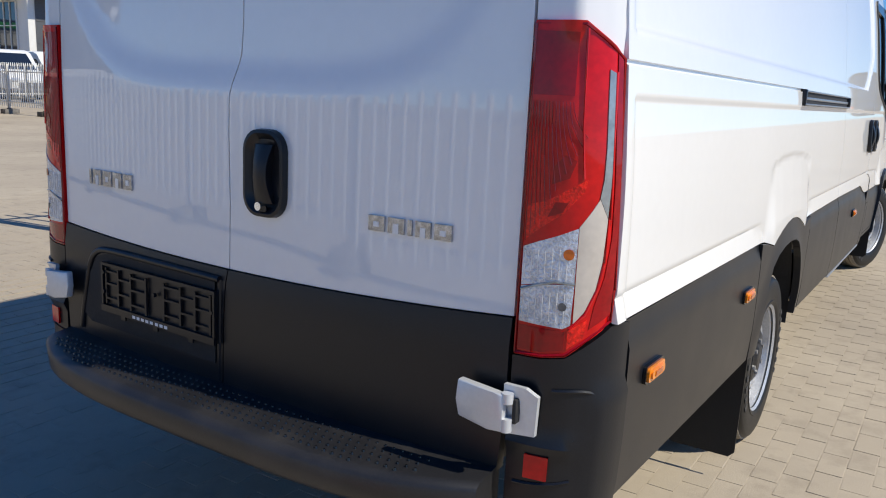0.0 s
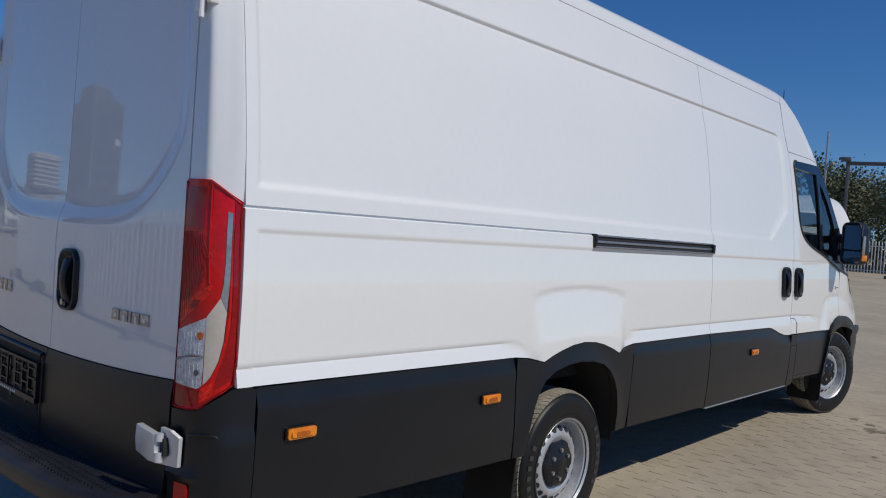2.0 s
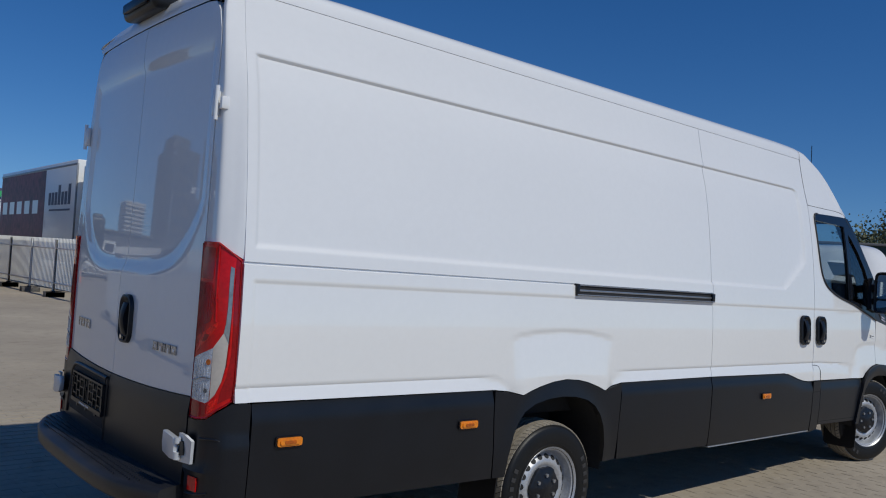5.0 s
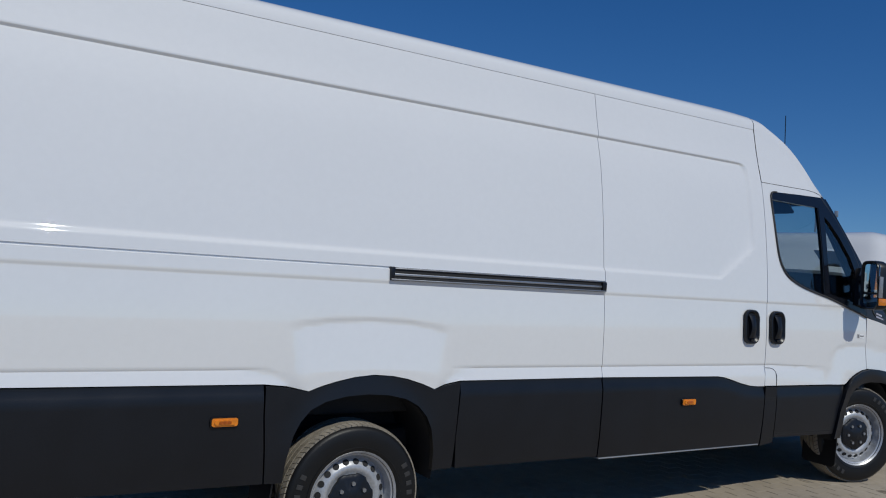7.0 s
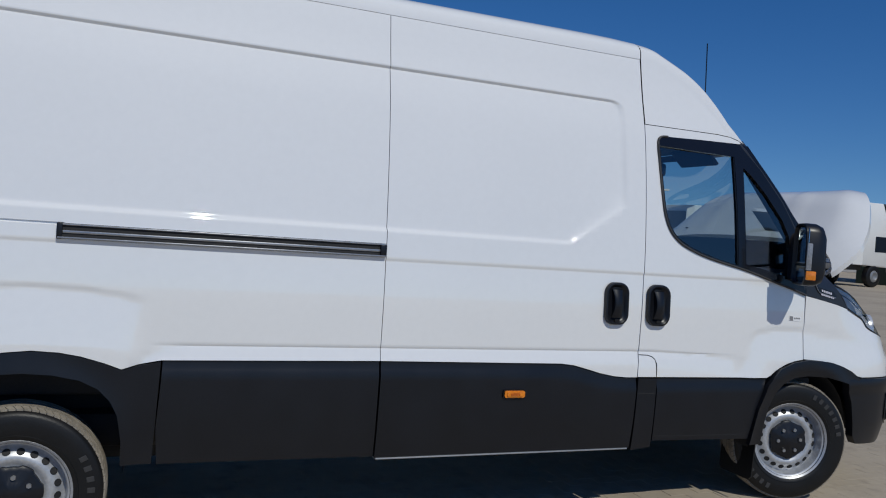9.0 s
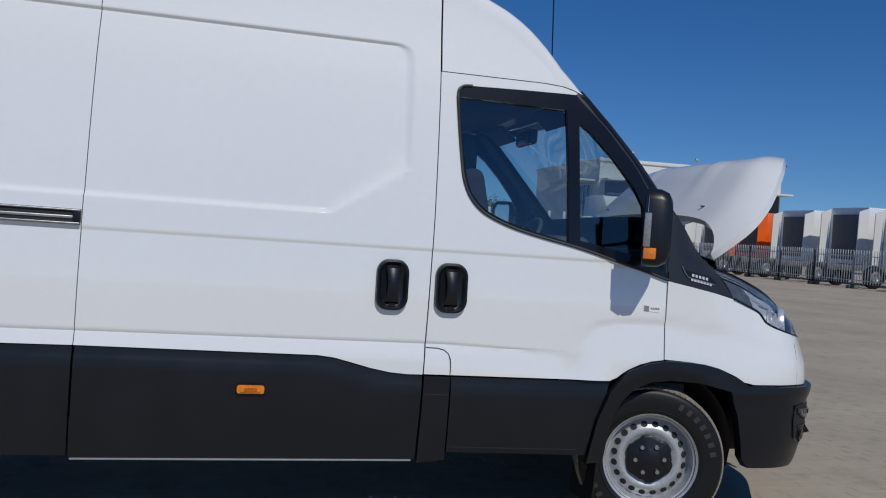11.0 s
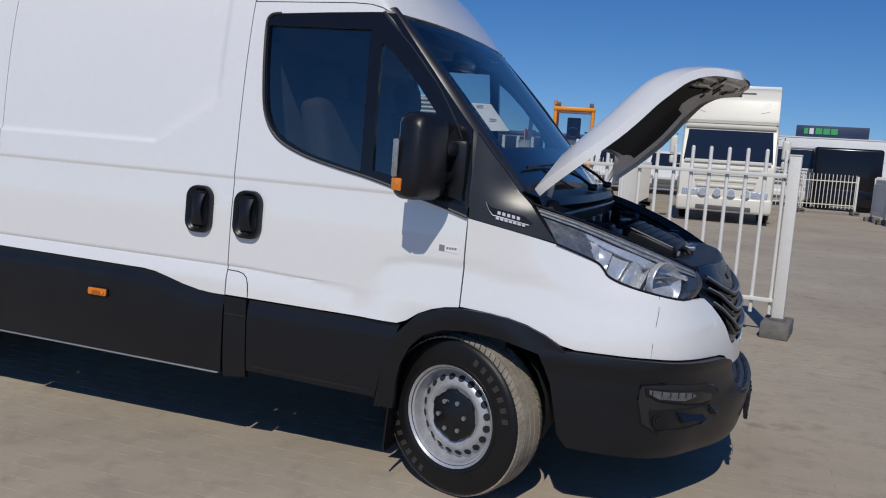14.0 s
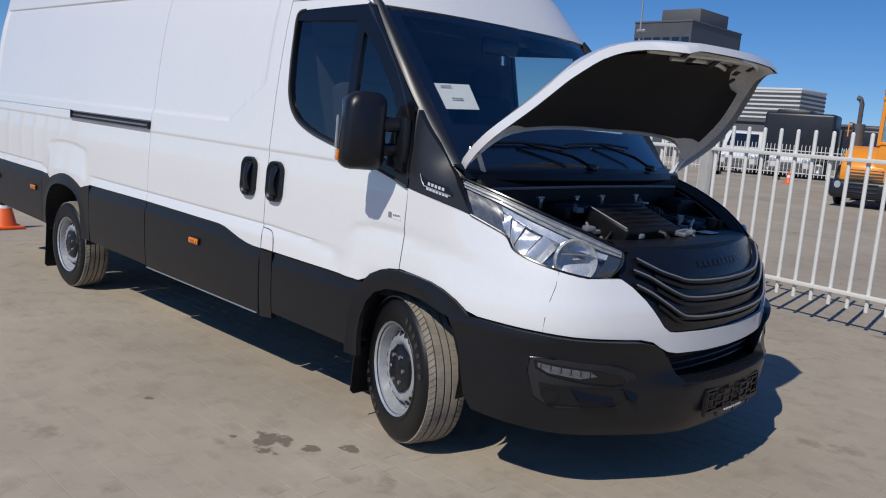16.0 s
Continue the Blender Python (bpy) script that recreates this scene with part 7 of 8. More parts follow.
fence_run((-11.0, 31.5), (1.5, 34.5), 5, 1.6, gap=0.16, thick=0.018, group="far fence panels")
fence_run((-3.6, -3.2), (-3.6, 13.0), 6, 1.6, gap=0.17, thick=0.036, group="fence behind the van")
fence_run((44.0, 2.0), (46.0, 18.0), 6, 1.9, gap=0.16, thick=0.03, group="fence before the trees")


# ---- trucks ----
def loft(bm, rings, caps=True):
    vs = [[bm.verts.new(p) for p in r] for r in rings]
    n = len(vs[0])
    for p, q in zip(vs, vs[1:]):
        for k in range(n):
            bm.faces.new((p[k], p[(k + 1) % n], q[(k + 1) % n], q[k]))
    if caps:
        bm.faces.new(vs[0][::-1])
        bm.faces.new(vs[-1])
    return bm


def extruded(bm, prof, y0, y1, inset=0.06, bev=0.05):
    """A side profile (x, z) drawn across from y0 to y1 with its sides drawn in a little."""
    cx = sum(p[0] for p in prof) / len(prof)
    cz = sum(p[1] for p in prof) / len(prof)

    def ring(y, k):
        return [Vector((cx + (x - cx) * k, y, cz + (z - cz) * k)) for x, z in prof]
    return loft(bm, [ring(y0, 1 - inset), ring(y0 + bev, 1), ring(y1 - bev, 1), ring(y1, 1 - inset)])


def truck_wheel(parent, x, y, r, wide, s):
    bm = start()
    lathe(bm, [(r * 0.56, wide / 2), (r * 0.8, wide / 2 + 0.01), (r * 0.97, wide / 2 - 0.03), (r, wide / 2 - 0.08), (r, -wide / 2 + 0.08), (r * 0.97, -wide / 2 + 0.03), (r * 0.8, -wide / 2 - 0.01), (r * 0.56, -wide / 2)], 28)
    bm.transform(Matrix.Translation((x, y, r)))
    t = part("wheel", bm, RUBBER, parent, "dark truck tyre", smooth=45)
    bm = start()
    lathe(bm, [(r * 0.57, -0.02), (r * 0.52, 0.02), (r * 0.35, 0.05), (r * 0.2, 0.0), (0.001, -0.02)], 20)
    bm.transform(Matrix.Translation((x, y + s * (wide / 2 - 0.02), r)) @ pose(0, 0, 0, 0, 0, 180 if s < 0 else 0))
    part("rim", bm, TRUCKSILVER, t)


def lorry(m, name, label, paint, roof=3.0, grille=TRUCKSILVER, lights=True, box_to=0.0, chassis=6.0, high=False, style=0):
    """A truck whose front stands at x = 0 and looks along +x."""
    T = thing(name, label, "truck", m=m)
    zr = roof
    prof = [(0.0, 0.55), (0.02, 1.45), (-0.05, 1.60), (-0.28, 2.45), (-0.42, 2.62)] + ([(-0.75, zr)] if not high else [(-0.55, 2.9), (-0.95, zr)]) + [(-1.6, zr + 0.02), (-2.15, zr - 0.05), (-2.2, 1.0), (-2.1, 0.75), (-1.95, 0.62), (-0.15, 0.55)]
    bm = extruded(start(), prof, -1.22, 1.22)
    cabin = part("cab", bm, paint, T, smooth=40)
    bm = start()
    ws = [(-1.13, 1.64), (1.13, 1.64), (1.07, 2.47), (-1.07, 2.47)]
    slab(bm, ws, lambda u, v, d: Vector((-0.05 - (v - 1.60) * 0.2705 + 0.012 + d, u, v)), -0.02)
    part("windscreen", bm, DARKGLASS, cabin, smooth=0)
    bm = start()
    box(bm, (0.0, 0, 1.63), (0.05, 2.2, 0.09), 0.02)
    box(bm, (-0.33, 0, 2.58), (0.16, 2.3, 0.10), 0.03, pose(0, 0, 0, 0, 20, 0))
    part("sun_visor", bm, GLOSSBLACK if style == 1 else paint, cabin)
    for s in (-1, 1):
        bm = start()
        slab(bm, [(-1.30, 1.55), (-0.32, 1.55), (-0.50, 2.28), (-1.30, 2.28)], lambda u, v, d: Vector((u, s * (1.226 - d), v)), 0.02)
        part("side_window", bm, DARKGLASS, cabin, smooth=0)
        bm = start()
        box(bm, (-0.10, s * 1.42, 2.02), (0.16, 0.20, 0.50), 0.05, None, 3)
        box(bm, (-0.10, s * 1.42, 1.62), (0.14, 0.18, 0.22), 0.05, None, 3)
        tube(bm, [(-0.15, s * 1.20, 2.3), (-0.12, s * 1.36, 2.34), (-0.12, s * 1.36, 1.5), (-0.15, s * 1.2, 1.5)], 0.02, 6)
        part("mirror", bm, paint if style == 0 else TRUCKGREY, cabin)
        bm = start()
        box(bm, (0.055 if style == 1 else 0.012, s * (0.98 if style == 1 else 0.88), 0.78), (0.08 if style == 1 else 0.06, 0.36 if style == 1 else 0.42, 0.20), 0.03, None, 3)
        part("headlamp", bm, CLEARLENS, cabin, "clear headlamp")
        bm = start()
        box(bm, (-1.15, s * 1.235, 1.18), (0.16, 0.02, 0.05), 0.01)
        part("door_handle", bm, TRUCKGREY, cabin)
        bm = start()
        box(bm, (-0.35, s * 1.16, 0.62), (0.5, 0.18, 0.10), 0.02)
        box(bm, (-0.35, s * 1.14, 0.38), (0.46, 0.16, 0.06), 0.02)
        part("step", bm, TRUCKGREY, cabin)
        bm = start()
        rows = []
        for k in range(11):
            a = radians(180 * k / 10)
            rows.append([Vector((-1.35 + 0.62 * math.cos(a), y, 0.52 + 0.60 * math.sin(a))) for y in (s * 0.92, s * 1.235)])
        for p, q in zip(rows, rows[1:]):
            v4 = [bm.verts.new(x) for x in (p[0], p[1], q[1], q[0])]
            bm.faces.new(v4)
        bmesh.ops.remove_doubles(bm, verts=bm.verts, dist=1e-4)
        part("mudguard", bm, TRUCKGREY, cabin, smooth=40)
    n = 5 if style == 1 else 4
    for k in range(n):
        bm = start()
        z = (1.0 + 0.105 * k) if style == 1 else 0.98 + 0.48 * k / (n - 1)
        box(bm, (0.05 if style == 1 else 0.03, 0, z), (0.07 if style == 1 else 0.05, (1.42 + 0.05 * k) if style == 1 else 1.45 + 0.1 * k, 0.06 if style == 1 else 0.07), 0.02)
        part("grille_bar", bm, grille, cabin)
    bm = start()
    box(bm, (0.016, 0, 1.2), (0.04 if style == 1 else 0.02, 1.62 if style == 1 else 1.5, 0.62 if style == 1 else 0.56), 0.01)
    part("grille_back", bm, GLOSSBLACK if style == 1 else paint, cabin)
    if style == 1:
        bm = start()
        slab(bm, [(-0.98, 1.60), (-0.76, 1.46), (0.76, 1.46), (0.98, 1.60)], lambda u, v, d: Vector((0.03 - (v - 1.46) * 0.3 + d, u, v)), 0.03)
        for s in (-1, 1):
            slab(bm, [(0.76, 1.47), (0.86, 1.52), (0.80, 0.95), (0.70, 0.95)], lambda u, v, d: Vector((0.05 + d, s * u, v)), 0.03)
        part("grille_surround", bm, grille, cabin, "silver grille surround")
        bm = start()
        for z in (0.60, 0.72):
            box(bm, (0.085, 0, z), (0.02, 1.45, 0.07), 0.01)
        part("lower_intake", bm, GLOSSBLACK, cabin)
        for s in (-1, 1):
            bm = start()
            box(bm, (0.02, s * 1.02, 1.16), (0.06, 0.06, 0.34), 0.02)
            part("corner_vane", bm, GLOSSBLACK, cabin)
    bm = start()
    box(bm, (-0.02, 0, 0.60 if style == 1 else 0.50), (0.2 if style == 1 else 0.18, 2.46 if style == 1 else 2.44, 0.62 if style == 1 else 0.42), 0.08, None, 3)
    bump = part("bumper", bm, grille if style == 1 else paint, T, smooth=45)
    bm = start()
    box(bm, (0.06, 0, 0.40), (0.06, 1.4, 0.12), 0.02)
    part("air_intake", bm, TRUCKGREY, bump)
    if lights:
        for y in (-0.55, -0.18, 0.18, 0.55):
            bm = start()
            rod(bm, (0.08, y, 0.82), (0.14, y, 0.82), 0.11, 18)
            dl = part("driving_lamp", bm, TRUCKWHITE, bump, "round driving lamp")
            bm = start()
            rod(bm, (0.14, y, 0.82), (0.15, y, 0.82), 0.088, 18)
            part("glass", bm, CLEARLENS, dl)
    bm = start()
    for y in (-0.42, 0.42):
        box(bm, (-chassis / 2 - 0.6, y, 0.86), (chassis, 0.08, 0.26), 0.01)
    box(bm, (-2.9, 0.95, 0.72), (1.0, 0.5, 0.5), 0.12)
    box(bm, (-2.9, -0.95, 0.72), (1.0, 0.5, 0.5), 0.12)
    box(bm, (-2.5, 0, 1.05), (0.4, 1.6, 0.5), 0.05)
    part("chassis", bm, TRUCKGREY, T)
    for x in (-1.35, -chassis + 0.9):
        for s in (-1, 1):
            truck_wheel(T, x, s * 1.05, 0.50, 0.30, s)
    if chassis < 7 and not box_to:
        bm = start()
        rod(bm, (-chassis + 1.0, 0, 1.02), (-chassis + 1.0, 0, 1.12), 0.5, 20)
        part("coupling", bm, TRUCKGREY, T)
        for s in (-1, 1):
            bm = start()
            rows = []
            for k in range(9):
                a = radians(10 + 160 * k / 8)
                rows.append([Vector((-chassis + 0.9 + 0.60 * math.cos(a), y, 0.5 + 0.60 * math.sin(a))) for y in (s * 0.85, s * 1.25)])
            for p, q in zip(rows, rows[1:]):
                bm.faces.new([bm.verts.new(x) for x in (p[0], p[1], q[1], q[0])])
            bmesh.ops.remove_doubles(bm, verts=bm.verts, dist=1e-4)
            part("mudguard", bm, TRUCKGREY, T, smooth=40)
    return T, cabin


def deflector(T, paint, z0, z1):
    """A wind deflector over the cab."""
    bm = extruded(start(), [(-0.36, z0), (-0.33, z0 + 0.08), (-0.40, z0 + 0.16), (-0.55, z0 + 0.62), (-0.72, z1 - 0.12), (-0.95, z1), (-2.1, z1), (-2.15, z0)], -1.18, 1.18, 0.03, 0.10)
    d = part("wind_deflector", bm, paint, T, smooth=40)
    for s in (-1, 1):
        bm = start()
        slab(bm, [(0.70, 0.30), (0.93, 0.36), (0.96, 0.60), (0.80, 0.58)], lambda u, v, q: Vector((-0.385 - (v - 0.16) * 0.33 + q, s * u, z0 + v)), -0.02)
        part("roof_lamp", bm, TRUCKSILVER, d, "roof lamp")
    bm = start()
    box(bm, (-0.69, 0, z1 - 0.16), (0.05, 1.1, 0.04), 0.01)
    part("roof_slot", bm, TRUCKGREY, d)


def facing(x, y, az):
    """A pose on the ground that looks along the bearing az."""
    return pose(x, y, 0, 0, 0, az)


# white box truck with a printed box, facing the yard
T, c = lorry(facing(6.85, 18.6, -90), "box_truck", "white box truck with printed sides, parked behind the fence", CREAM, roof=2.75, grille=CREAM, box_to=12, chassis=11.0)
deflector(T, CREAM, 2.66, 3.66)
bm = start()
box(bm, (-7.4, 0, 2.44), (9.8, 2.5, 2.87), 0.03)
bx = part("cargo_box", bm, TRUCKWHITE, T, "white cargo box")
for s in (-1, 1):
    bm = start()
    slab(bm, [(-12.2, 1.1), (-5.9, 1.1), (-5.9, 3.7), (-12.2, 3.7)], lambda u, v, d: Vector((u, s * (1.2525 - d), v)), -0.004)
    pr = part("side_print", bm, MAROON, bx, "dark red printed picture")
    for k in range(5):
        bm = start()
        slab(bm, [(-11.8 + 1.1 * k, 2.3), (-11.1 + 1.1 * k, 2.3), (-11.1 + 1.1 * k, 2.75), (-11.8 + 1.1 * k, 2.75)], lambda u, v, d: Vector((u, s * (1.257 - d), v)), -0.003)
        part("print_panel", bm, TRUCKWHITE, pr, smooth=0)
    bm = start()
    for k in range(7):
        h = (0.62, 0.40, 0.40, 0.62, 0.40, 0.40, 0.40)[k]
        slab(bm, [(-3.0 - 0.36 * k, 2.55), (-3.27 - 0.36 * k, 2.55), (-3.27 - 0.36 * k, 2.55 + h), (-3.0 - 0.36 * k, 2.55 + h)], lambda u, v, d: Vector((u, s * (1.2525 - d), v)), -0.003)
    slab(bm, [(-3.0, 2.36), (-5.3, 2.36), (-5.3, 2.42), (-3.0, 2.42)], lambda u, v, d: Vector((u, s * (1.2525 - d), v)), -0.003)
    part("lettering_bar", bm, BARGREY, bx, "grey bars in place of lettering", smooth=0)
bm = start()
for z in (1.02, 3.74):
    box(bm, (-7.4, -1.25, z), (9.8, 0.03, 0.06), 0.005)
    box(bm, (-7.4, 1.25, z), (9.8, 0.03, 0.06), 0.005)
for y in (-1.24, 1.24):
    box(bm, (-2.51, y, 2.38), (0.04, 0.05, 2.75), 0.005)
part("box_edge", bm, TRUCKSILVER, bx)

# low-roofed tractor unit with a silver grille
T, c = lorry(facing(17.35, 21.6, -86), "tractor_unit", "white tractor unit with silver grille and roof horns", TRUCKWHITE, roof=3.02, grille=TRUCKSILVER, lights=False, chassis=6.2, style=1)
for y in (-0.8, -0.55, 0.6, 0.85):
    bm = start()
    rod(bm, (-0.9, y, 3.02), (-0.9, y, 3.12), 0.02, 8)
    tube(bm, [(-1.2, y, 3.12), (-0.85, y, 3.12), (-0.7, y, 3.12)], 0.03, 8)
    part("roof_horn", bm, TRUCKSILVER, c)
bm = start()
slab(bm, [(0.62, 1.72), (0.92, 1.72), (0.92, 2.0), (0.62, 2.0)], lambda u, v, d: Vector((-0.05 - (v - 1.60) * 0.2705 + 0.034 + d, -u, v)), -0.002)
part("notice", bm, PAPER, c, "white notice in the windscreen", smooth=0)


def cab_back(m, label, paint, h=3.6, group="parked tractor units"):
    """A tractor unit seen from behind: cab, side deflectors, chassis and coupling."""
    T = thing("tractor_unit", label, "truck", group, m)
    bm = extruded(start(), [(0, 0.9), (0.05, 1.5), (-0.3, 2.6), (-0.9, h), (-2.1, h), (-2.2, 1.0)], -1.22, 1.22, 0.05)
    c = part("cab", bm, paint, T, smooth=40)
    bm = start()
    slab(bm, [(-0.95, 1.2), (0.95, 1.2), (0.95, h - 0.35), (-0.95, h - 0.35)], lambda u, v, d: Vector((-2.2 - d, u, v)), 0.02)
    part("cab_rear_panel", bm, TRUCKGREY, c, smooth=0)
    for s in (-1, 1):
        bm = start()
        slab(bm, [(-2.1, 1.0), (-2.75, 1.0), (-2.70, h - 0.25), (-2.1, h - 0.05)], lambda u, v, d: Vector((u, s * (1.24 - d), v)), 0.04)
        part("side_deflector", bm, paint, c)
        bm = start()
        slab(bm, [(-1.30, 1.6), (-0.35, 1.6), (-0.5, 2.3), (-1.30, 2.3)], lambda u, v, d: Vector((u, s * (1.23 - d), v)), 0.01)
        part("side_window", bm, DARKGLASS, c, smooth=0)
        bm = start()
        box(bm, (-0.15, s * 1.42, 1.95), (0.15, 0.16, 0.6), 0.04)
        part("mirror", bm, TRUCKGREY, c)
    bm = start()
    for k in range(7):
        box(bm, (-2.45, -0.6, 1.3 + 0.3 * k), (0.05, 0.5, 0.03), 0.005)
    for y in (-0.42, 0.42):
        box(bm, (-3.6, y, 0.86), (5.0, 0.08, 0.26), 0.01)
    part("chassis", bm, TRUCKGREY, T)
    for x in (-1.2, -4.9):
        for s in (-1, 1):
            truck_wheel(T, x, s * 1.05, 0.5, 0.3, s)
    return T


for k, (x, y, paint, h, lab) in enumerate(((34.8, 46.0, TRUCKWHITE, 3.1, "white low tractor unit with chassis frames"), (34.9, 42.0, TRUCKWHITE, 3.5, "white tractor unit with grey cab rear"), (34.9, 38.0, REDORANGE, 3.6, "bright orange tractor unit"), (34.9, 34.0, TRUCKWHITE, 3.7, "white tractor unit with ladder at the rear"),
                                           (35.1, 30.3, TRUCKWHITE, 3.8, "tall white tractor unit"), (35.1, 26.6, TRUCKWHITE, 3.7, "plain white tractor unit in the row"), (35.1, 22.8, TRUCKWHITE, 3.8, "white tractor unit at the row's end"))):
    cab_back(facing(x, y, 4), lab, paint, h)


# ---- vans parked behind the fences ----
def small_van(m, label, paint=None, length=5.4, h=2.2, boxed=False, group="parked vans"):
    V = thing("parked_van", label, "van", group, m)
    paint = paint or TRUCKWHITE
    prof = [(0, 0.45), (0.05, 0.85), (-0.15, 1.05), (-0.95, 1.25), (-1.65, h - 0.1), (-1.95, h), (-length + 0.15, h + 0.02), (-length, h - 0.1), (-length, 0.45)]
    bm = extruded(start(), prof, -0.95, 0.95, 0.05, 0.10)
    b = part("body", bm, paint, V, smooth=40)
    bm = start()
    slab(bm, [(-0.78, 1.30), (0.78, 1.30), (0.68, h - 0.15), (-0.68, h - 0.15)], lambda u, v, d: Vector((-0.95 - (v - 1.25) * (0.70 / (h - 1.35)) + 0.02 + d, u, v)), -0.015)
    part("windscreen", bm, DARKGLASS, b, smooth=0)
    for s in (-1, 1):
        bm = start()
        slab(bm, [(-1.25, 1.25), (-2.2, 1.25), (-2.2, h - 0.35), (-1.75, h - 0.35)], lambda u, v, d: Vector((u, s * (0.955 - d), v)), 0.01)
        part("side_window", bm, DARKGLASS, b, smooth=0)
        bm = start()
        box(bm, (0.02, s * 0.72, 0.86), (0.12, 0.34, 0.16), 0.04)
        part("headlamp", bm, CLEARLENS, b)
        bm = start()
        box(bm, (-1.15, s * 1.08, 1.35), (0.12, 0.2, 0.22), 0.04)
        part("mirror", bm, TRUCKGREY, b)
        for x in (-0.95, -length + 1.1):
            truck_wheel(V, x, s * 0.82, 0.34, 0.22, s)
    bm = start()
    box(bm, (0.03, 0, 0.62), (0.08, 1.2, 0.26), 0.03)
    box(bm, (0.03, 0, 0.40), (0.14, 1.86, 0.20), 0.05)
    part("front_grille", bm, TRUCKGREY, b)
    if boxed:
        bm = start()
        box(bm, (-length / 2 - 1.1, 0, 1.95), (length - 1.9, 2.1, 2.1), 0.03)
        part("cargo_box", bm, paint, V)
    return V


v = small_van(facing(13.9, 33.4, -92), "white van parked behind the fence", length=5.6, h=2.15)
for x, y, a in ((16.1, 33.2, -89), (18.5, 33.0, -91), (20.9, 33.3, -90)):
    copy_thing(v, facing(x, y, a))
for x, y, a in ((-9.2, 35.4, -75), (-6.9, 36.2, -74)):
    copy_thing(v, facing(x, y, a))
for x, y, a in ((3.9, 36.0, -85), (1.4, 35.6, -85), (-1.0, 36.4, -84)):
    copy_thing(v, facing(x, y, a))
bm = start()
box(bm, (0, 0, 1.45), (2.6, 1.5, 2.3), 0.12, None, 3)
box(bm, (0, -0.7, 0.55), (2.5, 0.5, 0.7), 0.08)
blk = thing("black_truck_front", "black truck front under a dark sheet behind the fence", "truck", m=pose(11.4, 33.5, 0))
part("front", bm, GLOSSBLACK, blk)
for y in (-0.8, 0.8):
    truck_wheel(blk, y, -0.6, 0.45, 0.3, -1)
T, c = lorry(facing(9.1, 33.8, -92), "white_truck", "white truck behind the back fence", TRUCKWHITE, roof=2.55, grille=TRUCKGREY, lights=False, chassis=5.5)
bm = start()
box(bm, (0, 0, 2.2), (6.6, 2.4, 2.3), 0.04)
for x in (-2.2, 2.2):
    for s in (-1, 1):
        rod(bm, (x, s * 1.0, 0.5), (x, s * 1.2, 0.5), 0.5, 20)
box(bm, (0, 0, 0.95), (6.2, 0.9, 0.25), 0.02)
tr = thing("trailer", "white box trailer behind the trucks", "trailer", m=pose(12.2, 45.0, 0))
part("box", bm, TRUCKWHITE, tr)
# dark trucks beyond the far fence
for x, y, wd, hh in ((-7.0, 37.5, 3.2, 2.9), (-3.6, 38.6, 3.4, 2.3)):
    t = thing("dark_truck", "dark grey truck beyond the far fence", "truck", "dark trucks beyond the fence", pose(x, y, 0, 0, 0, 12))
    bm = start()
    box(bm, (0, 0, 0.9 + hh / 2 - 0.3), (wd, 2.2, hh - 0.7), 0.15, None, 3)
    box(bm, (-wd * 0.1, 0, hh + 0.15), (wd * 0.5, 1.9, 0.5), 0.10)
    part("body", bm, TRUCKDARK, t)
    for s in (-1, 1):
        truck_wheel(t, s * wd * 0.35, -1.0, 0.5, 0.3, -1)

# ---- orange terminal tractor ----
TT = thing("terminal_tractor", "orange terminal tractor with a glazed cab and black bumper", "tractor", m=facing(1.88, 19.8, -80) @ Matrix.Diagonal((1.07, 0.88, 1.07, 1)))
bm = extruded(start(), [(0.05, 0.66), (0.10, 0.98), (0.0, 1.14), (-0.5, 1.42), (-0.9, 1.55), (-2.6, 1.55), (-2.6, 0.66)], -0.98, 0.25, 0.03, 0.10)
bonnet_o = part("bonnet", bm, ORANGE, TT, "orange engine bonnet", smooth=40)
bm = start()
for k in range(4):
    box(bm, (0.085 - 0.004 * k, -0.28, 0.74 + 0.07 * k), (0.05, 1.0, 0.03), 0.008)
part("vent", bm, TRUCKGREY, bonnet_o)
bm = extruded(start(), [(0.08, 0.66), (0.06, 1.1), (0.0, 1.64), (-1.7, 1.64), (-1.7, 0.66)], -0.08, 1.25, 0.03, 0.06)
part("cab_base", bm, ORANGE, TT, smooth=40)
bm = start()
for x in (0.0, -1.6):
    for y in (-0.05, 1.22):
        rod(bm, (x, y, 1.58), (x - (0.16 if x == 0 else 0), y, 2.72), 0.065, 8)
box(bm, (-0.87, 0.58, 2.74), (1.62, 1.42, 0.11), 0.04)
box(bm, (0.0, 0.58, 1.64), (0.08, 1.3, 0.08), 0.02)
frame_t = part("cab_frame", bm, ORANGE, TT)
for pts in (((0.0, -0.02, 1.66), (0.0, 1.2, 1.66), (-0.15, 1.2, 2.70), (-0.15, -0.02, 2.70)), ((-0.05, 1.225, 1.66), (-1.58, 1.225, 1.66), (-1.58, 1.225, 2.70), (-0.18, 1.225, 2.70)), ((-0.05, -0.04, 1.66), (-1.58, -0.04, 1.66), (-1.58, -0.04, 2.70), (-0.18, -0.04, 2.70))):
    bm = bmesh.new()
    bm.faces.new([bm.verts.new(p) for p in pts])
    g = part("cab_glass", bm, WINDOW, frame_t, smooth=0)
    g.visible_shadow = False
bm = start()
box(bm, (-1.0, 0.58, 1.95), (0.5, 0.5, 0.12), 0.04)
box(bm, (-1.25, 0.58, 2.25), (0.12, 0.48, 0.6), 0.04)
part("driver_seat", bm, SEAT, TT)
bm = start()
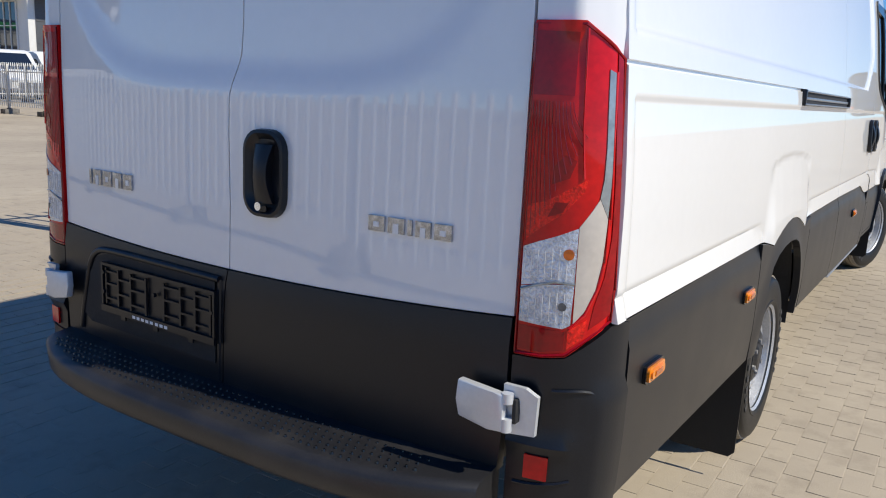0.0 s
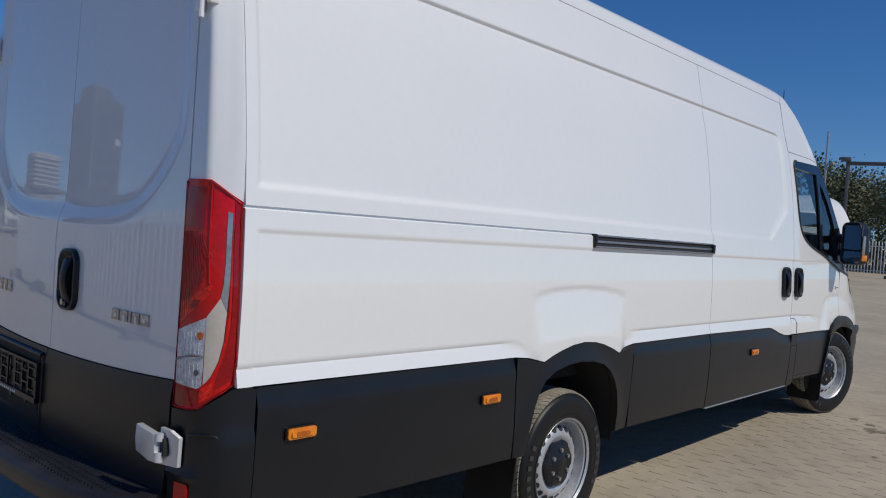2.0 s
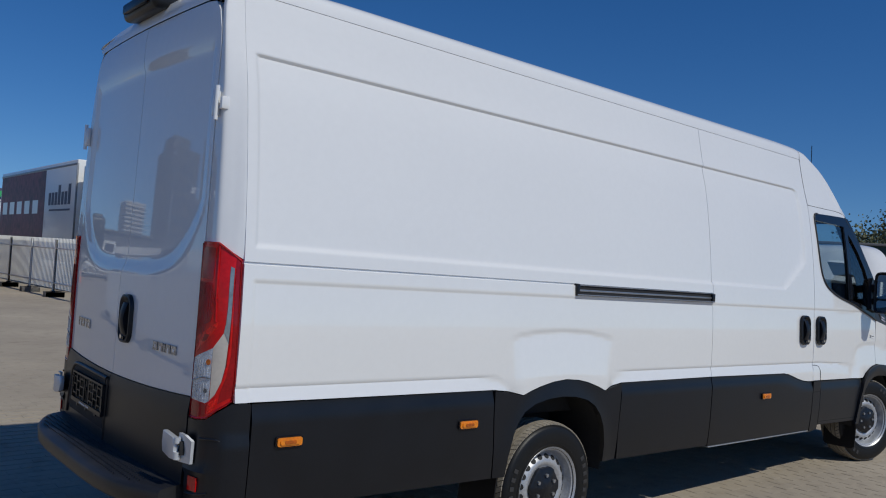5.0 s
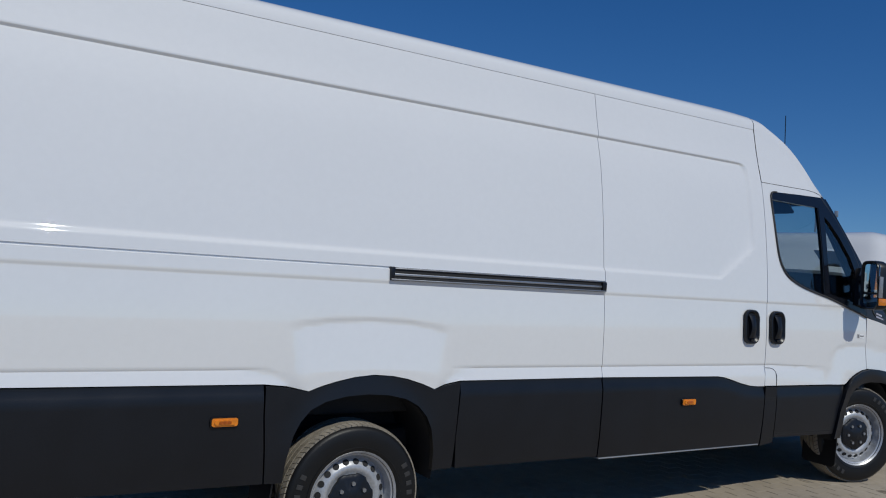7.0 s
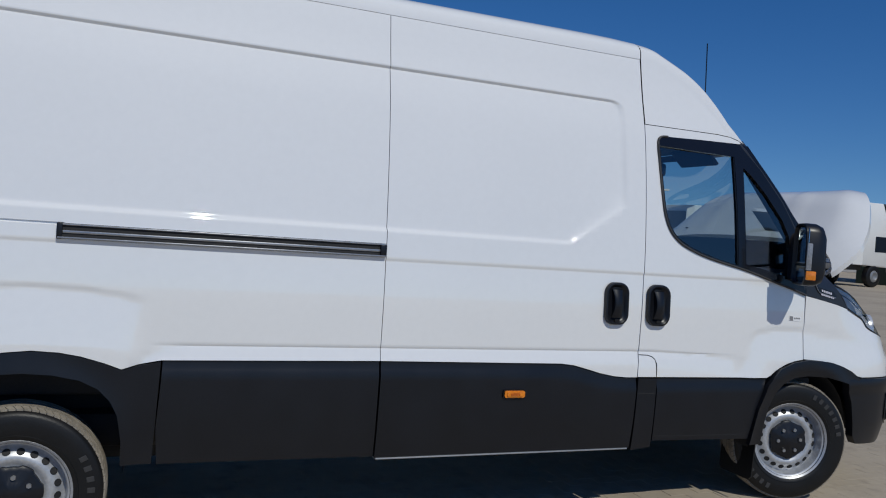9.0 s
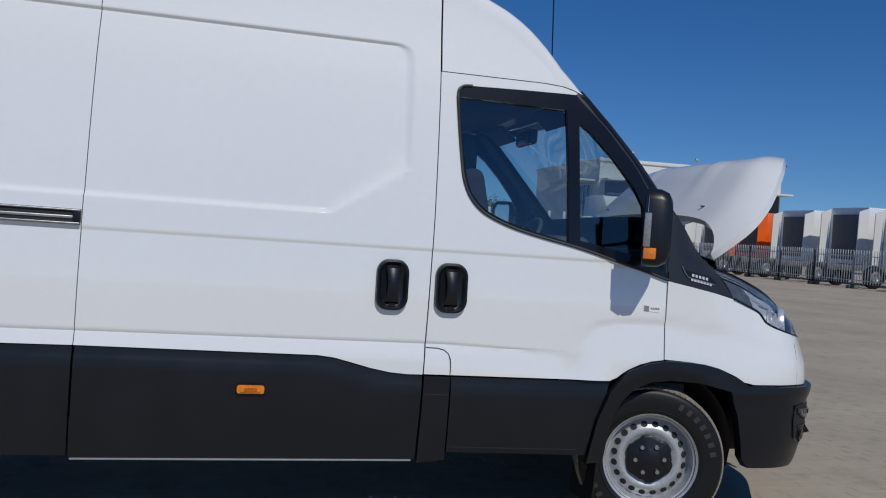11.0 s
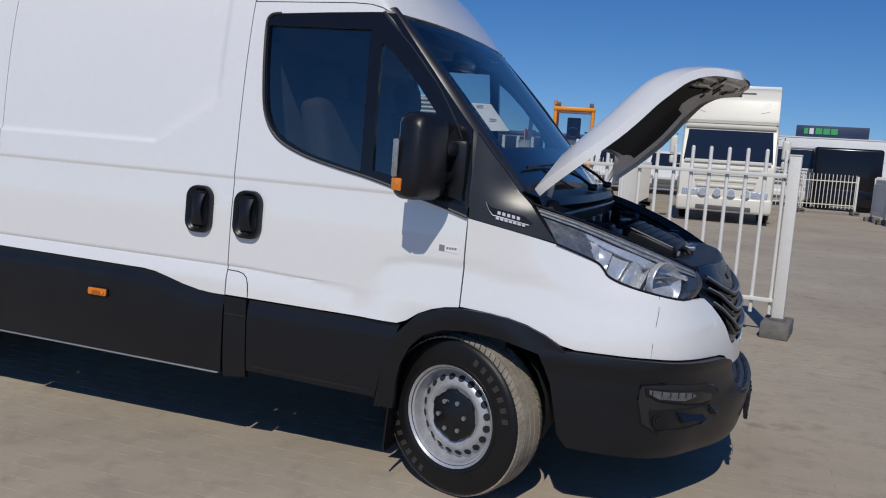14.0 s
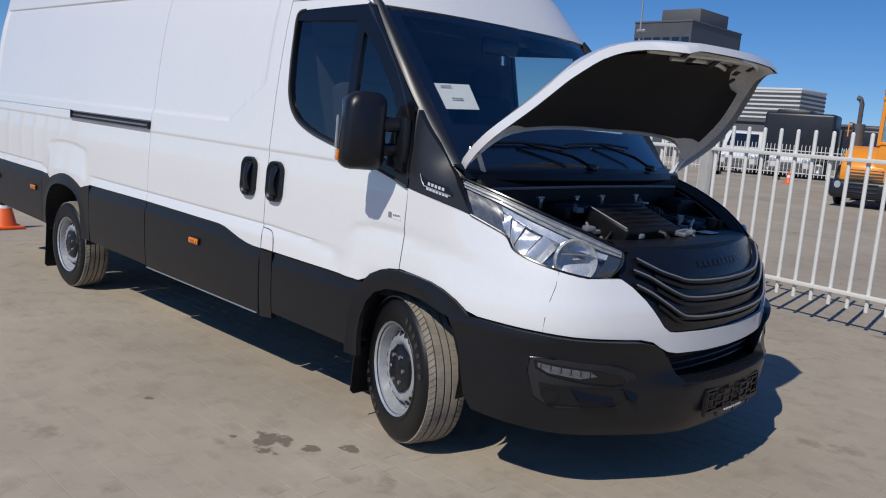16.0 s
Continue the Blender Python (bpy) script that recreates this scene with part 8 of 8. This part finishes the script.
lathe(bm, [(0.20 + 0.014 * math.cos(radians(a)), 0.014 * math.sin(radians(a))) for a in range(0, 361, 60)], 20)
bm.transform(Matrix.Translation((-0.45, 0.58, 2.1)) @ pose(0, 0, 0, 50, 0, 90))
part("steering_wheel", bm, DASH, TT)
bm = start()
box(bm, (-0.1, 0, 0.46), (0.64, 2.45, 0.46), 0.12, None, 3)
box(bm, (-0.3, 0.5, 0.28), (0.6, 0.8, 0.2), 0.03)
for z in (0.4, 0.5, 0.6):
    box(bm, (0.225, -0.3, z), (0.03, 0.9, 0.035), 0.008)
part("bumper", bm, TRUCKDARK, TT, "dark grey steel bumper")
for s in (-1, 1):
    bm = start()
    rod(bm, (0.20, s * 0.98, 0.56), (0.235, s * 0.98, 0.56), 0.09, 16)
    part("headlamp", bm, CLEARLENS, TT)
    truck_wheel(TT, -1.0, s * 1.08, 0.52, 0.32, s)
    truck_wheel(TT, -3.9, s * 1.0, 0.52, 0.5, s)
    bm = start()
    box(bm, (-0.12, s * 0.55 + 0.6, 2.85), (0.10, 0.14, 0.12), 0.02)
    part("work_lamp", bm, TRUCKGREY, frame_t)
bm = start()
box(bm, (-3.3, 0, 0.85), (3.6, 1.0, 0.3), 0.02)
part("chassis", bm, TRUCKGREY, TT)
bm = start()
rod(bm, (-0.1, -0.06, 2.79), (-0.1, -0.06, 2.84), 0.04, 10)
rod(bm, (-0.1, -0.06, 2.84), (-0.1, -0.06, 2.95), 0.06, 10)
part("beacon", bm, AMBER, TT, "amber warning beacon")
bm = start()
rod(bm, (-2.6, 1.05, 0.62), (-1.6, 1.05, 0.62), 0.24, 16)
part("air_tank", bm, TRUCKSILVER, TT, "silver tank beside the chassis")
bm = start()
tube(bm, [(-2.3, -1.05, 1.5), (-2.3, -1.05, 2.7), (-2.3, -1.1, 2.82), (-2.35, -1.2, 2.86)], 0.075, 8)
rod(bm, (-2.3, -1.05, 1.45), (-2.3, -1.05, 2.15), 0.2, 12)
part("exhaust", bm, TRUCKGREY, TT, "black upright exhaust")
bm = start()
tube(bm, [(-1.2, -1.15, 1.78), (-1.2, -1.15, 2.15), (-2.0, -1.15, 2.15), (-2.0, -1.15, 1.78)], 0.02, 6)
part("grab_rail", bm, ORANGE, TT)


# ---- traffic cones ----
def cone(m, label):
    c = thing("traffic_cone", label, "traffic cone", "traffic cones", m)
    bm = start()
    lathe(bm, [(0.15, 0.03), (0.13, 0.06), (0.085, 0.24), (0.082, 0.245)], 20)
    lathe(bm, [(0.066, 0.345), (0.06, 0.35), (0.03, 0.5), (0.0, 0.5)], 20)
    bm.transform(pose(0, 0, 0, 90, 0, 0))
    part("cone", bm, CONE, c)
    bm = start()
    lathe(bm, [(0.083, 0.245), (0.066, 0.345)], 20)
    bm.transform(pose(0, 0, 0, 90, 0, 0))
    part("white_band", bm, PAPER, c)
    bm = start()
    box(bm, (0, 0, 0.02), (0.36, 0.36, 0.04), 0.02)
    part("base", bm, CONE, c)
    return c


k = cone(pose(-1.5, -0.42, fall(-1.5, -0.42)), "orange traffic cone behind the van")
copy_thing(k, pose(-4.4, 30.0, 0))

# ---- buildings ----
def building(name, label, x0, x1, y0, y1, h, mat, roof_lip=0.25):
    B = thing(name, label, "building", m=pose((x0 + x1) / 2, (y0 + y1) / 2, 0))
    bm = start()
    box(bm, (0, 0, h / 2), (x1 - x0, y1 - y0, h))
    w = part("wall", bm, mat, B, smooth=0)
    bm = start()
    box(bm, (0, 0, h + roof_lip / 2), (x1 - x0 + 0.2, y1 - y0 + 0.2, roof_lip), 0.03)
    part("roof_edge", bm, CLADWHITE if mat is CLADWHITE else TRUCKGREY, B)
    return B, w


B, w = building("warehouse", "white flat-roofed warehouse with dark loading bays and canopies", 27.6, 42.35, 48.8, 62.0, 7.1, CLADWHITE)
hx, hy = (42.35 - 27.6) / 2, 6.6
for x0, x1, z0, z1 in ((0.5, 4.5, 1.6, 5.7), (5.65, 7.65, 1.0, 5.5), (9.9, 14.6, 1.0, 5.5)):
    bm = start()
    box(bm, (-hx + (x0 + x1) / 2, -hy - 0.01, (z0 + z1) / 2), (x1 - x0, 0.06, z1 - z0), 0.02)
    bay = part("loading_bay", bm, CLADGREY, B, "dark grey bay door", smooth=0)
    bm = start()
    box(bm, (-hx + (x0 + x1) / 2, -hy - 0.6, z1 + 0.10), (x1 - x0 + 0.8, 1.2, 0.14), 0.02)
    part("canopy", bm, CLADWHITE, bay)
    bm = start()
    n = max(2, int((x1 - x0) / 0.9))
    for i in range(n + 1):
        box(bm, (-hx + x0 + (x1 - x0) * i / n, -hy - 0.05, (z0 + z1) / 2), (0.05, 0.03, z1 - z0))
    for i in range(4):
        box(bm, (-hx + (x0 + x1) / 2, -hy - 0.05, z0 + (z1 - z0) * i / 3), (x1 - x0, 0.03, 0.05))
    part("bay_joint", bm, TRUCKGREY, bay, smooth=0)
bm = start()
box(bm, (-hx - 0.01, -hy + 3.0, 3.2), (0.06, 3.6, 4.6), 0.02)
side = part("side_glazing", bm, DARKGLASS, B, "dark glazed side entrance", smooth=0)
bm = start()
for i in range(6):
    box(bm, (-hx - 0.06, -hy + 1.2 + 0.72 * i, 3.2), (0.08, 0.06, 4.6))
for z in (0.9, 2.5, 4.0, 5.5):
    box(bm, (-hx - 0.06, -hy + 3.0, z), (0.08, 3.6, 0.06))
part("mullion", bm, CLADWHITE, side, smooth=0)
bm = start()
box(bm, (-hx - 0.9, -hy + 3.0, 5.75), (1.8, 5.0, 0.14), 0.02)
part("canopy", bm, CLADWHITE, B)
for x, y in ((-4.5, -5.8), (1.2, -5.0), (4.8, -5.6)):
    bm = start()
    rod(bm, (x, y, 6.9), (x, y, 8.0), 0.03, 6)
    box(bm, (x, y, 7.95), (0.3, 0.2, 0.2), 0.04)
    part("roof_sensor", bm, POLE, B)

B, w = building("shop_hall", "long white low hall with a dark sign band on its roof", 8.0, 19.2, 75, 90, 4.6, CLADWHITE, 0.12)
bm = start()
box(bm, (1.15, -7.2, 5.25), (5.9, 0.35, 1.0), 0.02)
band = part("sign_band", bm, CLADBLUE, B, "dark blue-grey sign band")
for x, wd, mat in ((-1.0, 0.34, BARGREEN), (-0.55, 0.36, PAPER), (0.05, 0.55, BARGREEN), (0.68, 0.55, BARGREEN), (1.31, 0.55, BARGREEN)):
    bm = start()
    box(bm, (x, -7.4, 5.25), (wd, 0.05, 0.52), 0.04)
    part("sign_block", bm, mat, band, smooth=0)

B, w = building("office_block", "dark grey office block with a plant room on its roof", -60.5, -51.0, 106, 122, 18.4, CLADGREY)
bm = start()
box(bm, (0.8, 0, 19.6), (6.4, 9, 2.4), 0.05)
part("plant_room", bm, TRUCKGREY, B)
for r in range(6):
    for k in range(6):
        bm = start()
        box(bm, (-3.9 + 1.55 * k, -8.02, 3.0 + 2.5 * r), (1.2, 0.08, 1.5), 0.02)
        part("window", bm, DARKGLASS, B, smooth=0)
bm = start()
box(bm, (-3.4, -8.05, 13.0), (1.6, 0.1, 1.0), 0.02)
part("sign_board", bm, PAPER, B, smooth=0)
B, w = building("banded_building", "pale building with horizontal dark bands", -37.0, -29.8, 95, 103, 8.2, CLADWHITE)
for k in range(14):
    bm = start()
    box(bm, (0, -4.03, 1.0 + 0.52 * k), (7.26, 0.10, 0.24), 0.01)
    part("band", bm, CLADGREY, B, smooth=0)
    bm = start()
    box(bm, (3.63, 0, 1.0 + 0.52 * k), (0.10, 8.0, 0.24), 0.01)
    part("band", bm, CLADGREY, B, smooth=0)
C = thing("green_container", "dark green site building beyond the yard", "building", m=pose(43.0, 20.4, 0, 0, 0, -60))
bm = start()
box(bm, (0, 0, 1.95), (14, 6, 3.9), 0.05)
body = part("wall", bm, GREEN, C)
bm = start()
box(bm, (0, 0, 3.94), (14.3, 6.3, 0.14), 0.03)
part("roof", bm, TRUCKGREY, C)
for k in range(5):
    bm = start()
    box(bm, (-5.4 + 2.7 * k, -3.02, 2.9), (1.7, 0.06, 0.12), 0.01)
    part("fitting", bm, TRUCKGREY, body)
    bm = start()
    box(bm, (-5.4 + 2.7 * k, -3.02, 0.9), (0.6, 0.08, 0.5), 0.02)
    part("fitting", bm, TRUCKGREY, body)
bm = start()
rod(bm, (-2.0, 0, 3.9), (-2.0, 0, 5.4), 0.04, 8)
box(bm, (-2.0, 0, 5.4), (0.2, 0.2, 0.35), 0.03)
part("mast", bm, POLE, C)
# low sheds and a long horizon of parked trailers behind the fences
for k, (x, y, l, h, a) in enumerate(((-16, 62, 26, 3.2, 8), (16, 70, 18, 3.0, 4), (30, 72, 14, 3.4, 0), (60, 40, 26, 4.0, -50))):
    s = thing("storage_shed", "low pale shed at the far side of the yard", "building", "far sheds", pose(x, y, 0, 0, 0, a))
    bm = start()
    box(bm, (0, 0, h / 2), (l, 6, h), 0.05)
    part("wall", bm, CLADWHITE if k % 2 else CLADGREY, s)
    bm = start()
    box(bm, (0, 0, h + 0.1), (l + 0.4, 6.4, 0.2), 0.04)
    part("roof", bm, TRUCKGREY, s)

# lamp posts and gantry
for x, y, h in ((-23.0, 47.4, 11.0), (52.0, 30.0, 7.0), (56.2, 14.2, 9.3)):
    p = thing("lamp_post", "grey galvanised lamp post", "lamp post", "lamp posts", pose(x, y, 0))
    bm = start()
    rod(bm, (0, 0, 0), (0, 0, h), 0.11, 10, 0.06)
    part("pole", bm, POLE, p)
    bm = start()
    box(bm, (0.3, -0.3, h - 2.2), (0.7, 0.3, 0.2), 0.05)
    part("lamp_head", bm, POLE, p)
gan = thing("loading_gauge", "dark steel gantry over a yard lane", "gantry", m=pose(36.6, 7.4, 0, 0, 0, -75))
for x in (0.0, 9.0):
    bm = start()
    box(bm, (x, 0, 2.6), (0.14, 0.14, 5.2), 0.01)
    part("post", bm, TRUCKGREY, gan)
bm = start()
box(bm, (4.5, 0, 5.15), (9.2, 0.16, 0.16), 0.01)
part("beam", bm, TRUCKGREY, gan)
bm = start()
box(bm, (-0.1, -0.05, 5.32), (0.4, 0.3, 0.2), 0.04)
part("flood_lamp", bm, TRUCKGREY, gan)


# ---- trees ----
def tree(m, label, h, spread_r, seed, leaves=5200):
    rnd = random.Random(seed)
    T = thing("tree", label, "tree", "trees beyond the yard", m)
    bm = start()
    tips = []
    trunk = [Vector((0, 0, 0)), Vector((0.05, 0.02, h * 0.2)), Vector((0.0, 0.08, h * 0.4)), Vector((0.1, 0, h * 0.75))]
    for i in range(3):
        rod(bm, trunk[i], trunk[i + 1], h * (0.024 - 0.006 * i), 8, h * (0.018 - 0.006 * i))
    for k in range(13):
        a, z = rnd.uniform(0, 6.283), h * rnd.uniform(0.22, 0.72)
        p0 = Vector((0.05, 0.03, z))
        reach = spread_r * rnd.uniform(0.5, 1.0) * (1.1 - 0.5 * z / h)
        p1 = p0 + Vector((math.cos(a) * reach * 0.6, math.sin(a) * reach * 0.6, h * rnd.uniform(0.06, 0.16)))
        p2 = p1 + Vector((math.cos(a + 0.3) * reach * 0.5, math.sin(a + 0.3) * reach * 0.5, h * rnd.uniform(0.04, 0.15)))
        tube(bm, [p0, p1, p2], h * 0.006, 5)
        tips += [p1, p2, (p1 + p2) / 2]
    tips.append(trunk[-1])
    part("trunk", bm, BARK, T)
    bm = bmesh.new()
    for k in range(leaves):
        c = rnd.choice(tips) + Vector((rnd.gauss(0, 1), rnd.gauss(0, 1), rnd.gauss(0, 0.8))) * spread_r * 0.24
        c.z = max(c.z, h * 0.16)
        n = Vector((rnd.gauss(0, 1), rnd.gauss(0, 1), rnd.gauss(0.4, 1))).normalized()
        t = n.orthogonal().normalized()
        b = n.cross(t)
        s = rnd.uniform(0.05, 0.12) * h / 6
        bm.faces.new([bm.verts.new(c + t * s * x + b * s * y) for x, y in ((-1, -0.4), (0.2, -0.7), (1.1, 0.1), (0, 0.8))])
    part("crown", bm, LEAF, T, "fresh green-brown spring leaves", smooth=0)
    return T


rnd = random.Random(11)
base = [tree(pose(58, 18.5, 0), "tree with thin spring foliage beyond the fence", 5.8, 2.3, 1), tree(pose(62, 12, 0), "rounded tree with fresh leaves beyond the fence", 5.2, 2.4, 2)]
for k, (x, y, s) in enumerate(((60, 14.6, 1.25), (57, 9.2, 1.2), (64, 20.5, 1.35), (60, 5.5, 1.2), (66, 16, 1.4), (61, 1.5, 1.2), (28, 92, 1.0), (33, 94, 1.1), (38, 92, 1.0), (24, 96, 1.05), (44, 95, 1.05), (30.5, 96, 1.15))):
    t = copy_thing(base[k % 2], pose(x, y, 0, 0, 0, rnd.uniform(0, 360)))
    t.scale = (s, s, s)
bm = bmesh.new()
for k in range(5200):
    far = k % 2
    c = Vector((rnd.uniform(54, 60), rnd.uniform(-4, 24), rnd.uniform(0, 1.9))) if far else Vector((rnd.uniform(16, 52), rnd.uniform(98, 103), rnd.uniform(0, 2.6)))
    n = Vector((rnd.gauss(0, 1), rnd.gauss(0, 1), rnd.gauss(0.4, 1))).normalized()
    t = n.orthogonal().normalized()
    b = n.cross(t)
    s = rnd.uniform(0.14, 0.34)
    bm.faces.new([bm.verts.new(c + t * s * x + b * s * y) for x, y in ((-1, -0.4), (0.2, -0.7), (1.1, 0.1), (0, 0.8))])
hedge = tagged(part("hedge", bm, LEAF, smooth=0), "low scrub and hedges at the edge of the yard", "hedge", kind="stuff")

# ---- pavers ----
PL, PW, PH = 0.2, 0.1, 0.006


def paver_mesh(bm, x, y, h, rnd, joint=0.003, tilt=0.0015, real=True):
    a, b = PL / 2 - joint / 2, PW / 2 - joint / 2
    c, g = 0.0025, fall(x, y) if real else 0.0
    low = [bm.verts.new((x + u, y + v, g - 0.01)) for u, v in ((-a, -b), (a, -b), (a, b), (-a, b))]
    top = [bm.verts.new((x + u, y + v, g + h - 0.0004 + rnd.uniform(-tilt, tilt) * 0.3)) for u, v in ((-a, -b), (a, -b), (a, b), (-a, b))]
    cap = [bm.verts.new((x + u * (1 - c / a), y + v * (1 - c / b), g + h + rnd.uniform(-tilt, tilt) * 0.3)) for u, v in ((-a, -b), (a, -b), (a, b), (-a, b))]
    for p, q in ((low, top), (top, cap)):
        for k in range(4):
            bm.faces.new((p[k], p[(k + 1) % 4], q[(k + 1) % 4], q[k]))
    bm.faces.new(cap)


rnd = random.Random(21)
kinds = []
for k in range(4):
    bm = bmesh.new()
    paver_mesh(bm, 0, 0, 0.0011, rnd, real=False)
    me = bpy.data.meshes.new("paver")
    bmesh.ops.recalc_face_normals(bm, faces=bm.faces)
    bm.to_mesh(me)
    bm.free()
    me.materials.append(PAVER)
    kinds.append(me)
bm = bmesh.new()
one = 0
for i in range(-8, 50):
    for j in range(-56, 70):
        x, y = i * PL + (PL / 2 if j % 2 else 0), j * PW
        if 3.0 < x < 5.6 and -2.35 < y < -1.15:
            if one < 300:
                o = new("paver", kinds[rnd.randrange(4)])
                o.parent = ground
                o.location = (x, y, fall(x, y) + rnd.uniform(-0.0008, 0.0008))
                o.rotation_euler = (0, 0, rnd.uniform(-0.008, 0.008))
                one += 1
                continue
        paver_mesh(bm, x, y, 0.0011 + rnd.uniform(-0.0006, 0.0006), rnd)
pv = part("paver_field", bm, PAVERS, ground, "dusty concrete pavers with sand in the joints", smooth=0)
tagged(pv, kind="stuff")
